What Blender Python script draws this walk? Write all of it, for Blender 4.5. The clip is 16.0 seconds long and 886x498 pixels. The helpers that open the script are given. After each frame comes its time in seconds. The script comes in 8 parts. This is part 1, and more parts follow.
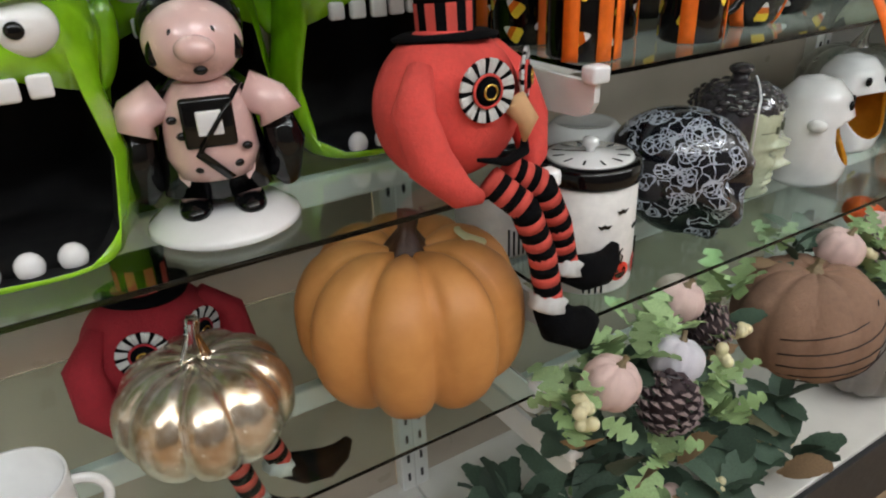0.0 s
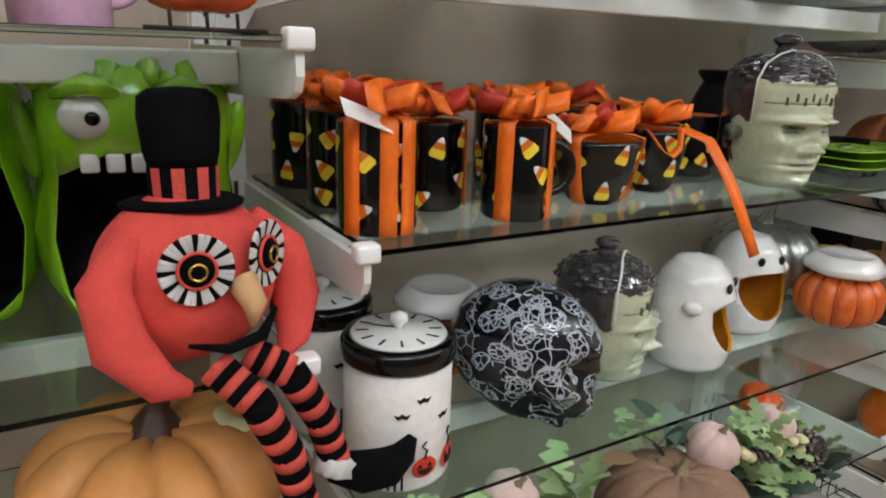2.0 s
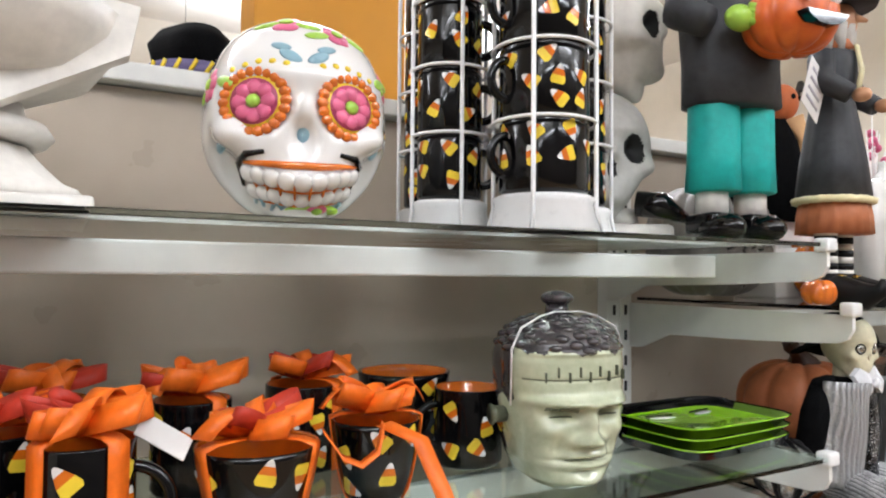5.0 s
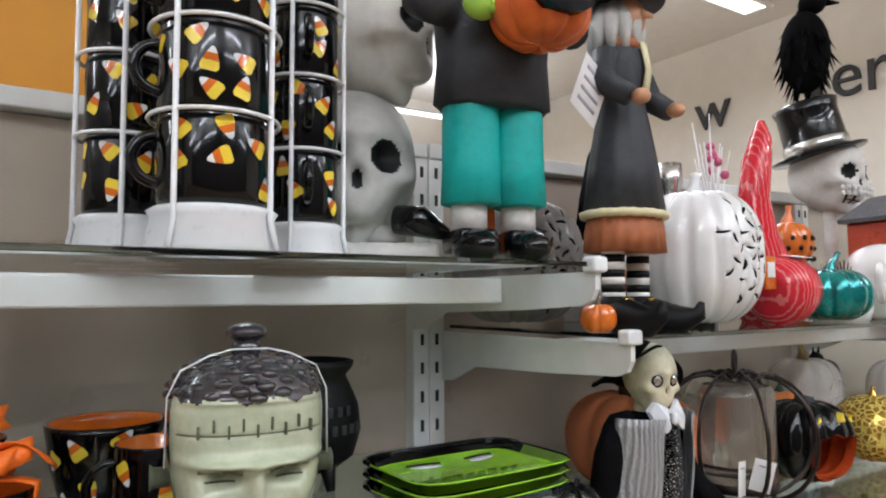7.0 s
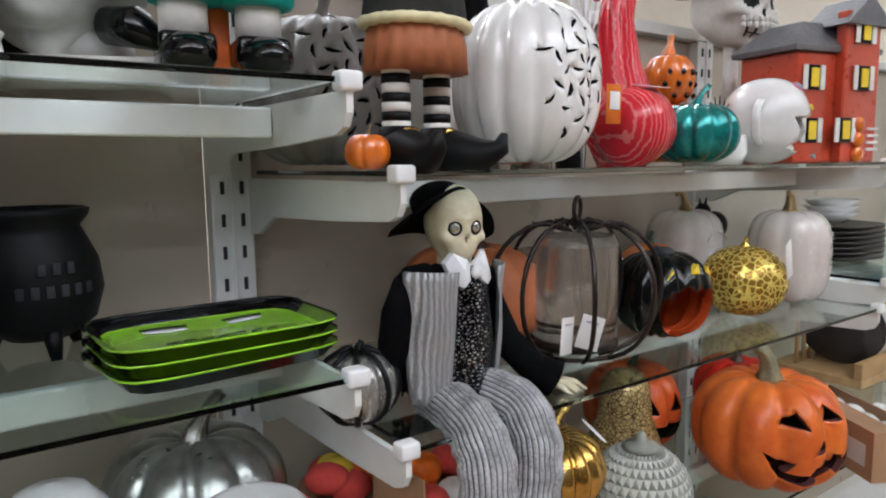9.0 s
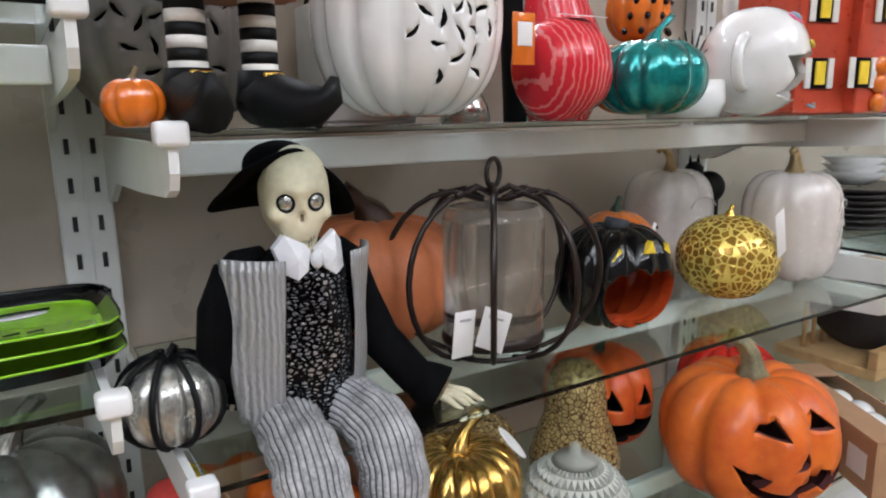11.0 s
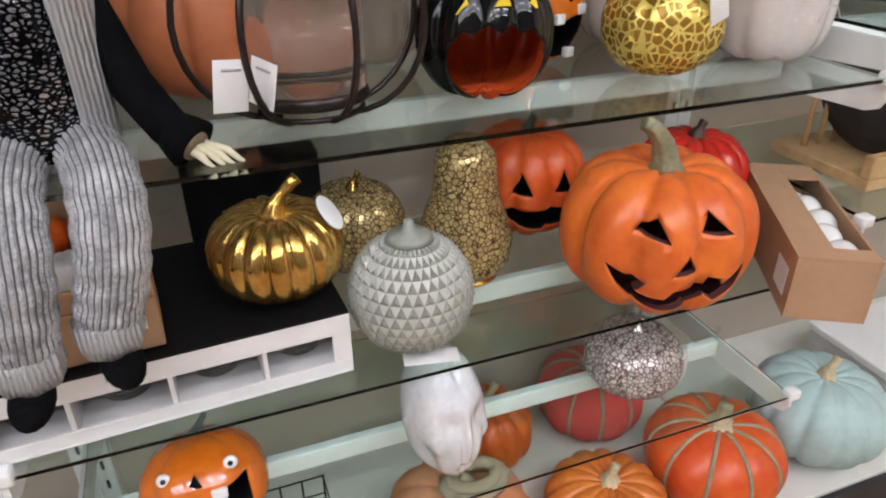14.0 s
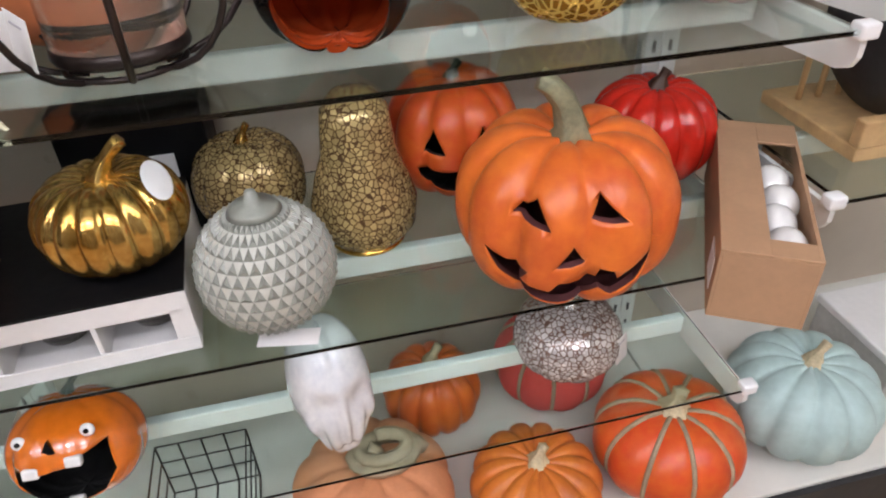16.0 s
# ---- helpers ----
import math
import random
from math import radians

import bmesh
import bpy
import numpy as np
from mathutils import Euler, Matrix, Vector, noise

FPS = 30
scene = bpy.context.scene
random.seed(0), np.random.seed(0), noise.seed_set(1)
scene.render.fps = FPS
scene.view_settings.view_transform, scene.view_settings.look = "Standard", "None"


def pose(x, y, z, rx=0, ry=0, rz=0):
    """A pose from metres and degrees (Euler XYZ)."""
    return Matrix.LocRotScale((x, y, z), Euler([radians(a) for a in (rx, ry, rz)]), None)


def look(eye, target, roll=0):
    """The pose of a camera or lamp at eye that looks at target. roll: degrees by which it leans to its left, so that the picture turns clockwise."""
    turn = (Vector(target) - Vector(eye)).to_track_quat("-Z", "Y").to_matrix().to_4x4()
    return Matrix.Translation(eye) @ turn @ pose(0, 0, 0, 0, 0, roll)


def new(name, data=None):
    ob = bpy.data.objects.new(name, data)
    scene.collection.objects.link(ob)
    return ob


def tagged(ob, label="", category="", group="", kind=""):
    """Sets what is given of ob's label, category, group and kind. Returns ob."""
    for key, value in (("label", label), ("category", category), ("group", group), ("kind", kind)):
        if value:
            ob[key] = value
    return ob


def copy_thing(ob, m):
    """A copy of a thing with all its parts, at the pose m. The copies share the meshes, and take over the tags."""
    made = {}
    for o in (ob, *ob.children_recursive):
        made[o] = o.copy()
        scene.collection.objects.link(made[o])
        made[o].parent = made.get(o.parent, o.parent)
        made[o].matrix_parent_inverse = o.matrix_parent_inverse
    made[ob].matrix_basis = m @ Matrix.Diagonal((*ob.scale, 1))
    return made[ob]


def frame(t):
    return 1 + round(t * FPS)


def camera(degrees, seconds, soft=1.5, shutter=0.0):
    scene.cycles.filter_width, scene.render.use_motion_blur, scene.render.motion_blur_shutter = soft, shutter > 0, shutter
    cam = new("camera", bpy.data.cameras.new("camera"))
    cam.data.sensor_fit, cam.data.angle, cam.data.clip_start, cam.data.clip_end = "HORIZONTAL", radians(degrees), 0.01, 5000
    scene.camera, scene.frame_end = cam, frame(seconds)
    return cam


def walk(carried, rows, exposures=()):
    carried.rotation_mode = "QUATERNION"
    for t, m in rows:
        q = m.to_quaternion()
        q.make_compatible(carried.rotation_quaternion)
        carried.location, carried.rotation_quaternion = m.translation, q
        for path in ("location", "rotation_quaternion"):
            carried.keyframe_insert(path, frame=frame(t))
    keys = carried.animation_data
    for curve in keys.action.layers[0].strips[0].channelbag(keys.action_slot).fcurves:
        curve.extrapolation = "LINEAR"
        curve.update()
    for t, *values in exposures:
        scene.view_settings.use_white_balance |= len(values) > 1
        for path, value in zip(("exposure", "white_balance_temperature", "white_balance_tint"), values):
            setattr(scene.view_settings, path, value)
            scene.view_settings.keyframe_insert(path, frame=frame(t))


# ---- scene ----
cam = camera(65.9, 16.0, soft=2.0)
PATH = [
    (0, (-0.019, -0.021, 1.35), (0.895, 1.521, 0.462), -2.3),
    (0.5, (0.044, -0.028, 1.345), (0.984, 1.495, 0.451), -2.9),
    (1, (0.109, -0.037, 1.349), (1.063, 1.482, 0.465), -0.9),
    (1.5, (0.184, -0.049, 1.368), (1.157, 1.536, 0.632), 0.4),
    (2, (0.252, -0.054, 1.378), (1.233, 1.596, 0.817), 2.1),
    (2.5, (0.308, -0.064, 1.389), (1.259, 1.633, 0.928), 2.6),
    (3, (0.377, -0.065, 1.392), (1.314, 1.66, 1.01), 1.5),
    (3.5, (0.455, -0.057, 1.396), (1.376, 1.695, 1.11), 0.5),
    (4, (0.542, -0.049, 1.403), (1.472, 1.711, 1.205), 0.2),
    (4.5, (0.633, -0.046, 1.435), (1.578, 1.716, 1.43), 0.2),
    (7, (1.05, -0.078, 1.445), (2.134, 1.596, 1.586), -0.3),
    (7.5, (1.131, -0.089, 1.435), (2.255, 1.565, 1.431), -0.3),
    (8, (1.204, -0.098, 1.421), (2.358, 1.527, 1.256), -0.5),
    (8.5, (1.272, -0.094, 1.414), (2.44, 1.516, 1.201), -0.5),
    (9, (1.347, -0.077, 1.403), (2.507, 1.533, 1.154), -0.7),
    (11.5, (1.697, -0.03, 1.405), (2.659, 1.672, 0.983), -0.9),
    (12, (1.764, -0.046, 1.404), (2.636, 1.69, 0.928), -0.9),
    (12.5, (1.839, -0.072, 1.402), (2.645, 1.657, 0.803), -0.2),
    (13, (1.908, -0.102, 1.393), (2.664, 1.626, 0.727), 0.3),
    (13.5, (1.961, -0.124, 1.369), (2.673, 1.581, 0.603), -0.6),
    (14, (2.005, -0.13, 1.35), (2.617, 1.505, 0.374), -0.5),
    (14.5, (2.057, -0.124, 1.336), (2.583, 1.475, 0.255), -1.2),
    (15, (2.13, -0.103, 1.325), (2.58, 1.459, 0.159), -1.8),
    (15.5, (2.211, -0.087, 1.333), (2.594, 1.452, 0.115), -2.3),
    (16, (2.305, -0.086, 1.353), (2.642, 1.493, 0.173), -2.5),
]
EXPOSURE = [(0, -0.54, 6500, 6), (2.5, -0.42, 6500, 7), (3.5, -0.10, 6500, 8), (4.5, -0.02, 6450, 8), (7, -0.36, 6150, 8), (8, -0.50, 6100, 8), (9, -0.48, 6100, 8), (11.5, -0.23, 6150, 8), (14, -0.13, 6350, 12), (16, -0.10, 6350, 14)]
walk(cam, [(t, look(eye, target, roll)) for t, eye, target, roll in PATH], EXPOSURE)

# ---- world and light ----
world = bpy.data.worlds.new("world")
scene.world = world
world.use_nodes = True
world.node_tree.nodes["Background"].inputs[0].default_value = (0.9, 0.95, 1.0, 1)
world.node_tree.nodes["Background"].inputs[1].default_value = 0.06
scene.view_settings.exposure = 0.0
CEIL = 3.35
LAMP_W = 16.5
# the y 4.6 pair is unseen, added to brighten the far wall
LAMPS = [(x, y) for y in (-1.1, -2.0) for x in (-1.7, 0.1, 1.9, 3.7)] + [(x, 1.95) for x in (-1.7, 0.1, 1.9, 3.7)] + [(1.9, 4.6), (3.7, 4.6)]
for lx, ly in LAMPS:
    lamp = bpy.data.lights.new("troffer_lamp", "AREA")
    lamp.shape, lamp.size, lamp.size_y = "RECTANGLE", 1.2, 0.09
    lamp.energy, lamp.color = LAMP_W, (0.875, 0.90, 0.99)
    new("troffer_lamp", lamp).matrix_basis = pose(lx, ly, CEIL - 0.43)
    # upward fill lamp, added at each fixture to brighten the ceiling
    up = lamp.copy()
    up.energy = LAMP_W * 1.1
    new("troffer_lamp", up).matrix_basis = pose(lx, ly, CEIL - 0.37, 180)

# ---- materials ----
def mat(name, color, rough=0.5, metal=0.0, vary=0.15, scale=12.0, bump=0.0, bump_scale=60.0, coat=0.0, color2=None,
        stain=0.0, trans=0.0, emit=0.0, ior=1.45, rough_vary=0.08, per_object=0.0):
    m = bpy.data.materials.new(name)
    m.use_nodes = True
    nt = m.node_tree
    b = nt.nodes["Principled BSDF"]
    L = nt.links.new
    b.inputs["Metallic"].default_value = metal
    b.inputs["IOR"].default_value = ior
    b.inputs["Coat Weight"].default_value = coat
    b.inputs["Coat Roughness"].default_value = 0.03
    b.inputs["Transmission Weight"].default_value = trans
    co = nt.nodes.new("ShaderNodeTexCoord")
    n1 = nt.nodes.new("ShaderNodeTexNoise")
    n1.inputs["Scale"].default_value, n1.inputs["Detail"].default_value = scale, 5
    L(co.outputs["Object"], n1.inputs["Vector"])
    n2 = nt.nodes.new("ShaderNodeTexNoise")
    n2.inputs["Scale"].default_value, n2.inputs["Detail"].default_value = scale * 6, 3
    L(co.outputs["Object"], n2.inputs["Vector"])
    mixn = nt.nodes.new("ShaderNodeMath")
    mixn.operation = "MULTIPLY_ADD"
    L(n2.outputs["Fac"], mixn.inputs[0])
    mixn.inputs[1].default_value = 0.4
    half = nt.nodes.new("ShaderNodeMath")
    half.operation = "MULTIPLY"
    half.inputs[1].default_value = 0.6
    L(n1.outputs["Fac"], half.inputs[0])
    L(half.outputs[0], mixn.inputs[2])
    ramp = nt.nodes.new("ShaderNodeValToRGB")
    c2 = color2 or tuple(c * (1 - vary) for c in color)
    c1 = color if color2 else tuple(min(1, c * (1 + vary * 0.6)) for c in color)
    ramp.color_ramp.elements[0].position, ramp.color_ramp.elements[1].position = 0.36, 0.64
    ramp.color_ramp.elements[0].color, ramp.color_ramp.elements[1].color = (*c2, 1), (*c1, 1)
    L(mixn.outputs[0], ramp.inputs["Fac"])
    out = ramp.outputs["Color"]
    if per_object:
        oi = nt.nodes.new("ShaderNodeObjectInfo")
        hs = nt.nodes.new("ShaderNodeHueSaturation")
        mr = nt.nodes.new("ShaderNodeMapRange")
        mr.inputs["To Min"].default_value, mr.inputs["To Max"].default_value = 1 - per_object, 1 + per_object
        L(oi.outputs["Random"], mr.inputs["Value"])
        L(mr.outputs[0], hs.inputs["Value"])
        L(out, hs.inputs["Color"])
        out = hs.outputs["Color"]
    L(out, b.inputs["Base Color"])
    rr = nt.nodes.new("ShaderNodeMapRange")
    rr.inputs["To Min"].default_value, rr.inputs["To Max"].default_value = max(0.02, rough - rough_vary), min(1, rough + rough_vary)
    L(n2.outputs["Fac"], rr.inputs["Value"])
    L(rr.outputs[0], b.inputs["Roughness"])
    if bump:
        nb = nt.nodes.new("ShaderNodeTexNoise")
        nb.inputs["Scale"].default_value, nb.inputs["Detail"].default_value = bump_scale, 4
        L(co.outputs["Object"], nb.inputs["Vector"])
        bp = nt.nodes.new("ShaderNodeBump")
        bp.inputs["Strength"].default_value, bp.inputs["Distance"].default_value = bump, 0.003
        L(nb.outputs["Fac"], bp.inputs["Height"])
        L(bp.outputs[0], b.inputs["Normal"])
    if emit:
        b.inputs["Emission Color"].default_value = (1.0, 0.97, 0.93, 1)
        b.inputs["Emission Strength"].default_value = emit
    return m


def cells(name, c_cell, c_gap, scale, rough=0.3, metal=0.0, gap=0.08, bump=0.6, stretch=(1, 1, 1), warp=0.0):
    """Mosaic of cells with joints between them."""
    m = mat(name, c_cell, rough, metal)
    nt = m.node_tree
    b = nt.nodes["Principled BSDF"]
    L = nt.links.new
    co = nt.nodes.new("ShaderNodeTexCoord")
    mp = nt.nodes.new("ShaderNodeMapping")
    mp.inputs["Scale"].default_value = stretch
    L(co.outputs["Object"], mp.inputs["Vector"])
    src = mp.outputs[0]
    if warp:
        nz = nt.nodes.new("ShaderNodeTexNoise")
        nz.inputs["Scale"].default_value, nz.inputs["Detail"].default_value = scale * 0.7, 3
        L(mp.outputs[0], nz.inputs["Vector"])
        ad = nt.nodes.new("ShaderNodeVectorMath")
        ad.operation = "MULTIPLY_ADD"
        ad.inputs[1].default_value = (warp, warp, warp)
        L(nz.outputs["Color"], ad.inputs[0])
        L(mp.outputs[0], ad.inputs[2])
        src = ad.outputs[0]
    v = nt.nodes.new("ShaderNodeTexVoronoi")
    v.feature = "DISTANCE_TO_EDGE"
    v.inputs["Scale"].default_value = scale
    L(src, v.inputs["Vector"])
    v2 = nt.nodes.new("ShaderNodeTexVoronoi")
    v2.inputs["Scale"].default_value = scale
    L(src, v2.inputs["Vector"])
    hs = nt.nodes.new("ShaderNodeMixRGB")
    hs.blend_type = "MULTIPLY"
    hs.inputs[0].default_value = 0.45
    hs.inputs[1].default_value = (*c_cell, 1)
    bw = nt.nodes.new("ShaderNodeRGBToBW")
    L(v2.outputs["Color"], bw.inputs[0])
    L(bw.outputs[0], hs.inputs[2])
    r = nt.nodes.new("ShaderNodeValToRGB")
    r.color_ramp.elements[0].position, r.color_ramp.elements[1].position = gap * 0.6, gap
    L(v.outputs["Distance"], r.inputs["Fac"])
    mx = nt.nodes.new("ShaderNodeMixRGB")
    L(r.outputs["Color"], mx.inputs[0])
    mx.inputs[1].default_value = (*c_gap, 1)
    L(hs.outputs[0], mx.inputs[2])
    L(mx.outputs[0], b.inputs["Base Color"])
    bp = nt.nodes.new("ShaderNodeBump")
    bp.inputs["Strength"].default_value, bp.inputs["Distance"].default_value = bump, 0.002
    L(r.outputs["Color"], bp.inputs["Height"])
    L(bp.outputs[0], b.inputs["Normal"])
    return m


def bands(name, c1, c2, scale, axis="Z", rough=0.6, duty=0.5, bump=0.0, wobble=0.3, metal=0.0):
    """Stripes across one axis of the object."""
    m = mat(name, c1, rough, metal)
    nt = m.node_tree
    b = nt.nodes["Principled BSDF"]
    L = nt.links.new
    co = nt.nodes.new("ShaderNodeTexCoord")
    w = nt.nodes.new("ShaderNodeTexWave")
    w.bands_direction = axis
    w.inputs["Scale"].default_value, w.inputs["Distortion"].default_value = scale, wobble
    w.inputs["Detail"].default_value, w.inputs["Detail Scale"].default_value = 2, 2
    L(co.outputs["Object"], w.inputs["Vector"])
    r = nt.nodes.new("ShaderNodeValToRGB")
    r.color_ramp.elements[0].position, r.color_ramp.elements[1].position = duty - 0.05, duty + 0.05
    r.color_ramp.elements[0].color, r.color_ramp.elements[1].color = (*c1, 1), (*c2, 1)
    L(w.outputs["Fac"], r.inputs["Fac"])
    L(r.outputs[0], b.inputs["Base Color"])
    if bump:
        bp = nt.nodes.new("ShaderNodeBump")
        bp.inputs["Strength"].default_value, bp.inputs["Distance"].default_value = bump, 0.003
        L(w.outputs["Fac"], bp.inputs["Height"])
        L(bp.outputs[0], b.inputs["Normal"])
    return m


WHITE_PAINT = mat("white_paint", (0.78, 0.78, 0.75), 0.35, vary=0.06, scale=5, bump=0.04)
PANEL = mat("panel_paint", (0.475, 0.405, 0.325), 0.30, vary=0.07, scale=2.2, bump=0.05, bump_scale=150)
DARK_SLOT = mat("slot_shadow", (0.03, 0.03, 0.03), 0.7)
CLIP = mat("clip_plastic", (0.86, 0.86, 0.86), 0.3, vary=0.04)
GLASS = mat("shelf_glass", (0.80, 0.92, 0.86), 0.03, trans=1.0, vary=0.02, rough_vary=0.015)
CLEAR = mat("clear_glass", (0.97, 0.96, 0.93), 0.03, trans=1.0, vary=0.02, rough_vary=0.015)
DECK = mat("deck_laminate", (0.72, 0.70, 0.64), 0.4, vary=0.06, scale=4)
KICK = mat("kick_black", (0.025, 0.025, 0.027), 0.5, vary=0.3)
CEILING = mat("ceiling_tile", (0.80, 0.78, 0.74), 0.9, vary=0.04, bump=0.3, bump_scale=90)
WALL = mat("cream_wall", (0.82, 0.77, 0.68), 0.8, vary=0.05, scale=1.5)
# for the unseen south side, kept dark to cut bounce and reflections
DARK_WALL = mat("unseen_dark_wall", (0.14, 0.125, 0.11), 0.8, vary=0.25, scale=2)
FLOOR = mat("vinyl_plank", (0.42, 0.29, 0.17), 0.4, vary=0.25, scale=4, per_object=0.12)
GROUT = mat("floor_joint", (0.10, 0.07, 0.04), 0.8)
LIT = mat("diffuser", (0.9, 0.9, 0.9), 0.5, emit=4.0)
ORANGE = mat("orange_resin", (0.75, 0.18, 0.025), 0.32, vary=0.18, scale=9, bump=0.08, bump_scale=40, color2=(0.60, 0.10, 0.02))
TAN_PUMP = mat("tan_pumpkin_resin", (0.62, 0.285, 0.085), 0.48, vary=0.2, scale=8, bump=0.07, bump_scale=50, color2=(0.52, 0.22, 0.06))
CARVED = mat("carved_inside", (0.10, 0.03, 0.03), 0.7, vary=0.3)
STEM = mat("stem_brown", (0.23, 0.17, 0.09), 0.6, vary=0.35, scale=30, bump=0.3)
STEM_GREY = mat("stem_grey_green", (0.26, 0.24, 0.14), 0.55, vary=0.3, scale=30, bump=0.3)
STEM_DARK = mat("stem_dark", (0.07, 0.03, 0.015), 0.45, vary=0.3, scale=30, bump=0.2)
STEM_PALE = mat("stem_pale", (0.55, 0.45, 0.28), 0.7, vary=0.3, scale=30, bump=0.3)
BLACK_GLAZE = mat("black_glaze", (0.003, 0.003, 0.0035), 0.12, vary=0.3, coat=0.25, ior=1.36)
BLACK_MATTE = mat("black_matte", (0.005, 0.005, 0.0055), 0.5, vary=0.3, bump=0.1, ior=1.3)
BLACK_CLOTH = mat("black_cloth", (0.003, 0.003, 0.0035), 0.95, vary=0.4, scale=40, bump=0.4, bump_scale=300, ior=1.2)
WHITE_GLAZE = mat("white_glaze", (0.80, 0.79, 0.77), 0.10, vary=0.04, coat=1.0)
OFFWHITE = mat("offwhite_resin", (0.74, 0.71, 0.66), 0.5, vary=0.12, scale=14, bump=0.15)
ORANGE_GLAZE = mat("orange_glaze", (0.70, 0.16, 0.01), 0.14, vary=0.15, coat=1.0)
AMBER_IN = mat("amber_glaze", (0.62, 0.27, 0.02), 0.2, vary=0.15, coat=1.0)
RED_IN = mat("rust_glaze", (0.50, 0.07, 0.015), 0.15, vary=0.2, coat=1.0)
YELLOW = mat("yellow_glaze", (0.85, 0.62, 0.05), 0.2, vary=0.1)
RIBBON = mat("orange_ribbon", (0.85, 0.16, 0.01), 0.45, vary=0.15, scale=20, bump=0.1, bump_scale=300)
RIBBON_RED = mat("red_ribbon", (0.50, 0.035, 0.015), 0.5, vary=0.2, scale=20)
TAG = mat("paper_tag", (0.78, 0.76, 0.74), 0.7, vary=0.05)
TAG_INK = mat("tag_ink", (0.45, 0.43, 0.46), 0.8)
GREEN = mat("monster_green", (0.26, 0.56, 0.012), 0.16, vary=0.22, scale=10, coat=1.0, bump=0.05, bump_scale=30)
GREEN_DARK = mat("monster_green_dark", (0.09, 0.16, 0.02), 0.3, vary=0.25)
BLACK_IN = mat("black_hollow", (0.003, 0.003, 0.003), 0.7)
PINK = mat("pig_pink", (0.72, 0.47, 0.43), 0.25, vary=0.08, coat=1.0)
OWL_RED = mat("coral_felt", (0.68, 0.075, 0.06), 0.92, vary=0.12, scale=30, bump=0.35, bump_scale=350)
OWL_DARK = mat("dark_red_felt", (0.35, 0.02, 0.03), 0.92, vary=0.15, scale=30, bump=0.35, bump_scale=350)
STRIPE_RED = mat("stripe_red", (0.62, 0.08, 0.06), 0.9, vary=0.12, bump=0.3, bump_scale=300)
FRILL = mat("grey_frill", (0.60, 0.60, 0.58), 0.8, vary=0.15)
BEAK = mat("tan_felt", (0.60, 0.36, 0.18), 0.9, vary=0.1)
GOLD = mat("gold_metal", (0.80, 0.52, 0.12), 0.22, 1.0, vary=0.25, scale=20)
PALE_GOLD = mat("pale_gold_paint", (0.58, 0.44, 0.24), 0.30, 0.7, vary=0.25, scale=25)
CHAMPAGNE = mat("champagne_foil", (0.86, 0.80, 0.70), 0.24, 0.85, vary=0.25, scale=14, bump=0.12, bump_scale=60, color2=(0.50, 0.33, 0.17))
SILVER = mat("silver_foil", (0.62, 0.61, 0.58), 0.25, 0.9, vary=0.25, scale=18, bump=0.2, bump_scale=80)
GLITTER = cells("silver_glitter", (0.80, 0.79, 0.74), (0.22, 0.21, 0.20), 420, 0.25, 0.75, 0.05, 1.0)
PEWTER = mat("pewter_foil", (0.42, 0.43, 0.40), 0.3, 0.85, vary=0.3, scale=10, bump=0.1)
GOLD_GLASS = mat("gold_mercury_glass", (0.66, 0.44, 0.14), 0.18, 0.9, vary=0.45, scale=30, rough_vary=0.1, color2=(0.40, 0.20, 0.03))
TEAL_GLASS = mat("teal_mercury_glass", (0.01, 0.26, 0.25), 0.10, 0.55, vary=0.45, scale=30, coat=0.6)
FRANK = mat("pale_green_glaze", (0.56, 0.60, 0.43), 0.16, vary=0.10, scale=18, coat=1.0, color2=(0.43, 0.47, 0.32))
FRANK_HAIR = mat("dark_hair_glaze", (0.045, 0.038, 0.042), 0.14, vary=0.4, scale=40, coat=1.0, bump=0.3, bump_scale=90)
FRANK_LINE = mat("stitch_line", (0.10, 0.11, 0.07), 0.4)
GREY_SKULL = mat("grey_resin", (0.50, 0.49, 0.46), 0.55, vary=0.15, scale=14, bump=0.2)
WOOD = mat("light_wood", (0.52, 0.33, 0.15), 0.5, vary=0.2, scale=10)
CARD = mat("brown_cardboard", (0.42, 0.25, 0.14), 0.8, vary=0.08, scale=20, bump=0.05)
WIRE = mat("dark_wire", (0.035, 0.025, 0.022), 0.35, 0.6, vary=0.3)
WHITE_WIRE = mat("white_wire", (0.82, 0.82, 0.82), 0.3, vary=0.04)
SMOKE = mat("smoked_glass", (0.62, 0.55, 0.47), 0.06, trans=0.85, vary=0.08)
TEAL = mat("teal_trousers", (0.01, 0.40, 0.36), 0.5, vary=0.18, scale=14, bump=0.2)
SLATE = mat("slate_cloth_resin", (0.035, 0.037, 0.042), 0.6, vary=0.35, scale=12, bump=0.3)
BONE = mat("bone", (0.66, 0.60, 0.42), 0.5, vary=0.14, scale=25, bump=0.15)
SEQUIN = cells("black_silver_sequin", (0.75, 0.76, 0.80), (0.008, 0.008, 0.01), 210, 0.18, 0.8, 0.26, 1.0, (0.6, 1, 1.1))
TWEED = mat("silver_rib_knit", (0.46, 0.46, 0.47), 0.42, 0.35, vary=0.5, scale=45, bump=0.8, bump_scale=380)
# darker grey for the sunken strips between the trouser ribs
KNIT_DARK = mat("knit_groove_dark", (0.11, 0.11, 0.113), 0.8, vary=0.4, scale=60, bump=0.4, bump_scale=300)
SILVER_CLOTH = bands("silver_lurex", (0.41, 0.41, 0.41), (0.49, 0.49, 0.50), 62, "X", 0.42, 0.38, 0.9, 2.0, 0.35)
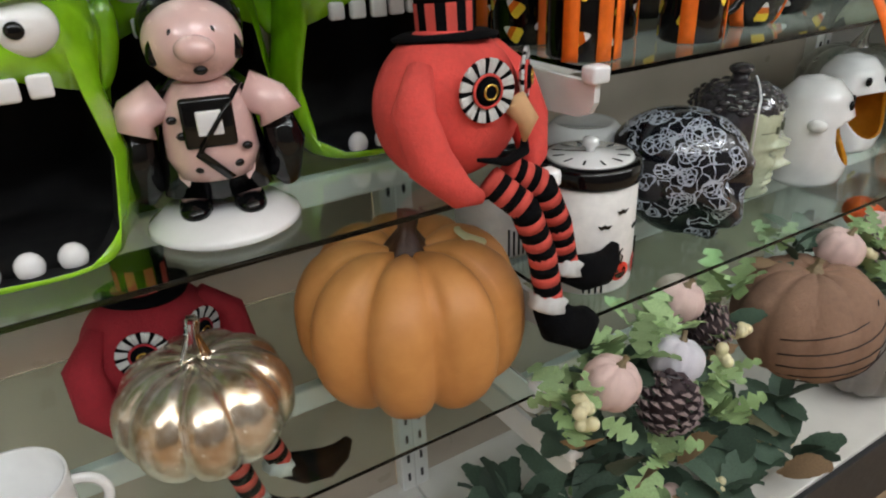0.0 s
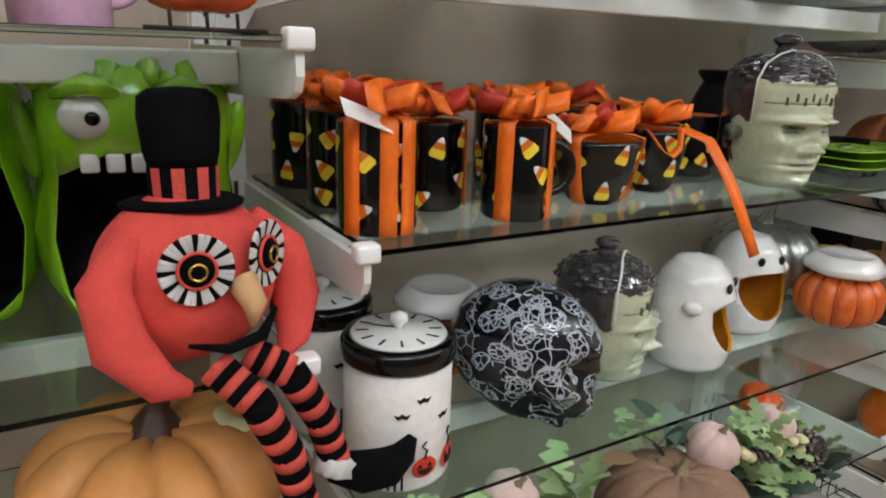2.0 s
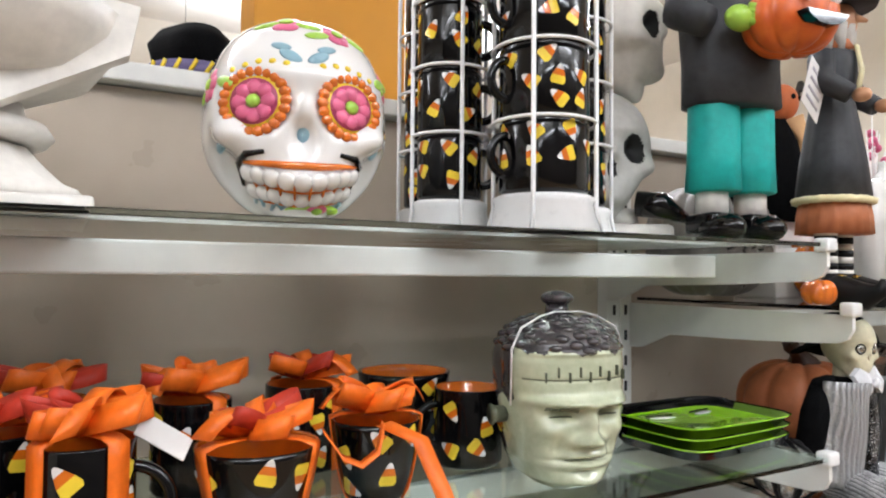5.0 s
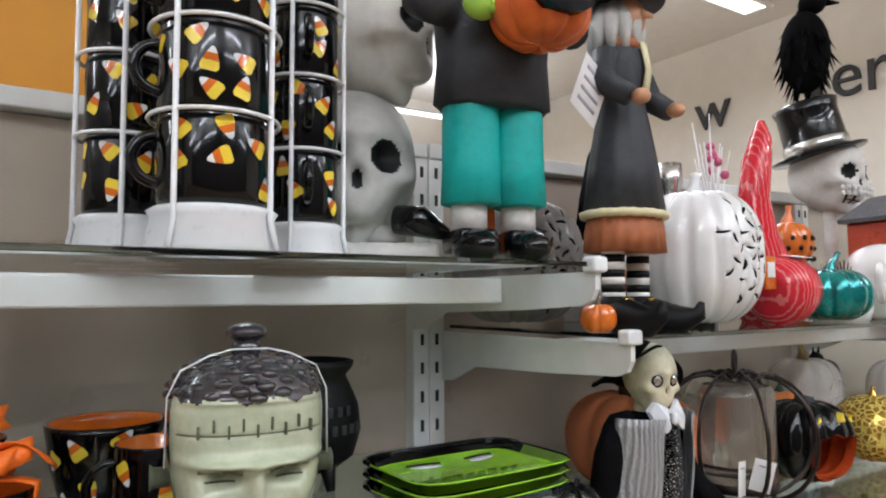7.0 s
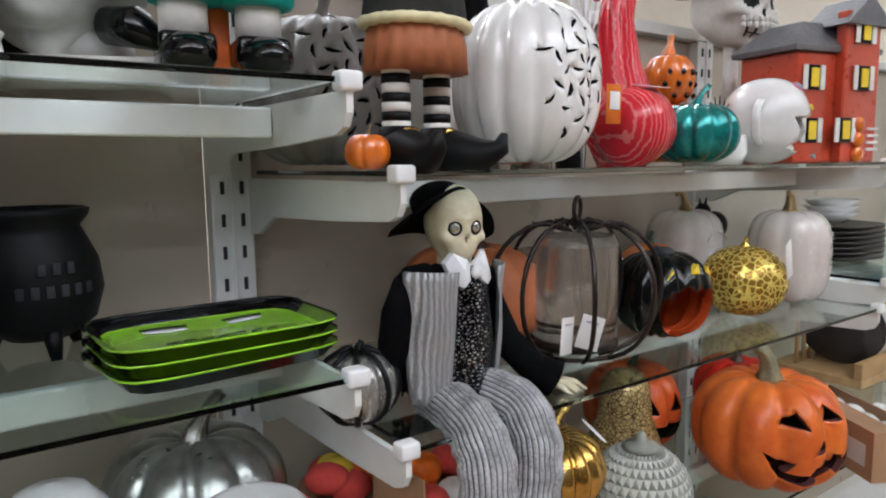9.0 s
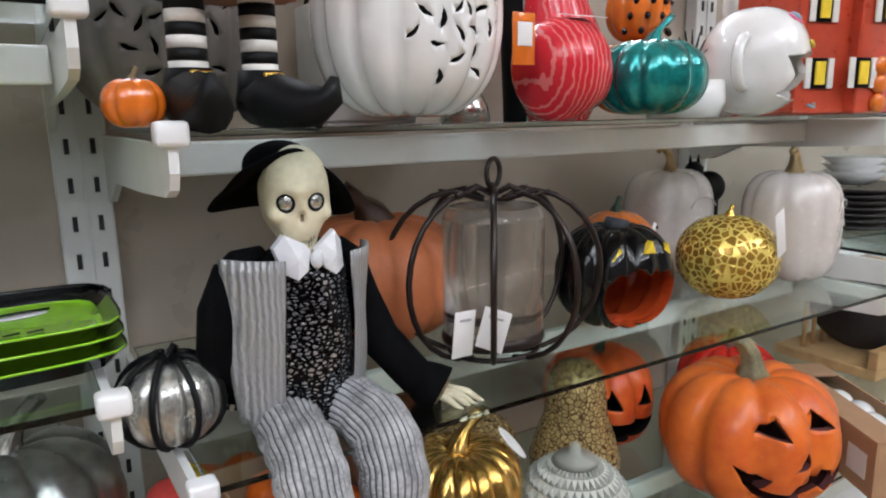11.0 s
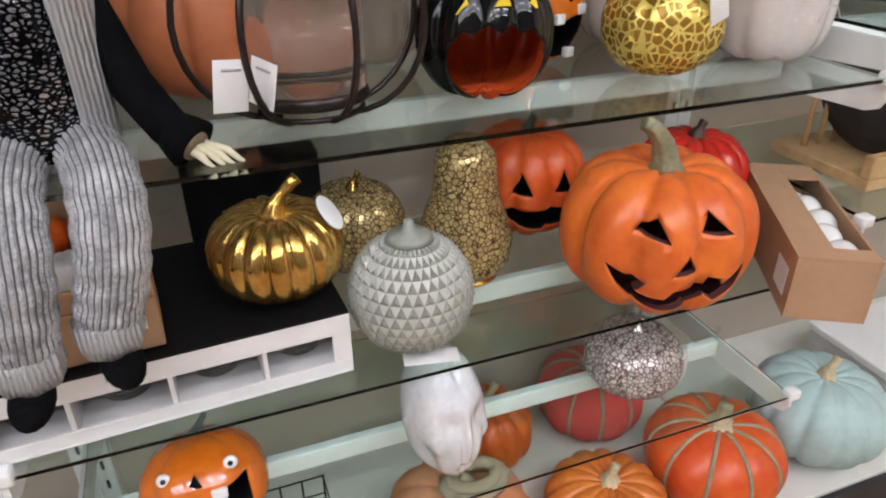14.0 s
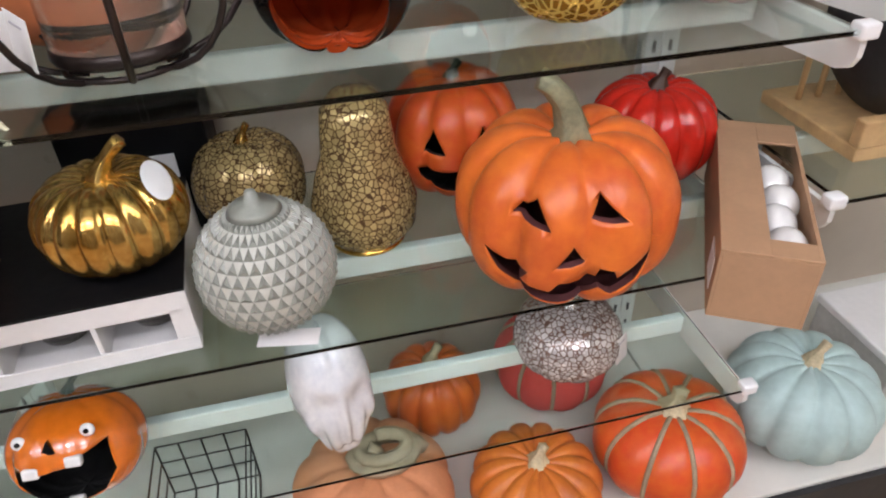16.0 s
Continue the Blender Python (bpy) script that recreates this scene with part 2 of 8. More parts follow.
GOLD_CELLS = cells("gold_leopard", (0.42, 0.23, 0.03), (0.86, 0.66, 0.16), 82, 0.25, 0.45, 0.13, 0.4)
GOLD_MOSAIC = cells("gold_mosaic", (0.72, 0.52, 0.22), (0.14, 0.08, 0.035), 120, 0.22, 0.35, 0.09, 0.9)
SILVER_MOSAIC = cells("silver_mosaic", (0.80, 0.74, 0.70), (0.20, 0.12, 0.09), 120, 0.25, 0.25, 0.10, 0.9)
SAGE = mat("sage_ceramic", (0.28, 0.29, 0.25), 0.35, vary=0.12, scale=20, coat=0.2)
SAGE_DARK = mat("sage_groove", (0.54, 0.54, 0.48), 0.4, vary=0.1)
PALE_TEAL = mat("pale_blue_resin", (0.42, 0.56, 0.54), 0.5, vary=0.12, scale=10, bump=0.15)
GOURD_RED = bands("red_swirl_glaze", (0.60, 0.02, 0.035), (0.68, 0.16, 0.16), 40, "X", 0.12, 0.82, 0.0, 3.0)
RED_PUMP = mat("red_pumpkin", (0.62, 0.055, 0.015), 0.35, vary=0.2, scale=10, color2=(0.68, 0.13, 0.02))
ROPE = mat("jute_rope", (0.38, 0.29, 0.19), 0.9, vary=0.25, scale=60, bump=0.5, bump_scale=200)
BURLAP = mat("brown_burlap", (0.27, 0.16, 0.105), 0.9, vary=0.16, scale=18, bump=0.4, bump_scale=260)
LEAF = mat("pale_green_leaf", (0.30, 0.43, 0.19), 0.6, vary=0.2, scale=30, per_object=0.35)
LEAF_DARK = mat("dark_leaf", (0.06, 0.10, 0.065), 0.6, vary=0.25, scale=30, per_object=0.3)
LEAF_BROWN = mat("kraft_leaf", (0.34, 0.22, 0.12), 0.75, vary=0.15, scale=30, per_object=0.2)
CONE = mat("pinecone", (0.055, 0.035, 0.038), 0.7, vary=0.4, scale=40)
CONE_TIP = mat("pinecone_tip", (0.24, 0.18, 0.17), 0.8, vary=0.3, scale=60)
BERRY = mat("cream_berry", (0.75, 0.68, 0.42), 0.5, vary=0.1)
PINK_PUMP = mat("blush_felt_pumpkin", (0.68, 0.50, 0.45), 0.9, vary=0.08, bump=0.3, bump_scale=300)
WHITE_PUMP = mat("grey_white_felt", (0.64, 0.62, 0.66), 0.9, vary=0.08, bump=0.3, bump_scale=300)
PERF_GREY = mat("grey_ceramic", (0.22, 0.20, 0.185), 0.4, vary=0.12, coat=0.2)
PEARL = mat("pearl_glaze", (0.66, 0.60, 0.56), 0.25, vary=0.08, coat=1.0)
BRICK_RED = mat("house_red", (0.52, 0.06, 0.025), 0.3, vary=0.15, coat=1.0)
ROOF = mat("house_roof_grey", (0.16, 0.16, 0.17), 0.4, 0.2, vary=0.25, bump=0.4, bump_scale=120)
PLUM = mat("dark_plate", (0.035, 0.03, 0.03), 0.3, vary=0.3)
PURPLE = mat("purple_felt", (0.14, 0.12, 0.24), 0.85, vary=0.15)
BAG = mat("orange_paper", (0.62, 0.27, 0.02), 0.6, vary=0.06, scale=3)
PINKPRINT = mat("pink_paint", (0.70, 0.14, 0.27), 0.3, vary=0.15)
BLUEPRINT = mat("blue_paint", (0.25, 0.42, 0.50), 0.3, vary=0.2)
LIME = mat("lime_paint", (0.36, 0.60, 0.08), 0.3, vary=0.1)
SIGN_INK = mat("sign_letters", (0.05, 0.05, 0.055), 0.6, vary=0.15)


# ---- shape kit ----
class Make:
    """Gathers faces of one mesh, with a material slot for each."""

    def __init__(self):
        self.v, self.f, self.m, self.s = [], [], [], []

    def add(self, vf, slot=0, m=None, smooth=True):
        verts, faces = vf[0], vf[1]
        slots = vf[2] if len(vf) > 2 else None
        base = len(self.v)
        if m is None:
            self.v.extend(Vector(p) for p in verts)
        else:
            self.v.extend(m @ Vector(p) for p in verts)
        for n, fc in enumerate(faces):
            self.f.append([base + i for i in fc])
            self.m.append(slot if slots is None else slots[n])
            self.s.append(smooth)
        return self

    def mesh(self, name, mats):
        me = bpy.data.meshes.new(name)
        me.from_pydata([tuple(p) for p in self.v], [], self.f)
        for mt in mats:
            me.materials.append(mt)
        me.polygons.foreach_set("material_index", self.m)
        me.polygons.foreach_set("use_smooth", self.s)
        me.update()
        return me


def thing(name, label, category, m, group="", kind=""):
    ob = new(name)
    ob.empty_display_size = 0.02
    ob.matrix_basis = m
    return tagged(ob, label, category, group, kind)


def part(name, mk, mats, parent, label="", m=None):
    ob = new(name, mk.mesh(name, mats))
    ob.parent = parent
    if m is not None:
        ob.matrix_basis = m
    if label:
        ob["label"] = label
    return ob


def single(name, mk, mats, m, label, category, group="", kind=""):
    ob = new(name, mk.mesh(name, mats))
    ob.matrix_basis = m
    return tagged(ob, label, category, group, kind)


def grid_faces(rows, cols, wrap=True):
    out = []
    for j in range(rows - 1):
        for i in range(cols if wrap else cols - 1):
            k = (i + 1) % cols
            out.append((j * cols + i, j * cols + k, (j + 1) * cols + k, (j + 1) * cols + i))
    return out


def lathe(profile, segs=32, mod=None):
    """Turned body from (radius, height) rows, bottom to top; mod(angle, radius, height) gives the radius."""
    verts = []
    for r, z in profile:
        for i in range(segs):
            a = 2 * math.pi * i / segs
            rr = mod(a, r, z) if mod else r
            verts.append((rr * math.cos(a), rr * math.sin(a), z))
    faces = grid_faces(len(profile), segs)
    faces.append(tuple(range(segs - 1, -1, -1)))
    n = (len(profile) - 1) * segs
    faces.append(tuple(range(n, n + segs)))
    return verts, faces


def lobed(w, h, n, depth=0.14, rows=22, per=9, dip=0.16, p=2.3, foot=0.05):
    """Pumpkin body with n ribs, standing on z = 0."""
    segs = n * per
    prof = []
    for j in range(rows + 1):
        e = -math.pi / 2 + math.pi * j / rows
        c, s = math.cos(e), math.sin(e)
        k = (abs(c) ** p + abs(s) ** p) ** (-1 / p)
        prof.append((max(c * k, 0.012), s * k))
    verts = []
    for r, z in prof:
        for i in range(segs):
            a = 2 * math.pi * i / segs
            g = (1 - abs(math.sin(n * a / 2))) ** 1.6
            rr = r * (1 - depth * g)
            zz = z * (1 - 0.5 * depth * g)
            q = math.exp(-(r / 0.34) ** 2)
            zz += -dip * q if z > 0 else foot * 2 * q
            verts.append((rr * w / 2 * math.cos(a), rr * w / 2 * math.sin(a), (zz + 1) / 2 * h))
    faces = grid_faces(len(prof), segs)
    faces.append(tuple(range(segs - 1, -1, -1)))
    m = (len(prof) - 1) * segs
    faces.append(tuple(range(m, m + segs)))
    return verts, faces


def tube(pts, radii, segs=10, ridges=0, flat=1.0):
    """Round bar along points; flat squeezes it across."""
    pts = [Vector(p) for p in pts]
    if not hasattr(radii, "__len__"):
        radii = [radii] * len(pts)
    verts, prev = [], None
    for k, p in enumerate(pts):
        d = (pts[min(k + 1, len(pts) - 1)] - pts[max(k - 1, 0)]).normalized()
        side = d.cross(Vector((0, 0, 1))) if prev is None else prev - d * prev.dot(d)
        if side.length < 1e-4:
            side = d.cross(Vector((0, 1, 0)))
        side.normalize()
        prev = side
        up = side.cross(d)
        for i in range(segs):
            a = 2 * math.pi * i / segs
            r = radii[k] * (1 + (0.22 * math.cos(ridges * a) if ridges else 0))
            verts.append(p + side * r * math.cos(a) + up * r * flat * math.sin(a))
    faces = grid_faces(len(pts), segs)
    faces.append(tuple(range(segs - 1, -1, -1)))
    n = (len(pts) - 1) * segs
    faces.append(tuple(range(n, n + segs)))
    return verts, faces


def ring(radius, thick, segs=28, sides=8, arc=2 * math.pi):
    full = arc > 6.28
    n = segs if full else segs + 1
    verts = []
    for i in range(n):
        a = arc * i / segs
        for j in range(sides):
            b = 2 * math.pi * j / sides
            r = radius + thick * math.cos(b)
            verts.append((r * math.cos(a), r * math.sin(a), thick * math.sin(b)))
    faces = []
    for i in range(segs if full else segs):
        k = (i + 1) % n
        for j in range(sides):
            l = (j + 1) % sides
            faces.append((i * sides + j, k * sides + j, k * sides + l, i * sides + l))
    return verts, faces


def block(sx, sy, sz, bevel=0.003):
    """Box standing on z = 0, centred in x and y, with chamfered edges."""
    b = min(bevel, sx / 3, sy / 3, sz / 3)
    bm = bmesh.new()
    bmesh.ops.create_cube(bm, size=1)
    for v in bm.verts:
        v.co = Vector((v.co.x * sx, v.co.y * sy, (v.co.z + 0.5) * sz))
    if b > 1e-4:
        bmesh.ops.bevel(bm, geom=bm.edges[:], offset=b, segments=2, affect="EDGES", profile=0.5)
    bm.verts.index_update()
    out = [tuple(v.co) for v in bm.verts], [[v.index for v in fc.verts] for fc in bm.faces]
    bm.free()
    return out


def prism(poly, y0, y1):
    """Outline in (x, z), pushed from y0 to y1."""
    area = sum(a[0] * b[1] - b[0] * a[1] for a, b in zip(poly, list(poly[1:]) + [poly[0]]))
    if area < 0:
        poly = list(reversed(poly))
    n = len(poly)
    verts = [(x, y0, z) for x, z in poly] + [(x, y1, z) for x, z in poly]
    faces = [tuple(range(n)), tuple(range(2 * n - 1, n - 1, -1))]
    faces += [(i, i + n, (i + 1) % n + n, (i + 1) % n) for i in range(n)]
    return verts, faces


def ball(rx, ry=None, rz=None, u=20, v=14):
    ry, rz = ry or rx, rz or rx
    prof = []
    for j in range(v + 1):
        e = -math.pi / 2 + math.pi * j / v
        prof.append((max(math.cos(e), 0.01), math.sin(e)))
    verts = [(r * rx * math.cos(2 * math.pi * i / u), r * ry * math.sin(2 * math.pi * i / u), z * rz) for r, z in prof for i in range(u)]
    return verts, grid_faces(v + 1, u) + [tuple(range(u - 1, -1, -1)), tuple(range(v * u, v * u + u))]


def sculpt(hx, hy, hz, feats=(), u=80, v=56, p=2.0, matf=None, low=None):
    """Head-like body round the origin that faces -y. feats: azimuth, height angle, widths and swell of each bump, degrees."""
    verts = []
    for j in range(v + 1):
        e = -90 + 180 * j / v
        ce, se = max(math.cos(radians(e)), 0.008), math.sin(radians(e))
        for i in range(u):
            a = -180 + 360 * i / u
            d = (math.sin(radians(a)) * ce, -math.cos(radians(a)) * ce, se)
            r = sum(abs(c) ** p for c in d) ** (-1 / p)
            for fa, fe, wa, we, s in feats:
                r *= 1 + s * math.exp(-(((a - fa + 180) % 360 - 180) / wa) ** 2 - ((e - fe) / we) ** 2)
            z = d[2] * r * hz
            verts.append((d[0] * r * hx, d[1] * r * hy, max(z, low) if low is not None else z))
    faces = [(q[0], q[1], q[2], q[3]) for q in grid_faces(v + 1, u)]
    slots = []
    for j in range(v):
        for i in range(u):
            a, e = -180 + 360 * (i + 0.5) / u, -90 + 180 * (j + 0.5) / v
            slots.append(matf(a, e) if matf else 0)
    faces += [tuple(range(u - 1, -1, -1)), tuple(range(v * u, v * u + u))]
    slots += [slots[0], slots[-1]]
    return verts, faces, slots


def strip(pts, width, across, thick=0.0012):
    """Band of cloth along points; across is the direction of its width."""
    pts = [Vector(p) for p in pts]
    ac = Vector(across).normalized()
    verts = []
    for k, p in enumerate(pts):
        d = (pts[min(k + 1, len(pts) - 1)] - pts[max(k - 1, 0)]).normalized()
        nn = d.cross(ac).normalized() * thick / 2
        s = ac * width / 2
        verts += [p - s - nn, p + s - nn, p + s + nn, p - s + nn]
    n = len(pts)
    return verts, grid_faces(n, 4) + [(3, 2, 1, 0), (4 * n - 4, 4 * n - 3, 4 * n - 2, 4 * n - 1)]


def carve(ob, cutters, slot):
    """Cuts holes through a hollow body and shows the wall's thickness."""
    mk = Make()
    for c in cutters:
        mk.add(c, slot, smooth=False)
    me = mk.mesh("cutter", list(ob.data.materials))
    cut = bpy.data.objects.new("cutter", me)
    scene.collection.objects.link(cut)
    cut.matrix_world = ob.matrix_basis
    md = ob.modifiers.new("cut", "BOOLEAN")
    md.operation, md.object, md.solver = "DIFFERENCE", cut, "EXACT"
    md.use_self = True
    bpy.context.view_layer.update()
    dg = bpy.context.evaluated_depsgraph_get()
    res = bpy.data.meshes.new_from_object(ob.evaluated_get(dg))
    ob.modifiers.clear()
    if len(res.polygons) > 20:
        ob.data = res
    bpy.data.objects.remove(cut)
    return ob


def shell(outer, inner, slot_in=1):
    """A hollow body: an outer skin and a turned-over inner one."""
    mk = Make().add(outer, 0)
    mk.add((inner[0], [tuple(reversed(fc)) for fc in inner[1]]), slot_in)
    return mk


def scaled(vf, k, dz=0.0):
    return [(p[0] * k, p[1] * k, p[2] * k + dz) for p in vf[0]], vf[1]


T = Matrix.Translation


def rot(rx=0, ry=0, rz=0):
    return pose(0, 0, 0, rx, ry, rz)


def tag_part(parent, m, w=0.03, h=0.05, name="price_tag"):
    mk = Make().add(block(w, 0.001, h, 0.0003))
    mk.add(block(w * 0.55, 0.0004, h * 0.05, 0), 1, T((0, -0.0009, h * 0.78)))
    return part(name, mk, [TAG, TAG_INK], parent, "white paper price tag", m)


# ---- the shop ----
def slab(name, x0, x1, y0, y1, z0, z1, material, label, category, kind="structure", bevel=0.0):
    mk = Make().add(block(x1 - x0, y1 - y0, z1 - z0, bevel), smooth=False)
    return single(name, mk, [material], T(((x0 + x1) / 2, (y0 + y1) / 2, z0)), label, category, kind=kind)


X0, X1, Y0, Y1 = -4.0, 5.5, -2.7, 5.5
floor = slab("floor", X0, X1, Y0, Y1, -0.1, -0.006, GROUT, "tan wood-look vinyl plank shop floor", "floor")
slab("wall_north", X0, X1, Y1, Y1 + 0.15, -0.1, CEIL, WALL, "cream painted shop wall", "wall")
# added out of view: a dark side that keeps black glazes deep
slab("wall_south", X0, X1, Y0 - 0.15, Y0, -0.1, CEIL, DARK_WALL, "unseen dark wall added across the aisle to dim reflections", "wall")
slab("wall_west", X0 - 0.15, X0, Y0, Y1, -0.1, CEIL, WALL, "cream painted shop wall", "wall")
slab("wall_east", X1, X1 + 0.15, Y0, Y1, -0.1, CEIL, WALL, "cream painted shop wall with dark sign letters", "wall")
slab("ceiling", X0, X1, Y0, Y1, CEIL, CEIL + 0.1, CEILING, "white suspended tile ceiling", "ceiling")
for lx, ly in LAMPS:
    fix = thing("ceiling_light", "white suspended fluorescent light, switched on, hanging below the ceiling", "light", T((lx, ly, CEIL - 0.42)), "ceiling lights")
    mk = Make()
    for sx, sy, px, py in ((1.3, 0.02, 0, 0.07), (1.3, 0.02, 0, -0.07), (0.03, 0.12, 0.635, 0), (0.03, 0.12, -0.635, 0)):
        mk.add(block(sx, sy, 0.02, 0.003), 0, T((px, py, 0)), False)
    part("frame", mk, [WHITE_PAINT], fix)
    for sx in (-0.5, 0.5):
        part("hanger", Make().add(tube([(sx, 0.07, 0.01), (sx, 0.07, 0.415)], 0.002, 6)), [WIRE], fix, "thin steel hanger wire")
    part("diffuser", Make().add(block(1.24, 0.12, 0.008, 0.001), 0, T((0, 0, 0.006)), False), [LIT], fix, "glowing white diffuser")


def letters(txt, m, size, name="sign_letters"):
    cu = bpy.data.curves.new(name, "FONT")
    cu.body, cu.size, cu.extrude, cu.align_x = txt, size, 0.01, "CENTER"
    cu.materials.append(SIGN_INK)
    ob = new(name, cu)
    ob.matrix_basis = m
    return tagged(ob, "dark grey cut-out letters on a cream wall", "sign", kind="")


letters("w", T((X1 - 0.013, 3.05, 2.70)) @ rot(90, 0, -90), 0.42)
letters("very", T((X1 - 0.013, 2.00, 2.70)) @ rot(90, 0, -90), 0.42)

# shelving: bays along x, glass on brackets in front of a panel
PANEL_Y, TIP_Y, PANEL_TOP = 1.012, 0.53, 1.70
BAYS = [
    (-1.96, -0.77, (1.385, 1.08, 0.787)),
    (-0.74, 0.452, (1.385, 1.08, 0.787)),
    (0.516, 1.676, (1.488, 1.186, 0.872, 0.645)),
    (1.737, 2.925, (1.395, 1.09, 0.775, 0.518)),
    (2.965, 4.15, (1.395, 1.14, 0.86)),
]
UPRIGHTS = [-1.99, -0.755, 0.484, 1.706, 2.945, 4.19]


def upright(x):
    mk = Make().add(block(0.066, 0.03, PANEL_TOP + 0.0, 0.003), 0, None, False)
    for k in range(31):
        for dx in (-0.0155, 0.0155):
            mk.add(block(0.006, 0.003, 0.020, 0.0004), 1, T((dx, -0.0155, 0.14 + 0.0508 * k)), False)
    mk.add(block(0.004, 0.004, PANEL_TOP, 0.0005), 0, T((0, -0.0165, 0)), False)
    return single("shelf_upright", mk, [WHITE_PAINT, DARK_SLOT], T((x, PANEL_Y - 0.015, 0)), "white slotted steel shelf upright against the panel", "shelf upright", "shelf uprights")


for ux in UPRIGHTS:
    upright(ux)


def bracket_mesh():
    prof = [(PANEL_Y - 0.03, -0.012), (PANEL_Y - 0.03, -0.10), (PANEL_Y - 0.06, -0.098), (PANEL_Y - 0.13, -0.068), (TIP_Y + 0.16, -0.062),
            (TIP_Y + 0.03, -0.055), (TIP_Y + 0.012, -0.048), (TIP_Y + 0.004, -0.034), (TIP_Y + 0.004, -0.012)]
    n = len(prof)
    verts = [(-0.004, y, z) for y, z in prof] + [(0.004, y, z) for y, z in prof]
    faces = [tuple(range(n)), tuple(range(2 * n - 1, n - 1, -1))] + [(i, i + n, (i + 1) % n + n, (i + 1) % n) for i in range(n)]
    return verts, faces


def bracket(x, z, parent):
    part("bracket", Make().add(bracket_mesh(), 0, None, False), [WHITE_PAINT], parent, "white steel bracket", T((x, 0, z)))
    mk = Make().add(block(0.026, 0.022, 0.020, 0.004), 0, T((0, TIP_Y + 0.008, -0.013)))
    part("clip", mk, [CLIP], parent, "white plastic end clip", T((x, 0, z)))


for bx0, bx1, levels in BAYS:
    for z in levels:
        shelf = thing("glass_shelf", "clear glass shelf on white steel brackets with a white cross rail", "shelf", T((0, 0, 0)), "glass shelves")
        pane = part("glass_pane", Make().add(block(bx1 - bx0 - 0.012, PANEL_Y - 0.04 - TIP_Y, 0.006, 0.0008), 0, None, False), [GLASS], shelf, "",
                    T(((bx0 + bx1) / 2, (PANEL_Y - 0.04 + TIP_Y) / 2, z - 0.006)))
        # the crowded top pane of the first bays keeps its shadow; the clear ones let the light down
        pane.visible_shadow = bx1 < 0.5 and z > 1.3
        bracket(bx0, z, shelf)
        bracket(bx1, z, shelf)
        mk = Make().add(block(bx1 - bx0 - 0.01, 0.018, 0.036, 0.003), 0, None, False)
        part("cross_rail", mk, [WHITE_PAINT], shelf, "white steel cross rail", T(((bx0 + bx1) / 2, TIP_Y + 0.20, z - 0.052)))
for k, (bx0, bx1, levels) in enumerate(BAYS):
    px0, px1 = UPRIGHTS[k] + 0.033, UPRIGHTS[k + 1] - 0.033
    slab("back_panel", px0, px1, PANEL_Y, PANEL_Y + 0.02, 0.2, PANEL_TOP, PANEL, "beige painted back panel behind the shelves", "panel", bevel=0.001)
    slab("base_deck", UPRIGHTS[k] + 0.002, UPRIGHTS[k + 1] - 0.002, 0.515, PANEL_Y, 0.195, 0.218, DECK, "off-white base deck of the shelving", "shelf", bevel=0.003)
    slab("kick_plate", UPRIGHTS[k] + 0.002, UPRIGHTS[k + 1] - 0.002, 0.502, 0.5145, 0.0, 0.211, KICK, "black kick plate under the base deck", "panel", bevel=0.002)
    slab("top_ledge", px0 - 0.031, px1 + 0.031, PANEL_Y - 0.03, PANEL_Y + 0.16, PANEL_TOP + 0.002, PANEL_TOP + 0.03, WHITE_PAINT, "white ledge on top of the back panel", "ledge", bevel=0.003)
    slab("far_panel", px0, px1, PANEL_Y + 0.115, PANEL_Y + 0.135, 0.0, PANEL_TOP, PANEL, "beige panel at the back of the shelving", "panel")


# ---- pumpkins ----
def stem_bent(h, r, lean=0.4, ridges=5, turn=0.0):
    pts, rad = [], []
    for k in range(9):
        t = k / 8
        pts.append((math.cos(turn) * lean * h * t ** 1.8, math.sin(turn) * lean * h * t ** 1.8, h * t - 0.1 * h))
        rad.append(r * (1.5 - 1.0 * min(1, t * 1.6) + 0.25 * max(0, t - 0.6)))
    return tube(pts, rad, 15, ridges)


def pumpkin(x, y, z, w, h, label, body, stem=STEM, n=10, depth=0.14, sh=0.05, sr=0.012, lean=0.4, turn=0.0, rz=0.0, dip=0.16, p=2.3, name="pumpkin", group=""):
    ob = thing(name, label, "pumpkin", T((x, y, z)) @ rot(0, 0, rz), group)
    part("body", Make().add(lobed(w, h, n, depth, dip=dip, p=p)), [body], ob)
    part("stem", Make().add(stem_bent(sh, sr, lean, 5, turn)), [stem], ob, "", T((0, 0, h * (1 - dip * 0.52))))
    return ob


def hollow_pumpkin(ob_name, m, w, h, n, mats, cutters, label, category, depth=0.12, dip=0.14, p=2.3, wall=0.93):
    ob = thing(ob_name, label, category, m)
    outer = lobed(w, h, n, depth, 26, 8, dip, p)
    inner = scaled(outer, wall, h * (1 - wall) / 2)
    body = new("body", shell(outer, inner).mesh("body", mats))
    carve(body, cutters, 1)
    body.parent = ob
    return ob, body


def arc_poly(cx, cz, rx, rz, a0, a1, n=10):
    return [(cx + rx * math.cos(radians(a0 + (a1 - a0) * k / n)), cz + rz * math.sin(radians(a0 + (a1 - a0) * k / n))) for k in range(n + 1)]


def tri(cx, cz, w, h, skew=0.0):
    return [(cx - w / 2, cz - h / 2), (cx + w / 2, cz - h / 2), (cx + skew, cz + h / 2)]


# ---- bay with the tall glazed heads ----
Z1T, Z1M, Z1L = 1.385, 1.08, 0.787
Z2T, Z2M, Z2L, Z2B = 1.488, 1.186, 0.872, 0.645
Z3T, Z3B, Z3C, Z3D = 1.395, 1.09, 0.775, 0.518
ZD = 0.218


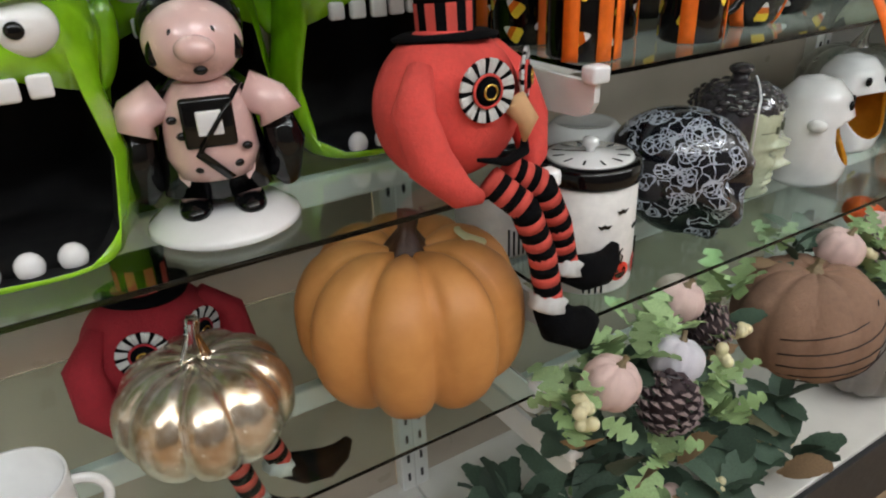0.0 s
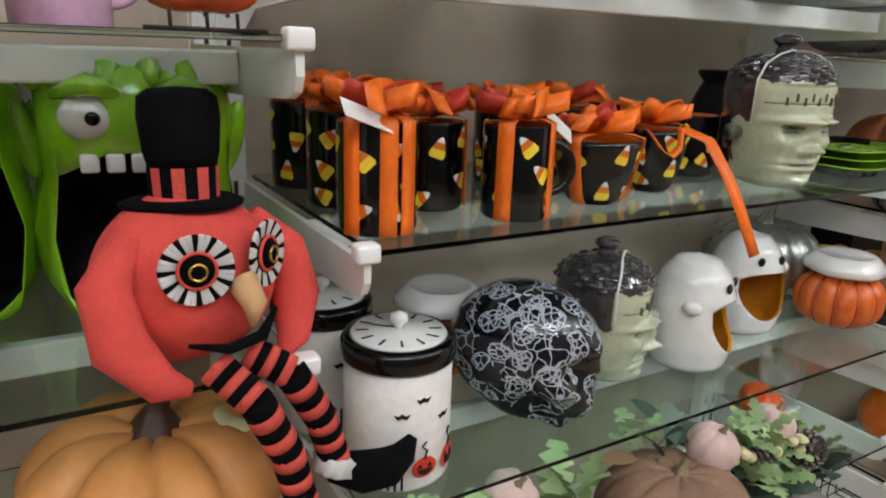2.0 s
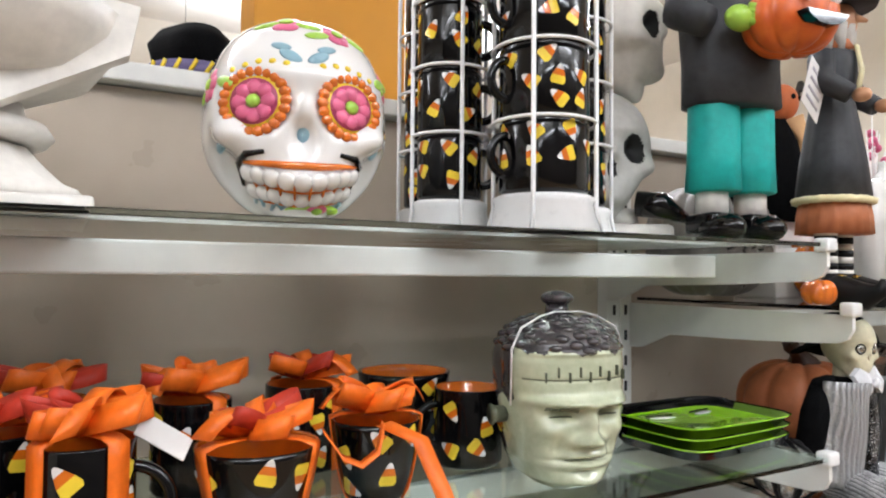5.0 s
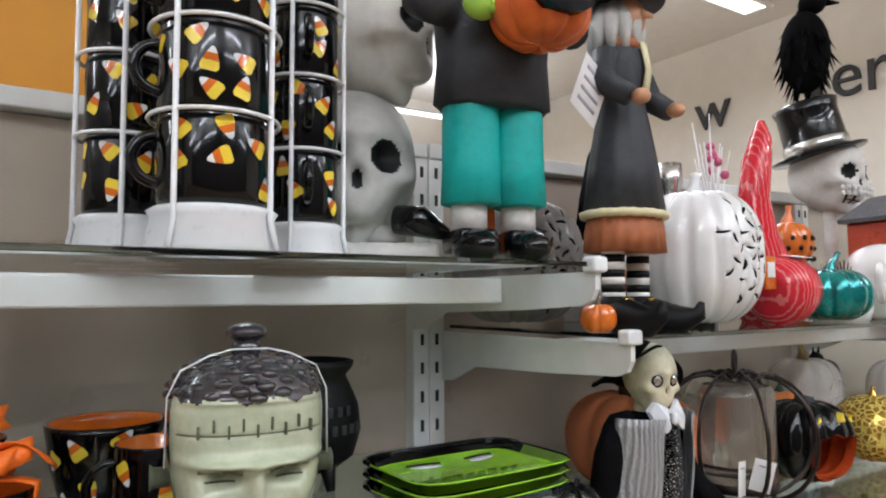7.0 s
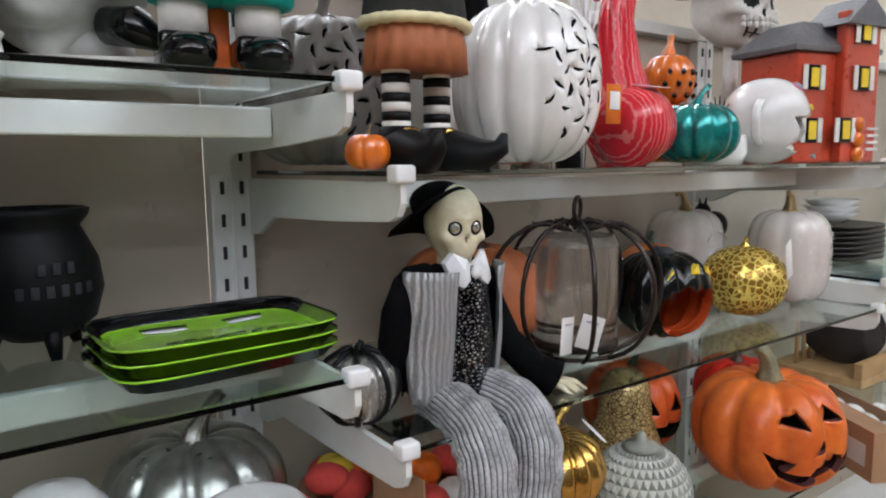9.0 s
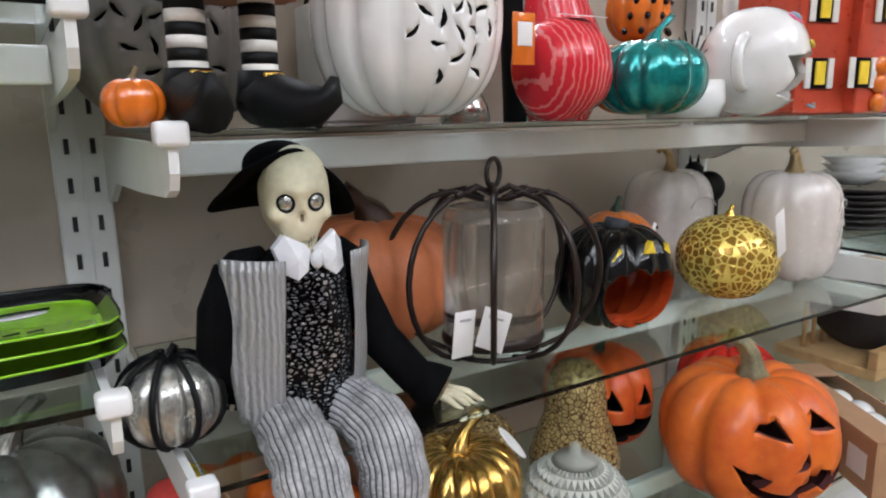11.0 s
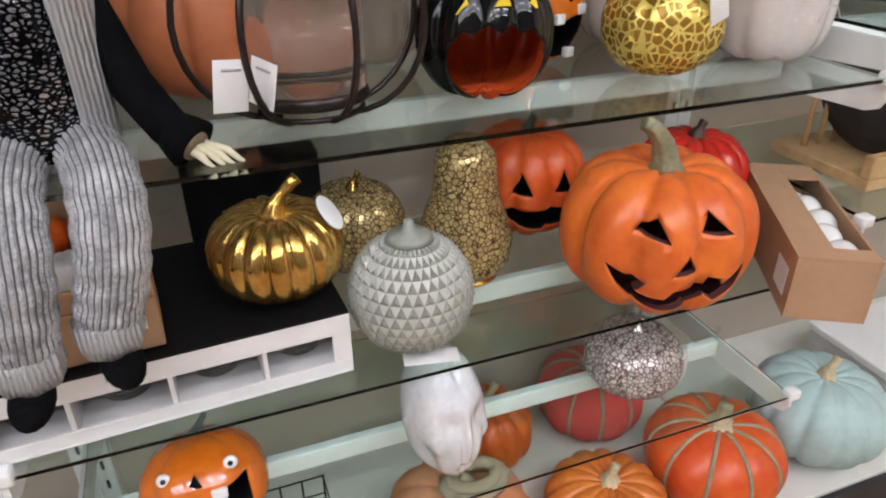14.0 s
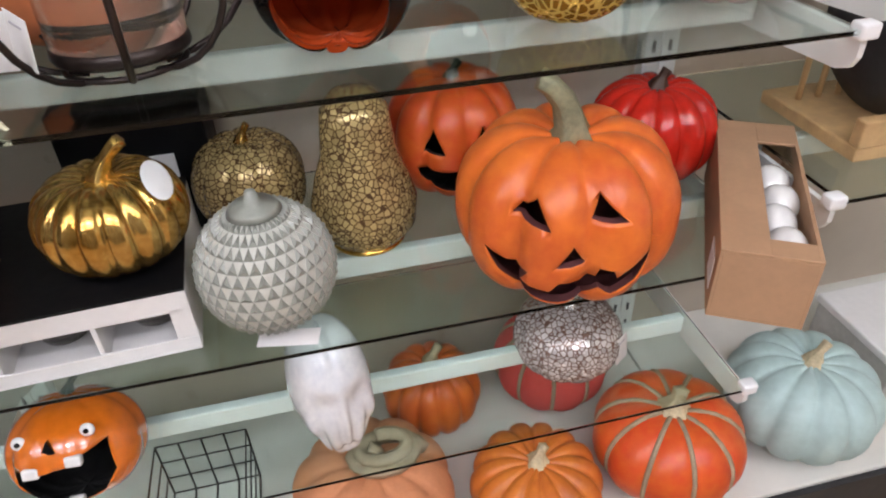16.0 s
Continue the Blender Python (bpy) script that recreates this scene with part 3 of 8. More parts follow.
def monster_head(m, w=0.205, h=0.262):
    """Tall glazed head with a wide open mouth, bulging eyes and a ragged fringe."""
    ob = thing("monster_candy_jar", "glossy lime green monster head jar with a gaping black mouth", "ceramic jar", m, "green monster jars")

    def grow(a, r, z):
        k = math.cos(a + math.pi / 2)
        return r * (1 + 0.05 * math.sin(5 * a + 40 * z) + 0.04 * math.sin(3 * a - 25 * z) + 0.05 * k)

    prof = [(0.012, 0), (0.40, 0.0), (0.47, 0.03), (0.50, 0.15), (0.485, 0.35), (0.47, 0.55), (0.475, 0.72), (0.46, 0.85), (0.40, 0.94), (0.26, 0.985), (0.012, 1.0)]
    outer = lathe([(r * w, z * h) for r, z in prof], 48, grow)
    inner = ([(p[0] * 0.88, p[1] * 0.88, p[2] * 0.94 + h * 0.03) for p in outer[0]], outer[1])
    body = new("body", shell(outer, inner).mesh("body", [GREEN, BLACK_IN]))
    mouth = [(-0.37 * w, 0.10 * h), (-0.24 * w, 0.05 * h), (0.22 * w, 0.05 * h), (0.36 * w, 0.11 * h), (0.41 * w, 0.35 * h), (0.35 * w, 0.58 * h), (0.1 * w, 0.655 * h), (-0.14 * w, 0.655 * h), (-0.36 * w, 0.57 * h), (-0.41 * w, 0.32 * h)]
    carve(body, [prism(mouth, -w, -0.02)], 1)
    body.parent = ob
    for k in range(5):
        xx = (-0.22 + 0.11 * k) * w
        part("tooth", Make().add(block(0.085 * w, 0.012, 0.07 * h, 0.003), 0, T((xx, -0.44 * w - 0.004 * (2 - abs(k - 2)), 0.585 * h))), [WHITE_GLAZE], ob, "white tooth")
    for k in range(3):
        part("tooth", Make().add(ball(0.06 * w, 0.05 * w, 0.05 * h, 12, 8), 0, T(((-0.16 + 0.16 * k) * w, -0.42 * w, 0.075 * h))), [WHITE_GLAZE], ob, "white tooth")
    for sx in (-1, 1):
        eye = part("eye", Make().add(ball(0.13 * w, 0.09 * w, 0.085 * h, 18, 12)), [WHITE_GLAZE], ob, "white bulging eye", T((sx * 0.21 * w, -0.415 * w, 0.78 * h)))
        part("pupil", Make().add(ball(0.035 * w, 0.02 * w, 0.025 * h, 10, 8)), [BLACK_GLAZE], eye, "black pupil", T((-sx * 0.02 * w, -0.085 * w, 0.0)))
        mk = Make().add(ball(0.07 * w, 0.05 * w, 0.16 * h, 14, 10), 0, T((sx * 0.5 * w, 0.0, 0.66 * h)) @ rot(0, sx * 14, 0))
        part("ear", mk, [GREEN], ob)
        mk = Make().add(tube([(sx * 0.07 * w, -0.47 * w, 0.86 * h), (sx * 0.2 * w, -0.485 * w, 0.895 * h), (sx * 0.35 * w, -0.40 * w, 0.86 * h)], [0.006, 0.011, 0.006], 8))
        part("brow", mk, [GREEN], ob)
    mk = Make()
    for k in range(13):
        a = radians(-150 + 25 * k - 90 + 60)
        mk.add(tube([(0.40 * w * math.cos(a), 0.40 * w * math.sin(a), 0.95 * h), (0.49 * w * math.cos(a), 0.49 * w * math.sin(a), (0.90 - 0.03 * (k % 2)) * h)], [0.013, 0.005], 8))
    part("fringe", mk, [GREEN], ob)
    return ob


first = monster_head(T((-0.055, 0.67, Z1M)))
for mx, my, rz in ((0.135, 0.84, 4), (0.345, 0.80, -4), (-0.27, 0.72, 0), (-0.5, 0.75, 8)):
    copy_thing(first, T((mx, my, Z1M)) @ rot(0, 0, rz) @ Matrix.Diagonal((1.04, 1.0, 1.08, 1)))


def pig_figurine(m):
    mk = Make()
    disc = [(0.01, 0), (0.070, 0), (0.074, 0.004), (0.072, 0.009), (0.066, 0.012), (0.058, 0.019), (0.01, 0.019)]
    mk.add(lathe(disc, 40), 0)
    mk.add(ring(0.062, 0.0012, 40, 6), 1, T((0, 0, 0.0135)))
    for sx in (-1, 1):
        mk.add(tube([(sx * 0.024, 0, 0.016), (sx * 0.024, 0, 0.06)], [0.014, 0.017], 14), 2)
        mk.add(ball(0.015, 0.024, 0.011, 14, 8), 1, T((sx * 0.026, -0.014, 0.022)))
        mk.add(block(0.03, 0.03, 0.012, 0.003), 1, T((sx * 0.025, -0.002, 0.018)))
        mk.add(tube([(sx * 0.036, 0, 0.128), (sx * 0.06, -0.004, 0.116), (sx * 0.066, -0.008, 0.10)], [0.019, 0.019, 0.022], 14), 2)
        mk.add(tube([(sx * 0.062, 0.0, 0.105), (sx * 0.068, 0.004, 0.075), (sx * 0.064, 0.01, 0.045), (sx * 0.07, 0.012, 0.03)], [0.014, 0.02, 0.018, 0.010], 12), 1)
        mk.add(ball(0.009, 0.006, 0.02, 12, 8), 1, T((sx * 0.028, -0.026, 0.178)) @ rot(0, -sx * 28, 0))
        mk.add(ball(0.0035, 0.004, 0.0045, 8, 6), 1, T((sx * 0.007, -0.0525, 0.174)))
        mk.add(ball(0.004, 0.003, 0.0055, 8, 6), 1, T((sx * 0.016, -0.038, 0.186)))
    mk.add(lathe([(0.01, 0.05), (0.036, 0.055), (0.043, 0.075), (0.041, 0.10), (0.037, 0.125), (0.025, 0.14), (0.01, 0.145)], 28), 2)
    mk.add(ball(0.043, 0.038, 0.036, 26, 18), 2, T((0, -0.008, 0.176)))
    mk.add(ball(0.017, 0.014, 0.012, 16, 10), 2, T((0, -0.045, 0.174)))
    mk.add(ball(0.006, 0.004, 0.004, 8, 6), 1, T((0.002, -0.047, 0.157)))
    mk.add(ball(0.046, 0.034, 0.038, 24, 14), 1, T((0, 0.012, 0.186)))
    mk.add(block(0.045, 0.01, 0.045, 0.004), 1, T((0, -0.038, 0.088)))
    mk.add(block(0.022, 0.004, 0.022, 0.003), 0, T((0.001, -0.0435, 0.10)))
    mk.add(strip([(0.03, -0.036, 0.14), (0.01, -0.046, 0.115), (-0.012, -0.045, 0.085), (0.012, -0.046, 0.06)], 0.008, (1, 0, 0.4), 0.003), 1)
    for sx, sz in ((-0.03, 0.115), (-0.024, 0.10), (0.02, 0.07), (-0.014, 0.068), (0.03, 0.085)):
        mk.add(ball(0.005, 0.004, 0.004, 6, 4), 1, T((sx, -0.036, sz)))
    mk.add(lathe([(0.03, 0.03), (0.062, 0.035), (0.058, 0.08), (0.046, 0.13), (0.03, 0.145)], 24, lambda a, r, z: r * (0.92 + 0.06 * math.sin(7 * a))), 1, T((0, 0.03, 0)))
    return single("pig_figurine", mk, [WHITE_GLAZE, BLACK_GLAZE, PINK], m, "glazed pink pig figurine in a black cape on a white disc", "figurine")


pig_figurine(T((0.117, 0.628, Z1M)) @ rot(0, 0, -12))


def owl_doll(m, body=None):
    red = body or OWL_RED
    mk = Make()
    feats = [(-100, -20, 30, 45, 0.05), (100, -20, 30, 45, 0.05), (0, -70, 60, 30, -0.05)]
    mk.add(sculpt(0.084, 0.075, 0.082, feats, 48, 32), 0, T((0, 0, 0.085)))
    for sx in (-1, 1):
        mk.add(tube([(sx * 0.062, -0.015, 0.135), (sx * 0.092, -0.028, 0.10), (sx * 0.092, -0.045, 0.055), (sx * 0.07, -0.066, 0.02), (sx * 0.05, -0.075, 0.012)], [0.013, 0.022, 0.024, 0.016, 0.007], 14), 0)
        e = T((sx * 0.034, -0.070, 0.115)) @ rot(90, 0, sx * 24)
        for k in range(36):
            a = 2 * math.pi * k / 36
            mk.add(block(0.0050, 0.018, 0.0035, 0.001), (1, 2, 2)[k % 3], e @ rot(0, 0, math.degrees(a)) @ T((0, 0.0225, 0.001)) @ rot(14, 0, 0))
        mk.add(lathe([(0.001, 0), (0.016, 0), (0.016, 0.006), (0.001, 0.008)], 28), 1, e)
        mk.add(ring(0.0155, 0.0016, 26, 6), 0, e @ T((0, 0, 0.006)))
        mk.add(lathe([(0.001, 0.005), (0.0125, 0.006), (0.0115, 0.010), (0.001, 0.012)], 22), 1, e)
        mk.add(ring(0.007, 0.0014, 18, 6), 3, e @ T((0, 0, 0.011)))
    mk.add(tube([(0.004, -0.078, 0.098), (0.004, -0.096, 0.080), (0.004, -0.092, 0.058)], [0.014, 0.011, 0.002], 12), 4)
    mk.add(tube([(-0.045, -0.068, 0.048), (-0.015, -0.083, 0.040), (0.02, -0.083, 0.042), (0.05, -0.066, 0.056)], [0.002, 0.005, 0.006, 0.002], 8), 1)
    mk.add(lathe([(0.01, 0), (0.058, 0.0), (0.06, 0.004), (0.05, 0.008), (0.01, 0.008)], 30, lambda a, r, z: r * (1 + 0.05 * math.sin(3 * a))), 1, T((0.006, 0.004, 0.152)) @ rot(-4, 2, 0) @ Matrix.Scale(0.92, 4))
    hat = T((0.006, 0.004, 0.157)) @ rot(-4, 2, 0) @ Matrix.Scale(0.88, 4)
    for k in range(18):
        a0, a1 = 20 * k, 20 * k + 20.2
        pts = [(0.035, 0), (0.036, 0.035)]
        verts = [(r * math.cos(radians(a)), r * math.sin(radians(a)), z) for r, z in pts for a in (a0, a1)]
        mk.add((verts, [(0, 1, 3, 2)]), 5 if k % 2 else 1, hat)
    mk.add(lathe([(0.034, 0.034), (0.038, 0.05), (0.041, 0.085), (0.039, 0.105), (0.028, 0.113), (0.005, 0.115)], 26), 1, hat)
    legs = [(-0.03, [(-0.018, -0.062, 0.018), (0.0, -0.095, -0.012), (0.028, -0.103, -0.075), (0.043, -0.106, -0.14)]),
            (0.02, [(0.018, -0.062, 0.02), (0.045, -0.09, -0.002), (0.075, -0.098, -0.06), (0.092, -0.10, -0.115)])]
    for j, (off, ctrl) in enumerate(legs):
        n = 15
        pts = []
        for k in range(n + 1):
            t = k / n * (len(ctrl) - 1)
            i = min(int(t), len(ctrl) - 2)
            pts.append(Vector(ctrl[i]).lerp(Vector(ctrl[i + 1]), t - i))
        for k in range(n):
            mk.add(tube([pts[k], pts[k + 1]], 0.0165, 14), 1 if k % 2 else 5)
        end = pts[-1]
        mk.add(lathe([(0.012, 0), (0.022, 0.004), (0.019, 0.012), (0.022, 0.02), (0.012, 0.024)], 22, lambda a, r, z: r * (1 + 0.12 * math.sin(9 * a))), 2, T(end) @ rot(0, 25, 0) @ T((0, 0, -0.018)))
        if j == 0:
            mk.add(tube([end + Vector((0, 0.004, -0.012)), end + Vector((0.008, -0.008, -0.036)), end + Vector((0.035, -0.022, -0.054)), end + Vector((0.058, -0.026, -0.045))], [0.017, 0.026, 0.027, 0.016], 16), 1)
        else:
            mk.add(tube([end + Vector((0, 0.004, -0.012)), end + Vector((0.03, -0.012, -0.026)), end + Vector((0.06, -0.020, -0.032)), end + Vector((0.085, -0.022, -0.026)), end + Vector((0.10, -0.022, -0.012))], [0.016, 0.023, 0.022, 0.015, 0.006], 16), 1)
    return single("owl_doll", mk, [red, BLACK_CLOTH, FRILL, GOLD, BEAK, STRIPE_RED], m,
                  "coral felt owl doll with striped legs sitting on a shelf edge" if body is None else "dark red felt owl doll lying on a shelf", "doll")


owl_doll(T((0.357, 0.592, Z1M)) @ rot(0, 0, 22))
owl_doll(T((0.035, 0.80, Z1L + 0.002)) @ rot(0, 0, 12), OWL_DARK)

pumpkin(0.062, 0.660, Z1L, 0.200, 0.140, "champagne gold foil pumpkin with a clear knob stem", CHAMPAGNE, CLEAR, 9, 0.13, 0.055, 0.012, 0.1, dip=0.12)
big = pumpkin(0.322, 0.640, Z1L, 0.288, 0.222, "tan orange resin pumpkin with a dark stem", TAN_PUMP, STEM_DARK, 9, 0.17, 0.050, 0.020, 0.15, rz=16, dip=0.22, p=2.5)
part("sticker", Make().add(lathe([(0.001, 0), (0.022, 0), (0.022, 0.0008), (0.001, 0.0010)], 24)), [mat("pale_sticker", (0.72, 0.70, 0.40), 0.5)], big, "pale yellow round sticker", T((0.064, -0.046, 0.2045)) @ rot(16, 20, 0))


def small_cup(m, label, mats, w=0.085, h=0.095, name="mug", group="", handle=True):
    ob = thing(name, label, "mug", m, group)
    r = w / 2
    prof = [(0.002, 0.0), (r * 0.9, 0), (r * 0.98, 0.004), (r, h * 0.5), (r, h - 0.002), (r * 0.985, h), (r * 0.94, h - 0.002), (r * 0.93, 0.008), (0.002, 0.006)]
    part("body", Make().add(lathe(prof, 36)), mats, ob)
    if handle:
        mk = Make().add(ring(h * 0.28, 0.0055, 18, 10, math.pi), 0, T((r * 0.97, 0, h * 0.52)) @ rot(90, 0, 0) @ rot(0, 0, -90))
        part("handle", mk, mats[:1], ob)
    return ob


small_cup(T((-0.135, 0.60, Z1L)), "white glazed mug with a dark inside", [WHITE_GLAZE], 0.11, 0.10)
pumpkin(0.30, 0.62, ZD, 0.22, 0.17, "black and orange glazed pumpkin pot", BLACK_GLAZE, ORANGE_GLAZE, 8, 0.12)


# upper shelf of the first bay
def face_dish(m):
    ob = thing("pumpkin_dish", "orange winking pumpkin face dish on a wire stand", "ceramic dish", m)
    outline = lobed(0.125, 0.062, 7, 0.1, 16, 7, 0.05, 2.6)
    part("dish", Make().add(outline, 0, Matrix.Diagonal((1, 0.45, 1.0, 1))), [mat("red_orange_glaze", (0.72, 0.085, 0.015), 0.15, vary=0.15, coat=1.0)], ob)
    for xx, zz, a in ((-0.022, 0.04, 10), (0.028, 0.043, -10)):
        part("eye", Make().add(ball(0.013, 0.004, 0.010, 14, 8), 0, T((xx, -0.0275, zz))), [BLACK_GLAZE], ob, "black painted eye")
    part("eye_white", Make().add(ball(0.009, 0.004, 0.004, 12, 8), 0, T((-0.020, -0.0305, 0.038))), [WHITE_GLAZE], ob)
    part("mouth", Make().add(tube([(-0.035, -0.027, 0.026), (-0.01, -0.031, 0.016), (0.02, -0.031, 0.018), (0.042, -0.026, 0.027)], [0.002, 0.0045, 0.0045, 0.002], 8)), [BLACK_GLAZE], ob)
    part("nose", Make().add(prism(tri(0, 0.031, 0.008, 0.008), -0.0315, -0.026), 0, None, False), [BLACK_GLAZE], ob)
    mk = Make()
    for sx in (-0.035, 0.0, 0.03):
        mk.add(tube([(sx, -0.02, 0.002), (sx, -0.022, -0.012)], 0.002, 8))
    mk.add(tube([(-0.06, -0.022, -0.012), (0.06, -0.022, -0.012)], 0.002, 8))
    part("stand", mk, [WIRE], ob, "black wire stand")
    mk = Make().add(ball(0.010, 0.008, 0.014, 14, 10), 0, T((0.047, -0.024, 0.052))).add(ball(0.008, 0.008, 0.008, 12, 8), 0, T((0.047, -0.026, 0.07))).add(ball(0.004, 0.004, 0.011, 8, 6), 0, T((0.036, -0.026, 0.054)) @ rot(0, 50, 0))
    part("ghost", mk, [WHITE_GLAZE], ob, "small white ghost")
    return ob


face_dish(T((0.386, 0.60, Z1T + 0.014)) @ Matrix.Diagonal((0.86, 1, 1, 1)))
mk = Make()
for k in range(22):
    t = k / 21
    mk.v.append(Vector((0.10 * t - 0.02, -0.03 * t, 0.05 - 0.055 * math.sin(2.6 * t) * (0.5 + t) + 0.02)))
pts = [tuple(p) for p in mk.v]
single("black_tail", Make().add(tube(pts, [0.003 + 0.007 * math.sin(math.pi * min(1, k / 16)) for k in range(22)], 10, flat=0.4)), [BLACK_CLOTH], T((0.43, 0.64, Z1T + 0.03)), "curved black felt tail hanging off a shelf", "decoration")
small_cup(T((0.285, 0.80, Z1T)), "pink and yellow painted mug on the shelf", [mat("pale_pink_glaze", (0.72, 0.42, 0.60), 0.2, vary=0.2)], 0.10, 0.11)
small_cup(T((0.16, 0.70, Z1T)), "red and white glazed mug on the shelf", [mat("striped_red_glaze", (0.62, 0.10, 0.06), 0.2, vary=0.2)], 0.09, 0.10)


# ---- candy corn mugs ----
def corn(mk, R, a, z, tilt, size=0.026, lift=0.0004):
    """One printed candy corn wrapped on a cylinder."""
    rows = [(-0.5, 0.34), (-0.36, 0.44), (-0.08, 0.38), (0.24, 0.23), (0.42, 0.13), (0.5, 0.05)]
    slots = [2, 2, 1, 0, 0]
    ct, st = math.cos(tilt), math.sin(tilt)
    base = []
    for t, hw in rows:
        for sx in (-1, 0, 1):
            u, v = sx * hw * size * 0.9, t * size
            uu, vv = u * ct - v * st, u * st + v * ct
            r = R(z + vv) + lift
            b = a + uu / r
            base.append((r * math.cos(b), r * math.sin(b), z + vv))
    faces, sl = [], []
    for j in range(5):
        for i in range(2):
            faces.append((j * 3 + i, j * 3 + i + 1, j * 3 + i + 4, j * 3 + i + 3))
            sl.append(slots[j])
    mk.add((base, faces, sl))


def corn_print(parent, R, z0, z1, n, rng, size=0.026):
    done = []
    tries = 0
    while len(done) < n and tries < 400:
        tries += 1
        a, z = rng.uniform(0, 2 * math.pi), rng.uniform(z0 + 0.013, z1 - 0.013)
        if all(abs((a - b + math.pi) % (2 * math.pi) - math.pi) * R(z) > size * 1.3 or abs(z - c) > size * 1.08 for b, c in done):
            done.append((a, z))
            mk = Make()
            corn(mk, R, a, z, rng.uniform(-1.3, 1.3) + (math.pi if rng.random() < 0.4 else 0), size)
            part("candy_corn", mk, [WHITE_GLAZE, ORANGE_GLAZE, YELLOW], parent)


def bow(rng, parent, m):
    """Loops of ribbon standing on edge round a knot, with curled tails over the rim."""
    turn = rng.uniform(0, 6.28)
    for k in range(7):
        a = turn + 2 * math.pi * k / 7 + rng.uniform(-0.3, 0.3)
        r, h, fan = rng.uniform(0.038, 0.064), rng.uniform(0.004, 0.022), rng.uniform(0.18, 0.34)
        pts = []
        for j in range(15):
            t = 2 * math.pi * j / 14
            out, off = r * 0.5 * (1 - math.cos(t)), r * fan * math.sin(t)
            pts.append((out * math.cos(a) - off * math.sin(a), out * math.sin(a) + off * math.cos(a), 0.010 + h * (1 - math.cos(t)) / 2))
        mk = Make().add(strip(pts, rng.uniform(0.019, 0.026), (-0.35 * math.sin(a), 0.35 * math.cos(a), rng.uniform(0.7, 1.0))))
        part("bow_loop", mk, [rng.choice((RIBBON, RIBBON, RIBBON, RIBBON_RED))], parent, "", m)
    for k in range(2):
        a = turn + 1.2 + 2.6 * k + rng.uniform(-0.4, 0.4)
        ln, curl = rng.uniform(0.05, 0.075), rng.uniform(-0.7, 0.7)
        pts = []
        for j in range(11):
            t = j / 10
            b = a + curl * t
            pts.append((ln * t * math.cos(b), ln * t * math.sin(b), 0.012 + 0.026 * math.sin(2.6 * t) - 0.016 * t * t))
        part("bow_tail", Make().add(strip(pts, 0.020, (-math.sin(a), math.cos(a), 0.45 * math.sin(3 * a)))), [RIBBON], parent, "", m)
    part("knot", Make().add(ball(0.011, 0.010, 0.008, 12, 8), 0, T((0, 0, 0.012))), [RIBBON], parent, "", m)


def candy_mug(m, w, h, ribbons, rng, handle=None, shape="mug", label="", bowed=True, group="candy corn mugs", size=0.026):
    cat = "bowl" if shape == "bowl" else "mug"
    ob = thing("candy_bowl" if shape == "bowl" else "candy_mug", label or "black glazed mug with candy corn print and orange ribbon bow", cat, m, group)
    r = w / 2
    if shape == "bowl":
        def R(z):
            return r * (0.50 + 0.50 * math.sqrt(min(1, max(0, z / h) * 1.02)))
        prof = [(0.002, 0)] + [(R(h * k / 12), h * k / 12) for k in range(13)] + [(R(h * k / 12) * 0.94, max(0.006, h * k / 12 - 0.001)) for k in range(12, -1, -1)] + [(0.002, 0.006)]
        prof[0] = (0.002, 0.0)
    else:
        def R(z):
            return r
        prof = [(0.002, 0), (r * 0.92, 0), (r, 0.005), (r, h * 0.4), (r, h - 0.002), (r * 0.985, h), (r * 0.94, h - 0.002), (r * 0.93, 0.008), (0.002, 0.006)]
    n_out = 14 if shape == "bowl" else 6
    vf = lathe(prof, 36)
    slots = [0 if j < n_out - 1 else 1 for j in range(len(prof) - 1) for _ in range(36)] + [0, 1]
    part("body", Make().add((vf[0], vf[1], slots)), [BLACK_GLAZE, ORANGE_GLAZE], ob)
    corn_print(ob, R, 0.004, h, int(2 * math.pi * r * h / (3.1 * size * size)), rng, size)
    if handle is not None:
        mk = Make().add(ring(h * 0.27, 0.0055, 18, 10, math.pi), 0, rot(0, 0, handle) @ T((r * 0.98, 0, h * 0.52)) @ rot(90, 0, 0) @ rot(0, 0, -90))
        part("handle", mk, [BLACK_GLAZE], ob)
    for a, wd in ribbons:
        a = radians(a)
        pts = []
        for k in range(9):
            z = 0.001 + (h + 0.001) * k / 8
            rr = R(min(z, h)) + 0.0016
            pts.append((rr * math.cos(a), rr * math.sin(a), z))
        pts.append(((r * 0.8) * math.cos(a), (r * 0.8) * math.sin(a), h + 0.006))
        pts.append((0, 0, h + 0.008))
        part("ribbon", Make().add(strip(pts, wd, (-math.sin(a), math.cos(a), 0)), 0), [RIBBON], ob, "orange satin ribbon")
    if bowed:
        bow(rng, ob, T((0, 0, h + 0.004)))
    return ob


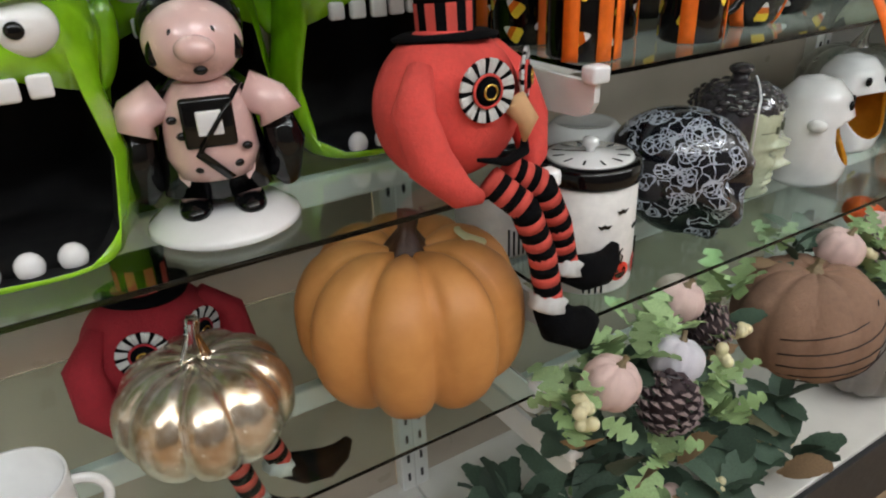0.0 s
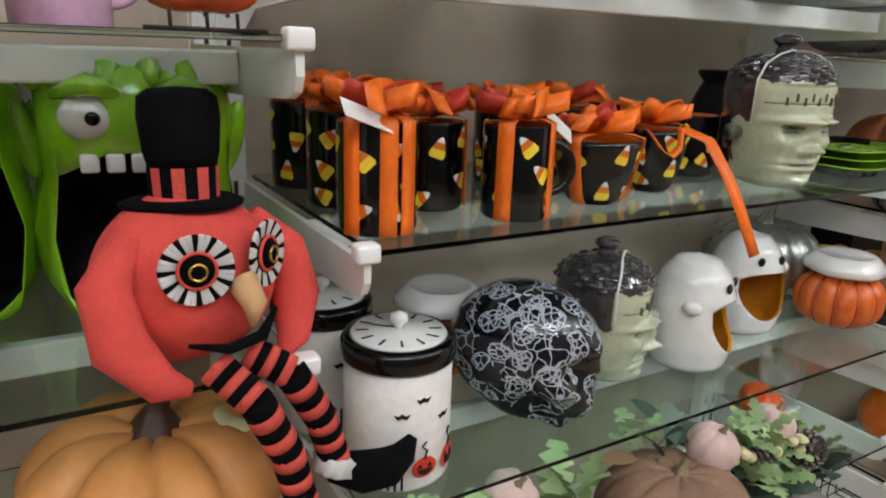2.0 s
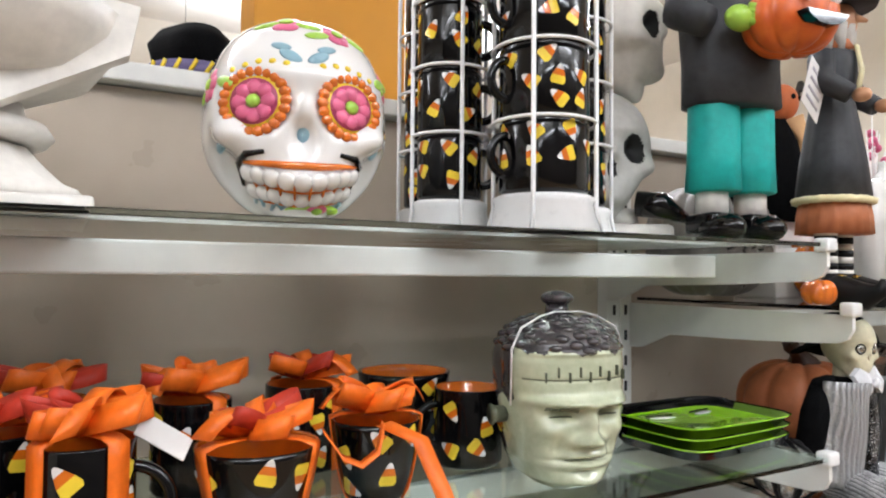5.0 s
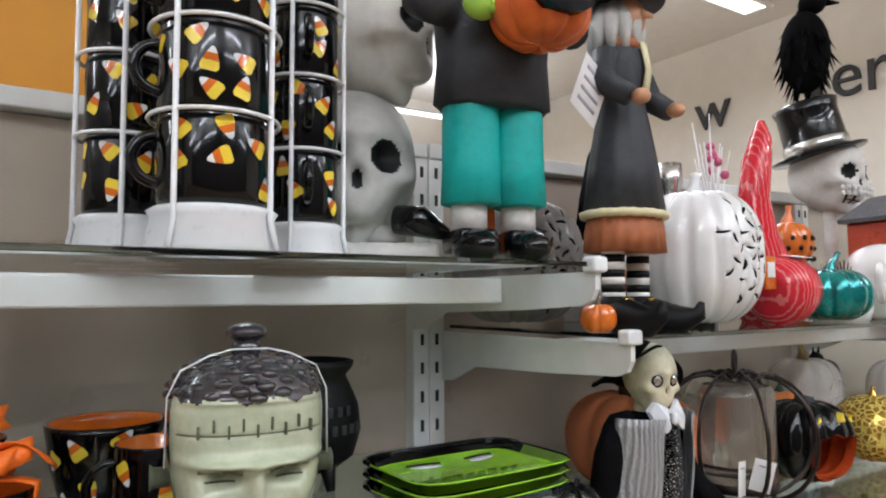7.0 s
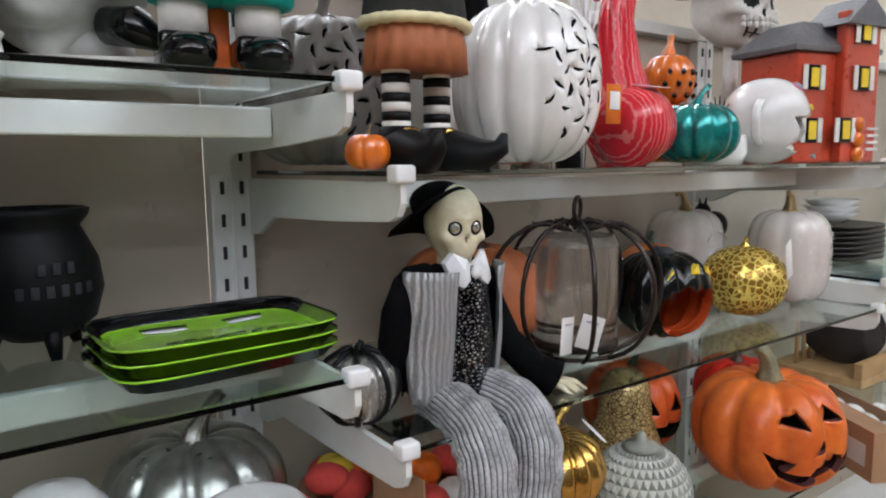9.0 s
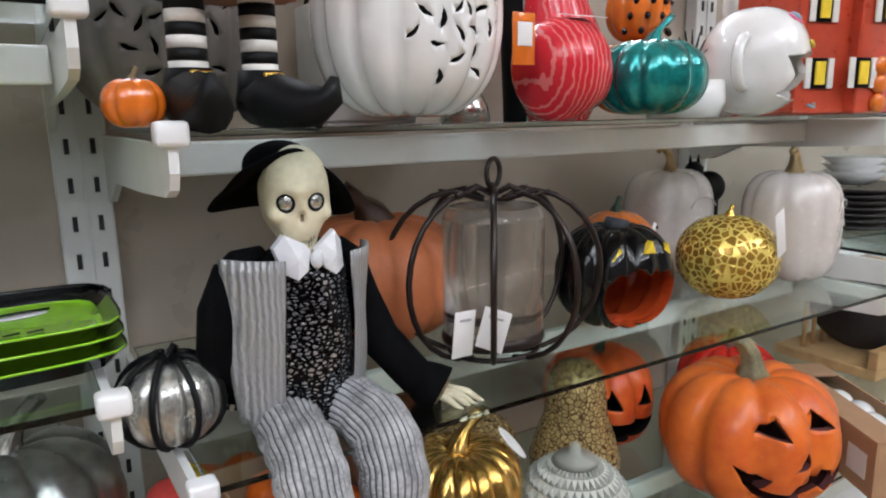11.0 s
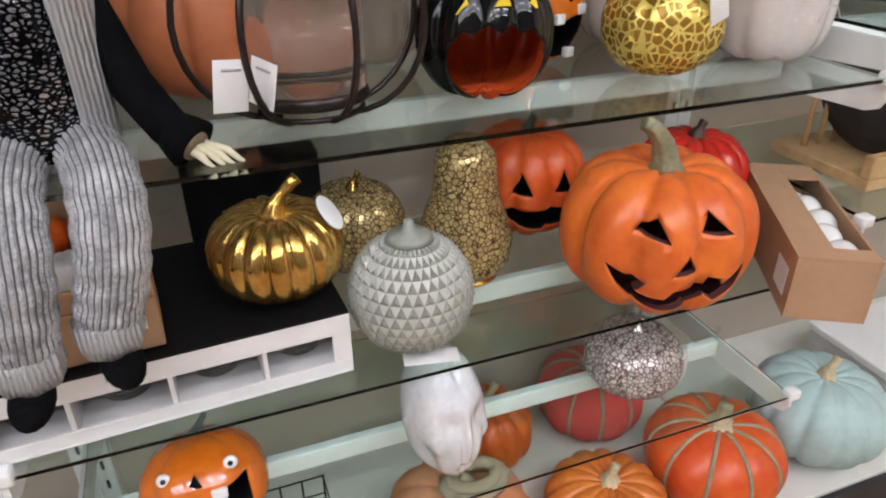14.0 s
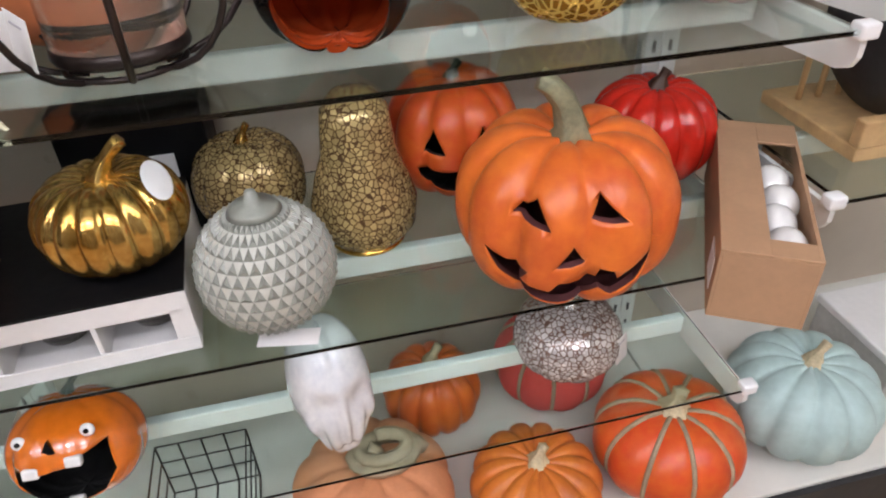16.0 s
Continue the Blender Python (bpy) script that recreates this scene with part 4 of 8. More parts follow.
rng = random.Random(5)
candy_mug(T((0.562, 0.612, Z2M)), 0.088, 0.118, ((-150, 0.019), (-100, 0.019), (-70, 0.019), (30, 0.019)), rng, None)
candy_mug(T((0.672, 0.690, Z2M)), 0.083, 0.108, ((-20, 0.019), (160, 0.019)), rng, 200)
candy_mug(T((0.742, 0.605, Z2M)), 0.082, 0.112, ((-145, 0.020), (-55, 0.020), (60, 0.020)), rng, -20)
candy_mug(T((0.895, 0.635, Z2M)), 0.120, 0.086, ((-160, 0.019), (-40, 0.019)), rng, None, "bowl", "black glazed bowl with candy corn print and orange ribbon")
candy_mug(T((1.035, 0.665, Z2M)), 0.100, 0.092, ((-15, 0.019), (165, 0.019)), rng, None, "bowl", "black glazed bowl with candy corn print and orange ribbon")
candy_mug(T((1.205, 0.745, Z2M + 0.002)), 0.092, 0.100, (), rng, 170, "mug", "black glazed mug with candy corn print", False)
candy_mug(T((1.165, 0.86, Z2M)), 0.135, 0.112, (), rng, None, "bowl", "tall black candy corn bowl with orange inside", False)
candy_mug(T((1.01, 0.84, Z2M)), 0.105, 0.108, ((-60, 0.019), (120, 0.019)), rng, None, "mug", "", True)
candy_mug(T((0.86, 0.80, Z2M)), 0.090, 0.105, ((-60, 0.019), (120, 0.019)), rng, None)
candy_mug(T((0.575, 0.745, Z2M)), 0.086, 0.118, ((-90, 0.019), (90, 0.019)), rng, None)
candy_mug(T((0.57, 0.88, Z2M)), 0.086, 0.118, ((-90, 0.019), (90, 0.019)), rng, None)
candy_mug(T((0.71, 0.84, Z2M)), 0.086, 0.110, ((-60, 0.019), (90, 0.019)), rng, None)
# loose ribbon tail over the edge
pts = [(1.015, 0.60, 1.285), (1.045, 0.575, 1.27), (1.055, 0.545, 1.225), (1.062, 0.524, 1.185), (1.075, 0.515, 1.150), (1.088, 0.508, 1.118)]
single("ribbon_tail", Make().add(strip(pts, 0.017, (0.9, -0.2, 0.25))), [RIBBON], T((0, 0, 0)), "loose orange ribbon tail hanging over the shelf edge", "ribbon")
pts = [(0.95, 0.60, 1.28), (0.965, 0.585, 1.255), (0.985, 0.585, 1.245), (1.005, 0.59, 1.255), (1.015, 0.60, 1.28)]
single("ribbon_loop", Make().add(strip(pts, 0.012, (0.1, 0.9, 0.3))), [RIBBON], T((0, 0, 0.005)), "loose loop of orange ribbon over the bowls", "ribbon")
single("hang_tag", Make().add(block(0.06, 0.0012, 0.026, 0.0003)), [TAG], T((0.53, 0.56, 1.305)) @ rot(-50, 20, 10), "white paper hang tag on a ribbon", "tag")
single("hang_tag", Make().add(block(0.05, 0.0012, 0.024, 0.0003)), [TAG], T((0.80, 0.60, 1.285)) @ rot(-40, 35, 0), "white paper hang tag on a ribbon", "tag")


# ---- glazed monster-man heads ----
def frank_jar(m, group="pale green head jars"):
    """Square head: level sections, then bumps set on the face by width and height."""
    H = 0.205
    prof = [(0.0, 0.030, 0.044), (0.02, 0.040, 0.052), (0.06, 0.050, 0.061), (0.16, 0.060, 0.069), (0.30, 0.068, 0.073), (0.45, 0.0735, 0.074), (0.60, 0.076, 0.075), (0.74, 0.076, 0.076), (0.84, 0.072, 0.073),
            (0.92, 0.060, 0.062), (0.97, 0.040, 0.043), (0.995, 0.018, 0.020), (1.0, 0.004, 0.005)]
    bumps = [(0, 0.52, 0.065, 0.028, 0.013), (0.034, 0.525, 0.020, 0.022, 0.006), (-0.034, 0.525, 0.020, 0.022, 0.006), (0.029, 0.455, 0.015, 0.030, -0.019), (-0.029, 0.455, 0.015, 0.030, -0.019),
             (0.030, 0.445, 0.011, 0.016, 0.006), (-0.030, 0.445, 0.011, 0.016, 0.006), (0, 0.42, 0.0085, 0.10, 0.014), (0, 0.315, 0.011, 0.035, 0.020), (0.014, 0.30, 0.007, 0.025, 0.008), (-0.014, 0.30, 0.007, 0.025, 0.008),
             (0.047, 0.36, 0.014, 0.05, 0.006), (-0.047, 0.36, 0.014, 0.05, 0.006), (0.034, 0.25, 0.007, 0.06, -0.006), (-0.034, 0.25, 0.007, 0.06, -0.006), (0, 0.225, 0.030, 0.020, 0.005), (0, 0.195, 0.032, 0.008, -0.008),
             (0, 0.165, 0.026, 0.020, 0.006), (0, 0.13, 0.024, 0.016, -0.003), (0, 0.065, 0.026, 0.04, 0.010), (0, 0.645, 0.08, 0.005, -0.0025), (0, 0.79, 0.09, 0.012, 0.003)]
    u, v = 150, 120
    verts, faces, slots = [], [], []
    for j in range(v + 1):
        t = j / v
        k = next(i for i in range(len(prof) - 1) if t <= prof[i + 1][0])
        f = (t - prof[k][0]) / (prof[k + 1][0] - prof[k][0])
        hw, hd = (prof[k][c] + (prof[k + 1][c] - prof[k][c]) * f for c in (1, 2))
        for i in range(u):
            a = -math.pi + 2 * math.pi * i / u
            s, c = math.sin(a), math.cos(a)
            r = (abs(s) ** 2.5 + abs(c) ** 2.5) ** (-1 / 2.5)
            x, y = hw * r * s, -hd * r * c
            if c > 0.15:
                push = 1.15 * sum(g * math.exp(-((x - bx) / wx) ** 2 - ((t - bt) / wt) ** 2) for bx, bt, wx, wt, g in bumps)
                y -= push * min(1, (c - 0.15) * 4)
            elif c < 0 and t > 0.3:
                x *= 1 + 0.02 * math.sin(14 * t + 7 * a)
            verts.append((x, y, t * H))
    faces = [tuple(q) for q in grid_faces(v + 1, u)]
    for j in range(v):
        t = (j + 0.5) / v
        for i in range(u):
            a = -math.pi + 2 * math.pi * (i + 0.5) / u
            deg = abs(math.degrees(a))
            x = 0.074 * math.sin(a)
            fringe = 0.80 + 0.013 * math.sin(a * 9) + 0.010 * math.sin(a * 21 + 1)
            if t > fringe or (deg > 72 and t > 0.52 + 0.02 * math.sin(a * 15)) or (deg > 100 and t > 0.16 + 0.03 * math.sin(a * 13)):
                slots.append(1)
            elif deg < 60 and (abs(t - 0.645) < 0.005 or (abs(abs(x) - 0.030) < 0.013 and abs(t - 0.44) < 0.005) or (abs(x) < 0.029 and abs(t - 0.195) < 0.005)):
                slots.append(2)
            elif deg < 60 and abs(abs(x) - 0.030) < 0.019 and abs(t - 0.478 - 0.012 * (abs(x) - 0.03) / 0.019) < 0.013:
                slots.append(3)
            else:
                slots.append(0)
    faces += [tuple(range(u - 1, -1, -1)), tuple(range(v * u, v * u + u))]
    slots += [0, 1]
    mk = Make()
    mk.add((verts, faces, slots), 0)
    for k in range(9):
        x = -0.052 + 0.013 * k
        mk.add(block(0.0022, 0.005, 0.012, 0.0008), 2, T((x, -0.0757 + 0.013 * (abs(x) / 0.055) ** 3, 0.133 + (0.003 if k % 2 else -0.003))) @ rot(0, 0, 320 * x))
    for k in range(70):
        a = k * 2.399
        tt = 0.82 + 0.17 * (k / 70)
        rr = 0.072 * (1 - ((tt - 0.80) / 0.21) ** 2) ** 0.5
        mk.add(ball(0.011, 0.011, 0.006, 8, 6), 1, T((rr * 0.98 * math.sin(a), -rr * math.cos(a), tt * H - 0.003)))
    mk.add(tube([(0, 0, 0.200), (0, 0, 0.217)], [0.016, 0.014], 18), 1)
    mk.add(ball(0.021, 0.021, 0.010, 20, 10), 1, T((0, 0, 0.224)))
    for sx in (-1, 1):
        mk.add(tube([(sx * 0.072, 0, 0.085), (sx * 0.086, 0, 0.085), (sx * 0.090, 0, 0.085)], [0.010, 0.010, 0.013], 16), 2)
    return single("monster_man_jar", mk, [FRANK, FRANK_HAIR, FRANK_LINE, mat("shaded_green_glaze", (0.17, 0.19, 0.13), 0.2, coat=1.0, vary=0.3, scale=40)], m, "glossy pale green square-headed monster cookie jar with black hair", "cookie jar", group)


f1 = frank_jar(T((1.267, 0.634, Z2M)) @ rot(0, 0, -8))
f2 = copy_thing(f1, T((1.005, 0.705, Z2L)) @ rot(0, 0, 40))
for fx, fy, fz, rz in ((1.267, 0.634, Z2M, -8), (1.005, 0.705, Z2L, 40)):
    wrap = Make().add(strip([(-0.0785, -0.028, 0.10), (-0.0775, -0.028, 0.165), (-0.066, -0.030, 0.190), (-0.04, -0.028, 0.203), (-0.018, -0.026, 0.2085), (0.018, -0.026, 0.2085), (0.04, -0.028, 0.203), (0.066, -0.030, 0.190), (0.0775, -0.028, 0.165), (0.0785, -0.028, 0.10)], 0.0035, (0.02, 1, 0.1)))
    single("packing_band", wrap, [TAG], T((fx, fy, fz)) @ rot(0, 0, rz), "thin white packing band over the jar", "packaging")



def cauldron(m):
    ob = thing("cauldron", "matte black cauldron pot with raised letters on the shelf", "pot", m)
    prof = [(0.002, 0.018), (0.035, 0.02), (0.062, 0.04), (0.072, 0.075), (0.068, 0.11), (0.055, 0.14), (0.05, 0.15), (0.06, 0.162), (0.062, 0.17), (0.056, 0.172), (0.046, 0.15), (0.06, 0.1), (0.05, 0.05), (0.002, 0.03)]
    part("body", Make().add(lathe(prof, 44)), [BLACK_MATTE], ob)
    for k in range(3):
        a = radians(30 + 120 * k)
        part("leg", Make().add(tube([(0.045 * math.cos(a), 0.045 * math.sin(a), 0.035), (0.055 * math.cos(a), 0.055 * math.sin(a), 0.0)], [0.012, 0.006], 10)), [BLACK_MATTE], ob)
    mk = Make()
    for row, n in ((0.10, 3), (0.075, 6)):
        for k in range(n):
            a = radians(-90 + 8 + (k - n / 2) * 12)
            mk.add(block(0.008, 0.002, 0.013, 0.0005), 0, T((0.0715 * math.cos(a), 0.0715 * math.sin(a), row)) @ rot(0, 0, math.degrees(a) + 90))
    part("raised_letters", mk, [SLATE], ob, "worn raised lettering")
    return ob


cauldron(T((1.422, 0.845, Z2M)) @ rot(0, 0, 10))


def monster_plates():
    grp = "green monster plates"
    for k in range(3):
        ob = thing("monster_plate", "lime green rectangular monster face plate with black rim in a stack", "plate", T((1.575, 0.675, Z2M + 0.0145 * k)) @ rot(0, 0, 5 - 2 * k), grp)
        w, d = 0.245, 0.175
        mk = Make()
        rows = [(0.80, 0.0), (0.86, 0.002), (1.0, 0.019), (1.0, 0.0165), (0.97, 0.0175), (0.85, 0.0075), (0.80, 0.006)]
        verts = []
        for s, z in rows:
            for i in range(40):
                a = 2 * math.pi * i / 40
                c, q = math.cos(a), math.sin(a)
                rr = (abs(c) ** 6 + abs(q) ** 6) ** (-1 / 6)
                verts.append((c * rr * (w / 2 - (1 - s) * 0.09), q * rr * (d / 2 - (1 - s) * 0.09), z))
        faces = grid_faces(len(rows), 40) + [tuple(range(39, -1, -1)), tuple(range(6 * 40, 7 * 40))]
        tint = [1 if j in (0, 1) or (j in (3, 4) and 1 < i < 19) else 2 if j in (3, 4) else 0 for j in range(6) for i in range(40)] + [1, 0]
        mk.add((verts, faces, tint))
        part("dish", mk, [GREEN, BLACK_GLAZE, GREEN_DARK], ob)
        rim = [(c[0] * 1.003, c[1] * 1.003, c[2] + 0.0015) for c in verts[3 * 40:4 * 40]]
        part("rim_hair", Make().add(tube([rim[i] for i in range(3, 18)], 0.0028, 8)), [BLACK_GLAZE], ob, "black painted rim")
        if k == 2:
            for sx in (-1, 1):
                part("eye", Make().add(ball(0.024, 0.008, 0.0012, 18, 8), 0, T((sx * 0.045, 0.03, 0.0075)) @ rot(0, 0, sx * 12)), [WHITE_GLAZE], ob, "white painted eye")
                part("eye_line", Make().add(tube([(sx * 0.02, 0.036, 0.0085), (sx * 0.045, 0.041, 0.0085), (sx * 0.07, 0.042, 0.0085)], 0.0012, 6)), [BLACK_GLAZE], ob)
            mk = Make()
            for j in range(7):
                mk.add(tube([(-0.06 + 0.018 * j, -0.03 + 0.003 * math.sin(2 * j), 0.0072), (-0.047 + 0.018 * j, -0.028, 0.0072)], 0.0009, 6))
            part("mouth_line", mk, [BLACK_GLAZE], ob)


monster_plates()


# ---- low shelf of the second bay ----
def clock_jar(m, label):
    ob = thing("canister", label, "canister", m, "white canisters")
    r, h = 0.066, 0.15
    part("body", Make().add(lathe([(0.002, 0), (r * 0.97, 0), (r, 0.004), (r, h), (0.002, h)], 44)), [OFFWHITE], ob)
    lid = part("lid", Make().add(lathe([(0.002, h + 0.001), (r * 1.03, h + 0.001), (r * 1.06, h + 0.005), (r * 1.06, h + 0.022), (r * 1.0, h + 0.028), (r * 0.9, h + 0.028), (0.002, h + 0.028)], 44)), [BLACK_GLAZE], ob, "black lid with a white dial")
    part("dial", Make().add(lathe([(0.002, h + 0.0285), (r * 0.9, h + 0.0285), (r * 0.86, h + 0.031), (0.002, h + 0.034)], 44)), [WHITE_GLAZE], lid)
    mk = Make()
    for k in range(12):
        mk.add(block(0.003, 0.016, 0.001, 0.0003), 0, T((0, 0, h + 0.0315)) @ rot(0, 0, 30 * k) @ T((0, 0.044, 0)))
    mk.add(block(0.002, 0.034, 0.001, 0.0003), 0, T((0, 0, h + 0.0335)) @ rot(0, 0, 40) @ T((0, 0.017, 0)))
    part("dial_marks", mk, [BLACK_GLAZE], lid)
    part("knob", Make().add(lathe([(0.006, h + 0.032), (0.006, h + 0.038), (0.012, h + 0.044), (0.010, h + 0.052), (0.001, h + 0.055)], 20)), [WHITE_GLAZE], lid)
    for a, z, s in ((-95, 0.03, 0.017), (-58, 0.028, 0.019)):
        pm = rot(0, 0, a + 90) @ T((0, -r - 0.0003, z))
        mk = Make().add(ball(s, 0.0012, s * 0.8, 18, 10), 0, pm)
        part("painted_pumpkin", mk, [mat("painted_red", (0.62, 0.04, 0.02), 0.3)], ob, "painted red pumpkin")
        mk = Make().add(tube([(0, -0.001, s * 0.7), (0.003, -0.001, s * 1.3), (-0.004, -0.001, s * 1.7), (0.002, -0.001, s * 2.0)], 0.0012, 6), 0, pm)
        for ex in (-1, 1):
            mk.add(prism(tri(ex * s * 0.4, s * 0.2, s * 0.4, s * 0.35), -0.0022, -0.001), 0, pm, False)
        mk.add(prism(arc_poly(0, -s * 0.1, s * 0.6, s * 0.45, 180, 360, 8), -0.0022, -0.001), 0, pm, False)
        part("painted_lines", mk, [BLACK_GLAZE], ob)
    mk = Make()
    for k in range(4):
        pm = rot(0, 0, -50 + 7 * k) @ T((0, -r - 0.0006, 0.003))
        mk.add(block(0.003, 0.001, 0.045 - 0.004 * k, 0.0003), 0, pm)
    for ba, bz in ((-8, 0.118), (18, 0.09), (-30, 0.10)):
        pm = rot(0, 0, ba) @ T((0, -r - 0.0006, bz))
        mk.add(prism([(-0.010, 0.004), (-0.004, 0.002), (0, 0.005), (0.004, 0.002), (0.010, 0.004), (0.005, -0.003), (0, -0.001), (-0.005, -0.003)], -0.0008, 0), 0, pm, False)
    part("painted_fence", mk, [BLACK_GLAZE], ob, "black painted fence and bats")
    return ob


clock_jar(T((0.598, 0.625, Z2L)) @ rot(0, 0, 8), "white canister with black lid, painted pumpkins and fence")
clock_jar(T((0.560, 0.785, Z2L)) @ rot(0, 0, 30), "white canister with black lid behind another")


def candy_pumpkin_jar(m, group="orange pumpkin jars"):
    ob = thing("pumpkin_jar", "orange striped pumpkin jar with a white glazed lid", "jar", m, group)
    part("body", Make().add(lobed(0.165, 0.115, 12, 0.10, dip=0.02, p=2.4)), [ORANGE], ob)
    mk = Make()
    for k in range(12):
        a = 2 * math.pi * k / 12
        mk.add(tube([(0.0825 * 0.905 * math.cos(a) * math.sin(radians(e)) ** 0.7, 0.0825 * 0.905 * math.sin(a) * math.sin(radians(e)) ** 0.7, 0.0575 - 0.056 * math.cos(radians(e))) for e in range(25, 160, 15)], 0.0035, 6))
    part("painted_stripe", mk, [RED_IN], ob, "dark orange painted stripes")
    part("lid", Make().add(lathe([(0.002, 0.112), (0.066, 0.112), (0.074, 0.118), (0.072, 0.130), (0.06, 0.142), (0.052, 0.148), (0.046, 0.146), (0.002, 0.142)], 40, lambda a, r, z: r * (1 + 0.02 * math.sin(6 * a)))), [WHITE_GLAZE], ob, "white glazed lid")
    for sx in (-1, 1):
        part("eye", Make().add(prism(tri(sx * 0.028, 0.072, 0.022, 0.02), -0.003, 0.002), 0, T((0, -0.078, 0)), False), [BLACK_GLAZE], ob)
    part("mouth", Make().add(prism(arc_poly(0, 0.045, 0.035, 0.02, 180, 360, 10), -0.003, 0.003), 0, T((0, -0.078, 0)), False), [BLACK_GLAZE], ob)
    return ob


pj = candy_pumpkin_jar(T((1.60, 0.655, Z2L)) @ rot(0, 0, 55))
copy_thing(pj, T((0.775, 0.83, Z2L)) @ rot(0, 0, -40))


SKULL_FEATS = [(-26, 0, 14, 12, -0.24), (26, 0, 14, 12, -0.24), (0, -17, 6, 8, -0.16), (0, 14, 30, 6, 0.05), (-46, -14, 14, 8, 0.12), (46, -14, 14, 8, 0.12), (0, -38, 22, 12, 0.17), (0, -4, 5, 9, 0.05),
             (-62, -34, 20, 18, -0.20), (62, -34, 20, 18, -0.20), (180, 8, 60, 40, 0.07), (180, -50, 70, 25, -0.14), (0, -62, 26, 9, 0.22), (0, -50, 24, 3, -0.04), (-75, 12, 20, 22, -0.05), (75, 12, 20, 22, -0.05)]


def skull(mk, m, s=1.0, slots=(0, 1, 2), detail=90, low=None):
    """Skull facing -y: vault, sockets, cheeks, teeth."""
    feats = SKULL_FEATS

    def mf(a, e):
        if ((abs(a) - 26) / 15) ** 2 + (e / 12.5) ** 2 < 1:
            return slots[1]
        if (a / (3.5 + 0.22 * (-10 - e))) ** 2 + ((e + 18) / 6.5) ** 2 < 1:
            return slots[1]
        if abs(a) < 30 and (abs(e + 44) < 1.0 or (abs(e + 44) < 8 and (a + 30) % 7 < 0.9)):
            return slots[2]
        return slots[0]

    mk.add(sculpt(0.066 * s, 0.085 * s, 0.082 * s, feats, detail, detail, 2.15, mf, low), 0, m)
    return mk


def lace_glaze():
    """Black glaze with white drawn flowers: rings of petals and vein lines in patches."""
    m = mat("black_lace_skull_glaze", (0.006, 0.006, 0.010), 0.15, coat=0.6)
    nt = m.node_tree
    L = nt.links.new

    def node(kind, **sockets):
        n = nt.nodes.new(kind)
        for key, value in sockets.items():
            n.inputs[key].default_value = value
        return n

    def calc(op, a, b):
        n = nt.nodes.new("ShaderNodeMath")
        n.operation = op
        for k, v in enumerate((a, b)):
            if isinstance(v, (int, float)):
                n.inputs[k].default_value = v
            else:
                L(v, n.inputs[k])
        return n.outputs[0]

    co = nt.nodes.new("ShaderNodeTexCoord")
    wob = node("ShaderNodeTexNoise", Scale=38.0, Detail=2.0)
    L(co.outputs["Object"], wob.inputs["Vector"])
    ad = nt.nodes.new("ShaderNodeVectorMath")
    ad.operation = "MULTIPLY_ADD"
    ad.inputs[1].default_value = (0.018, 0.018, 0.018)
    L(wob.outputs["Color"], ad.inputs[0])
    L(co.outputs["Object"], ad.inputs[2])
    fl = node("ShaderNodeTexVoronoi", Scale=31.0)
    L(ad.outputs[0], fl.inputs["Vector"])
    petal = node("ShaderNodeTexVoronoi", Scale=125.0)
    petal.feature = "DISTANCE_TO_EDGE"
    L(ad.outputs[0], petal.inputs["Vector"])
    vein = node("ShaderNodeTexVoronoi", Scale=58.0)
    vein.feature = "DISTANCE_TO_EDGE"
    L(ad.outputs[0], vein.inputs["Vector"])
    patch = node("ShaderNodeTexNoise", Scale=26.0, Detail=1.0)
    L(co.outputs["Object"], patch.inputs["Vector"])
    inside = calc("LESS_THAN", fl.outputs["Distance"], 0.42)
    flower = calc("MULTIPLY", calc("LESS_THAN", petal.outputs["Distance"], 0.085), inside)
    rim = calc("LESS_THAN", calc("ABSOLUTE", calc("SUBTRACT", fl.outputs["Distance"], 0.40), 0), 0.025)
    veins = calc("MULTIPLY", calc("LESS_THAN", vein.outputs["Distance"], 0.04), calc("GREATER_THAN", patch.outputs["Fac"], 0.50))
    drawn = calc("MAXIMUM", calc("MAXIMUM", flower, rim), veins)
    mx = nt.nodes.new("ShaderNodeMixRGB")
    mx.inputs[1].default_value, mx.inputs[2].default_value = (0.006, 0.006, 0.010, 1), (0.40, 0.43, 0.49, 1)
    L(drawn, mx.inputs[0])
    L(mx.outputs[0], nt.nodes["Principled BSDF"].inputs["Base Color"])
    return m


lace = lace_glaze()
single("lace_skull", skull(Make(), T((0, 0, 0.085)), 1.08), [lace, lace, lace], T((0.822, 0.662, Z2L)) @ rot(0, 0, 30) @ Matrix.Diagonal((1.22, 1.18, 1.14, 1)), "glossy black skull with white lace pattern", "skull")


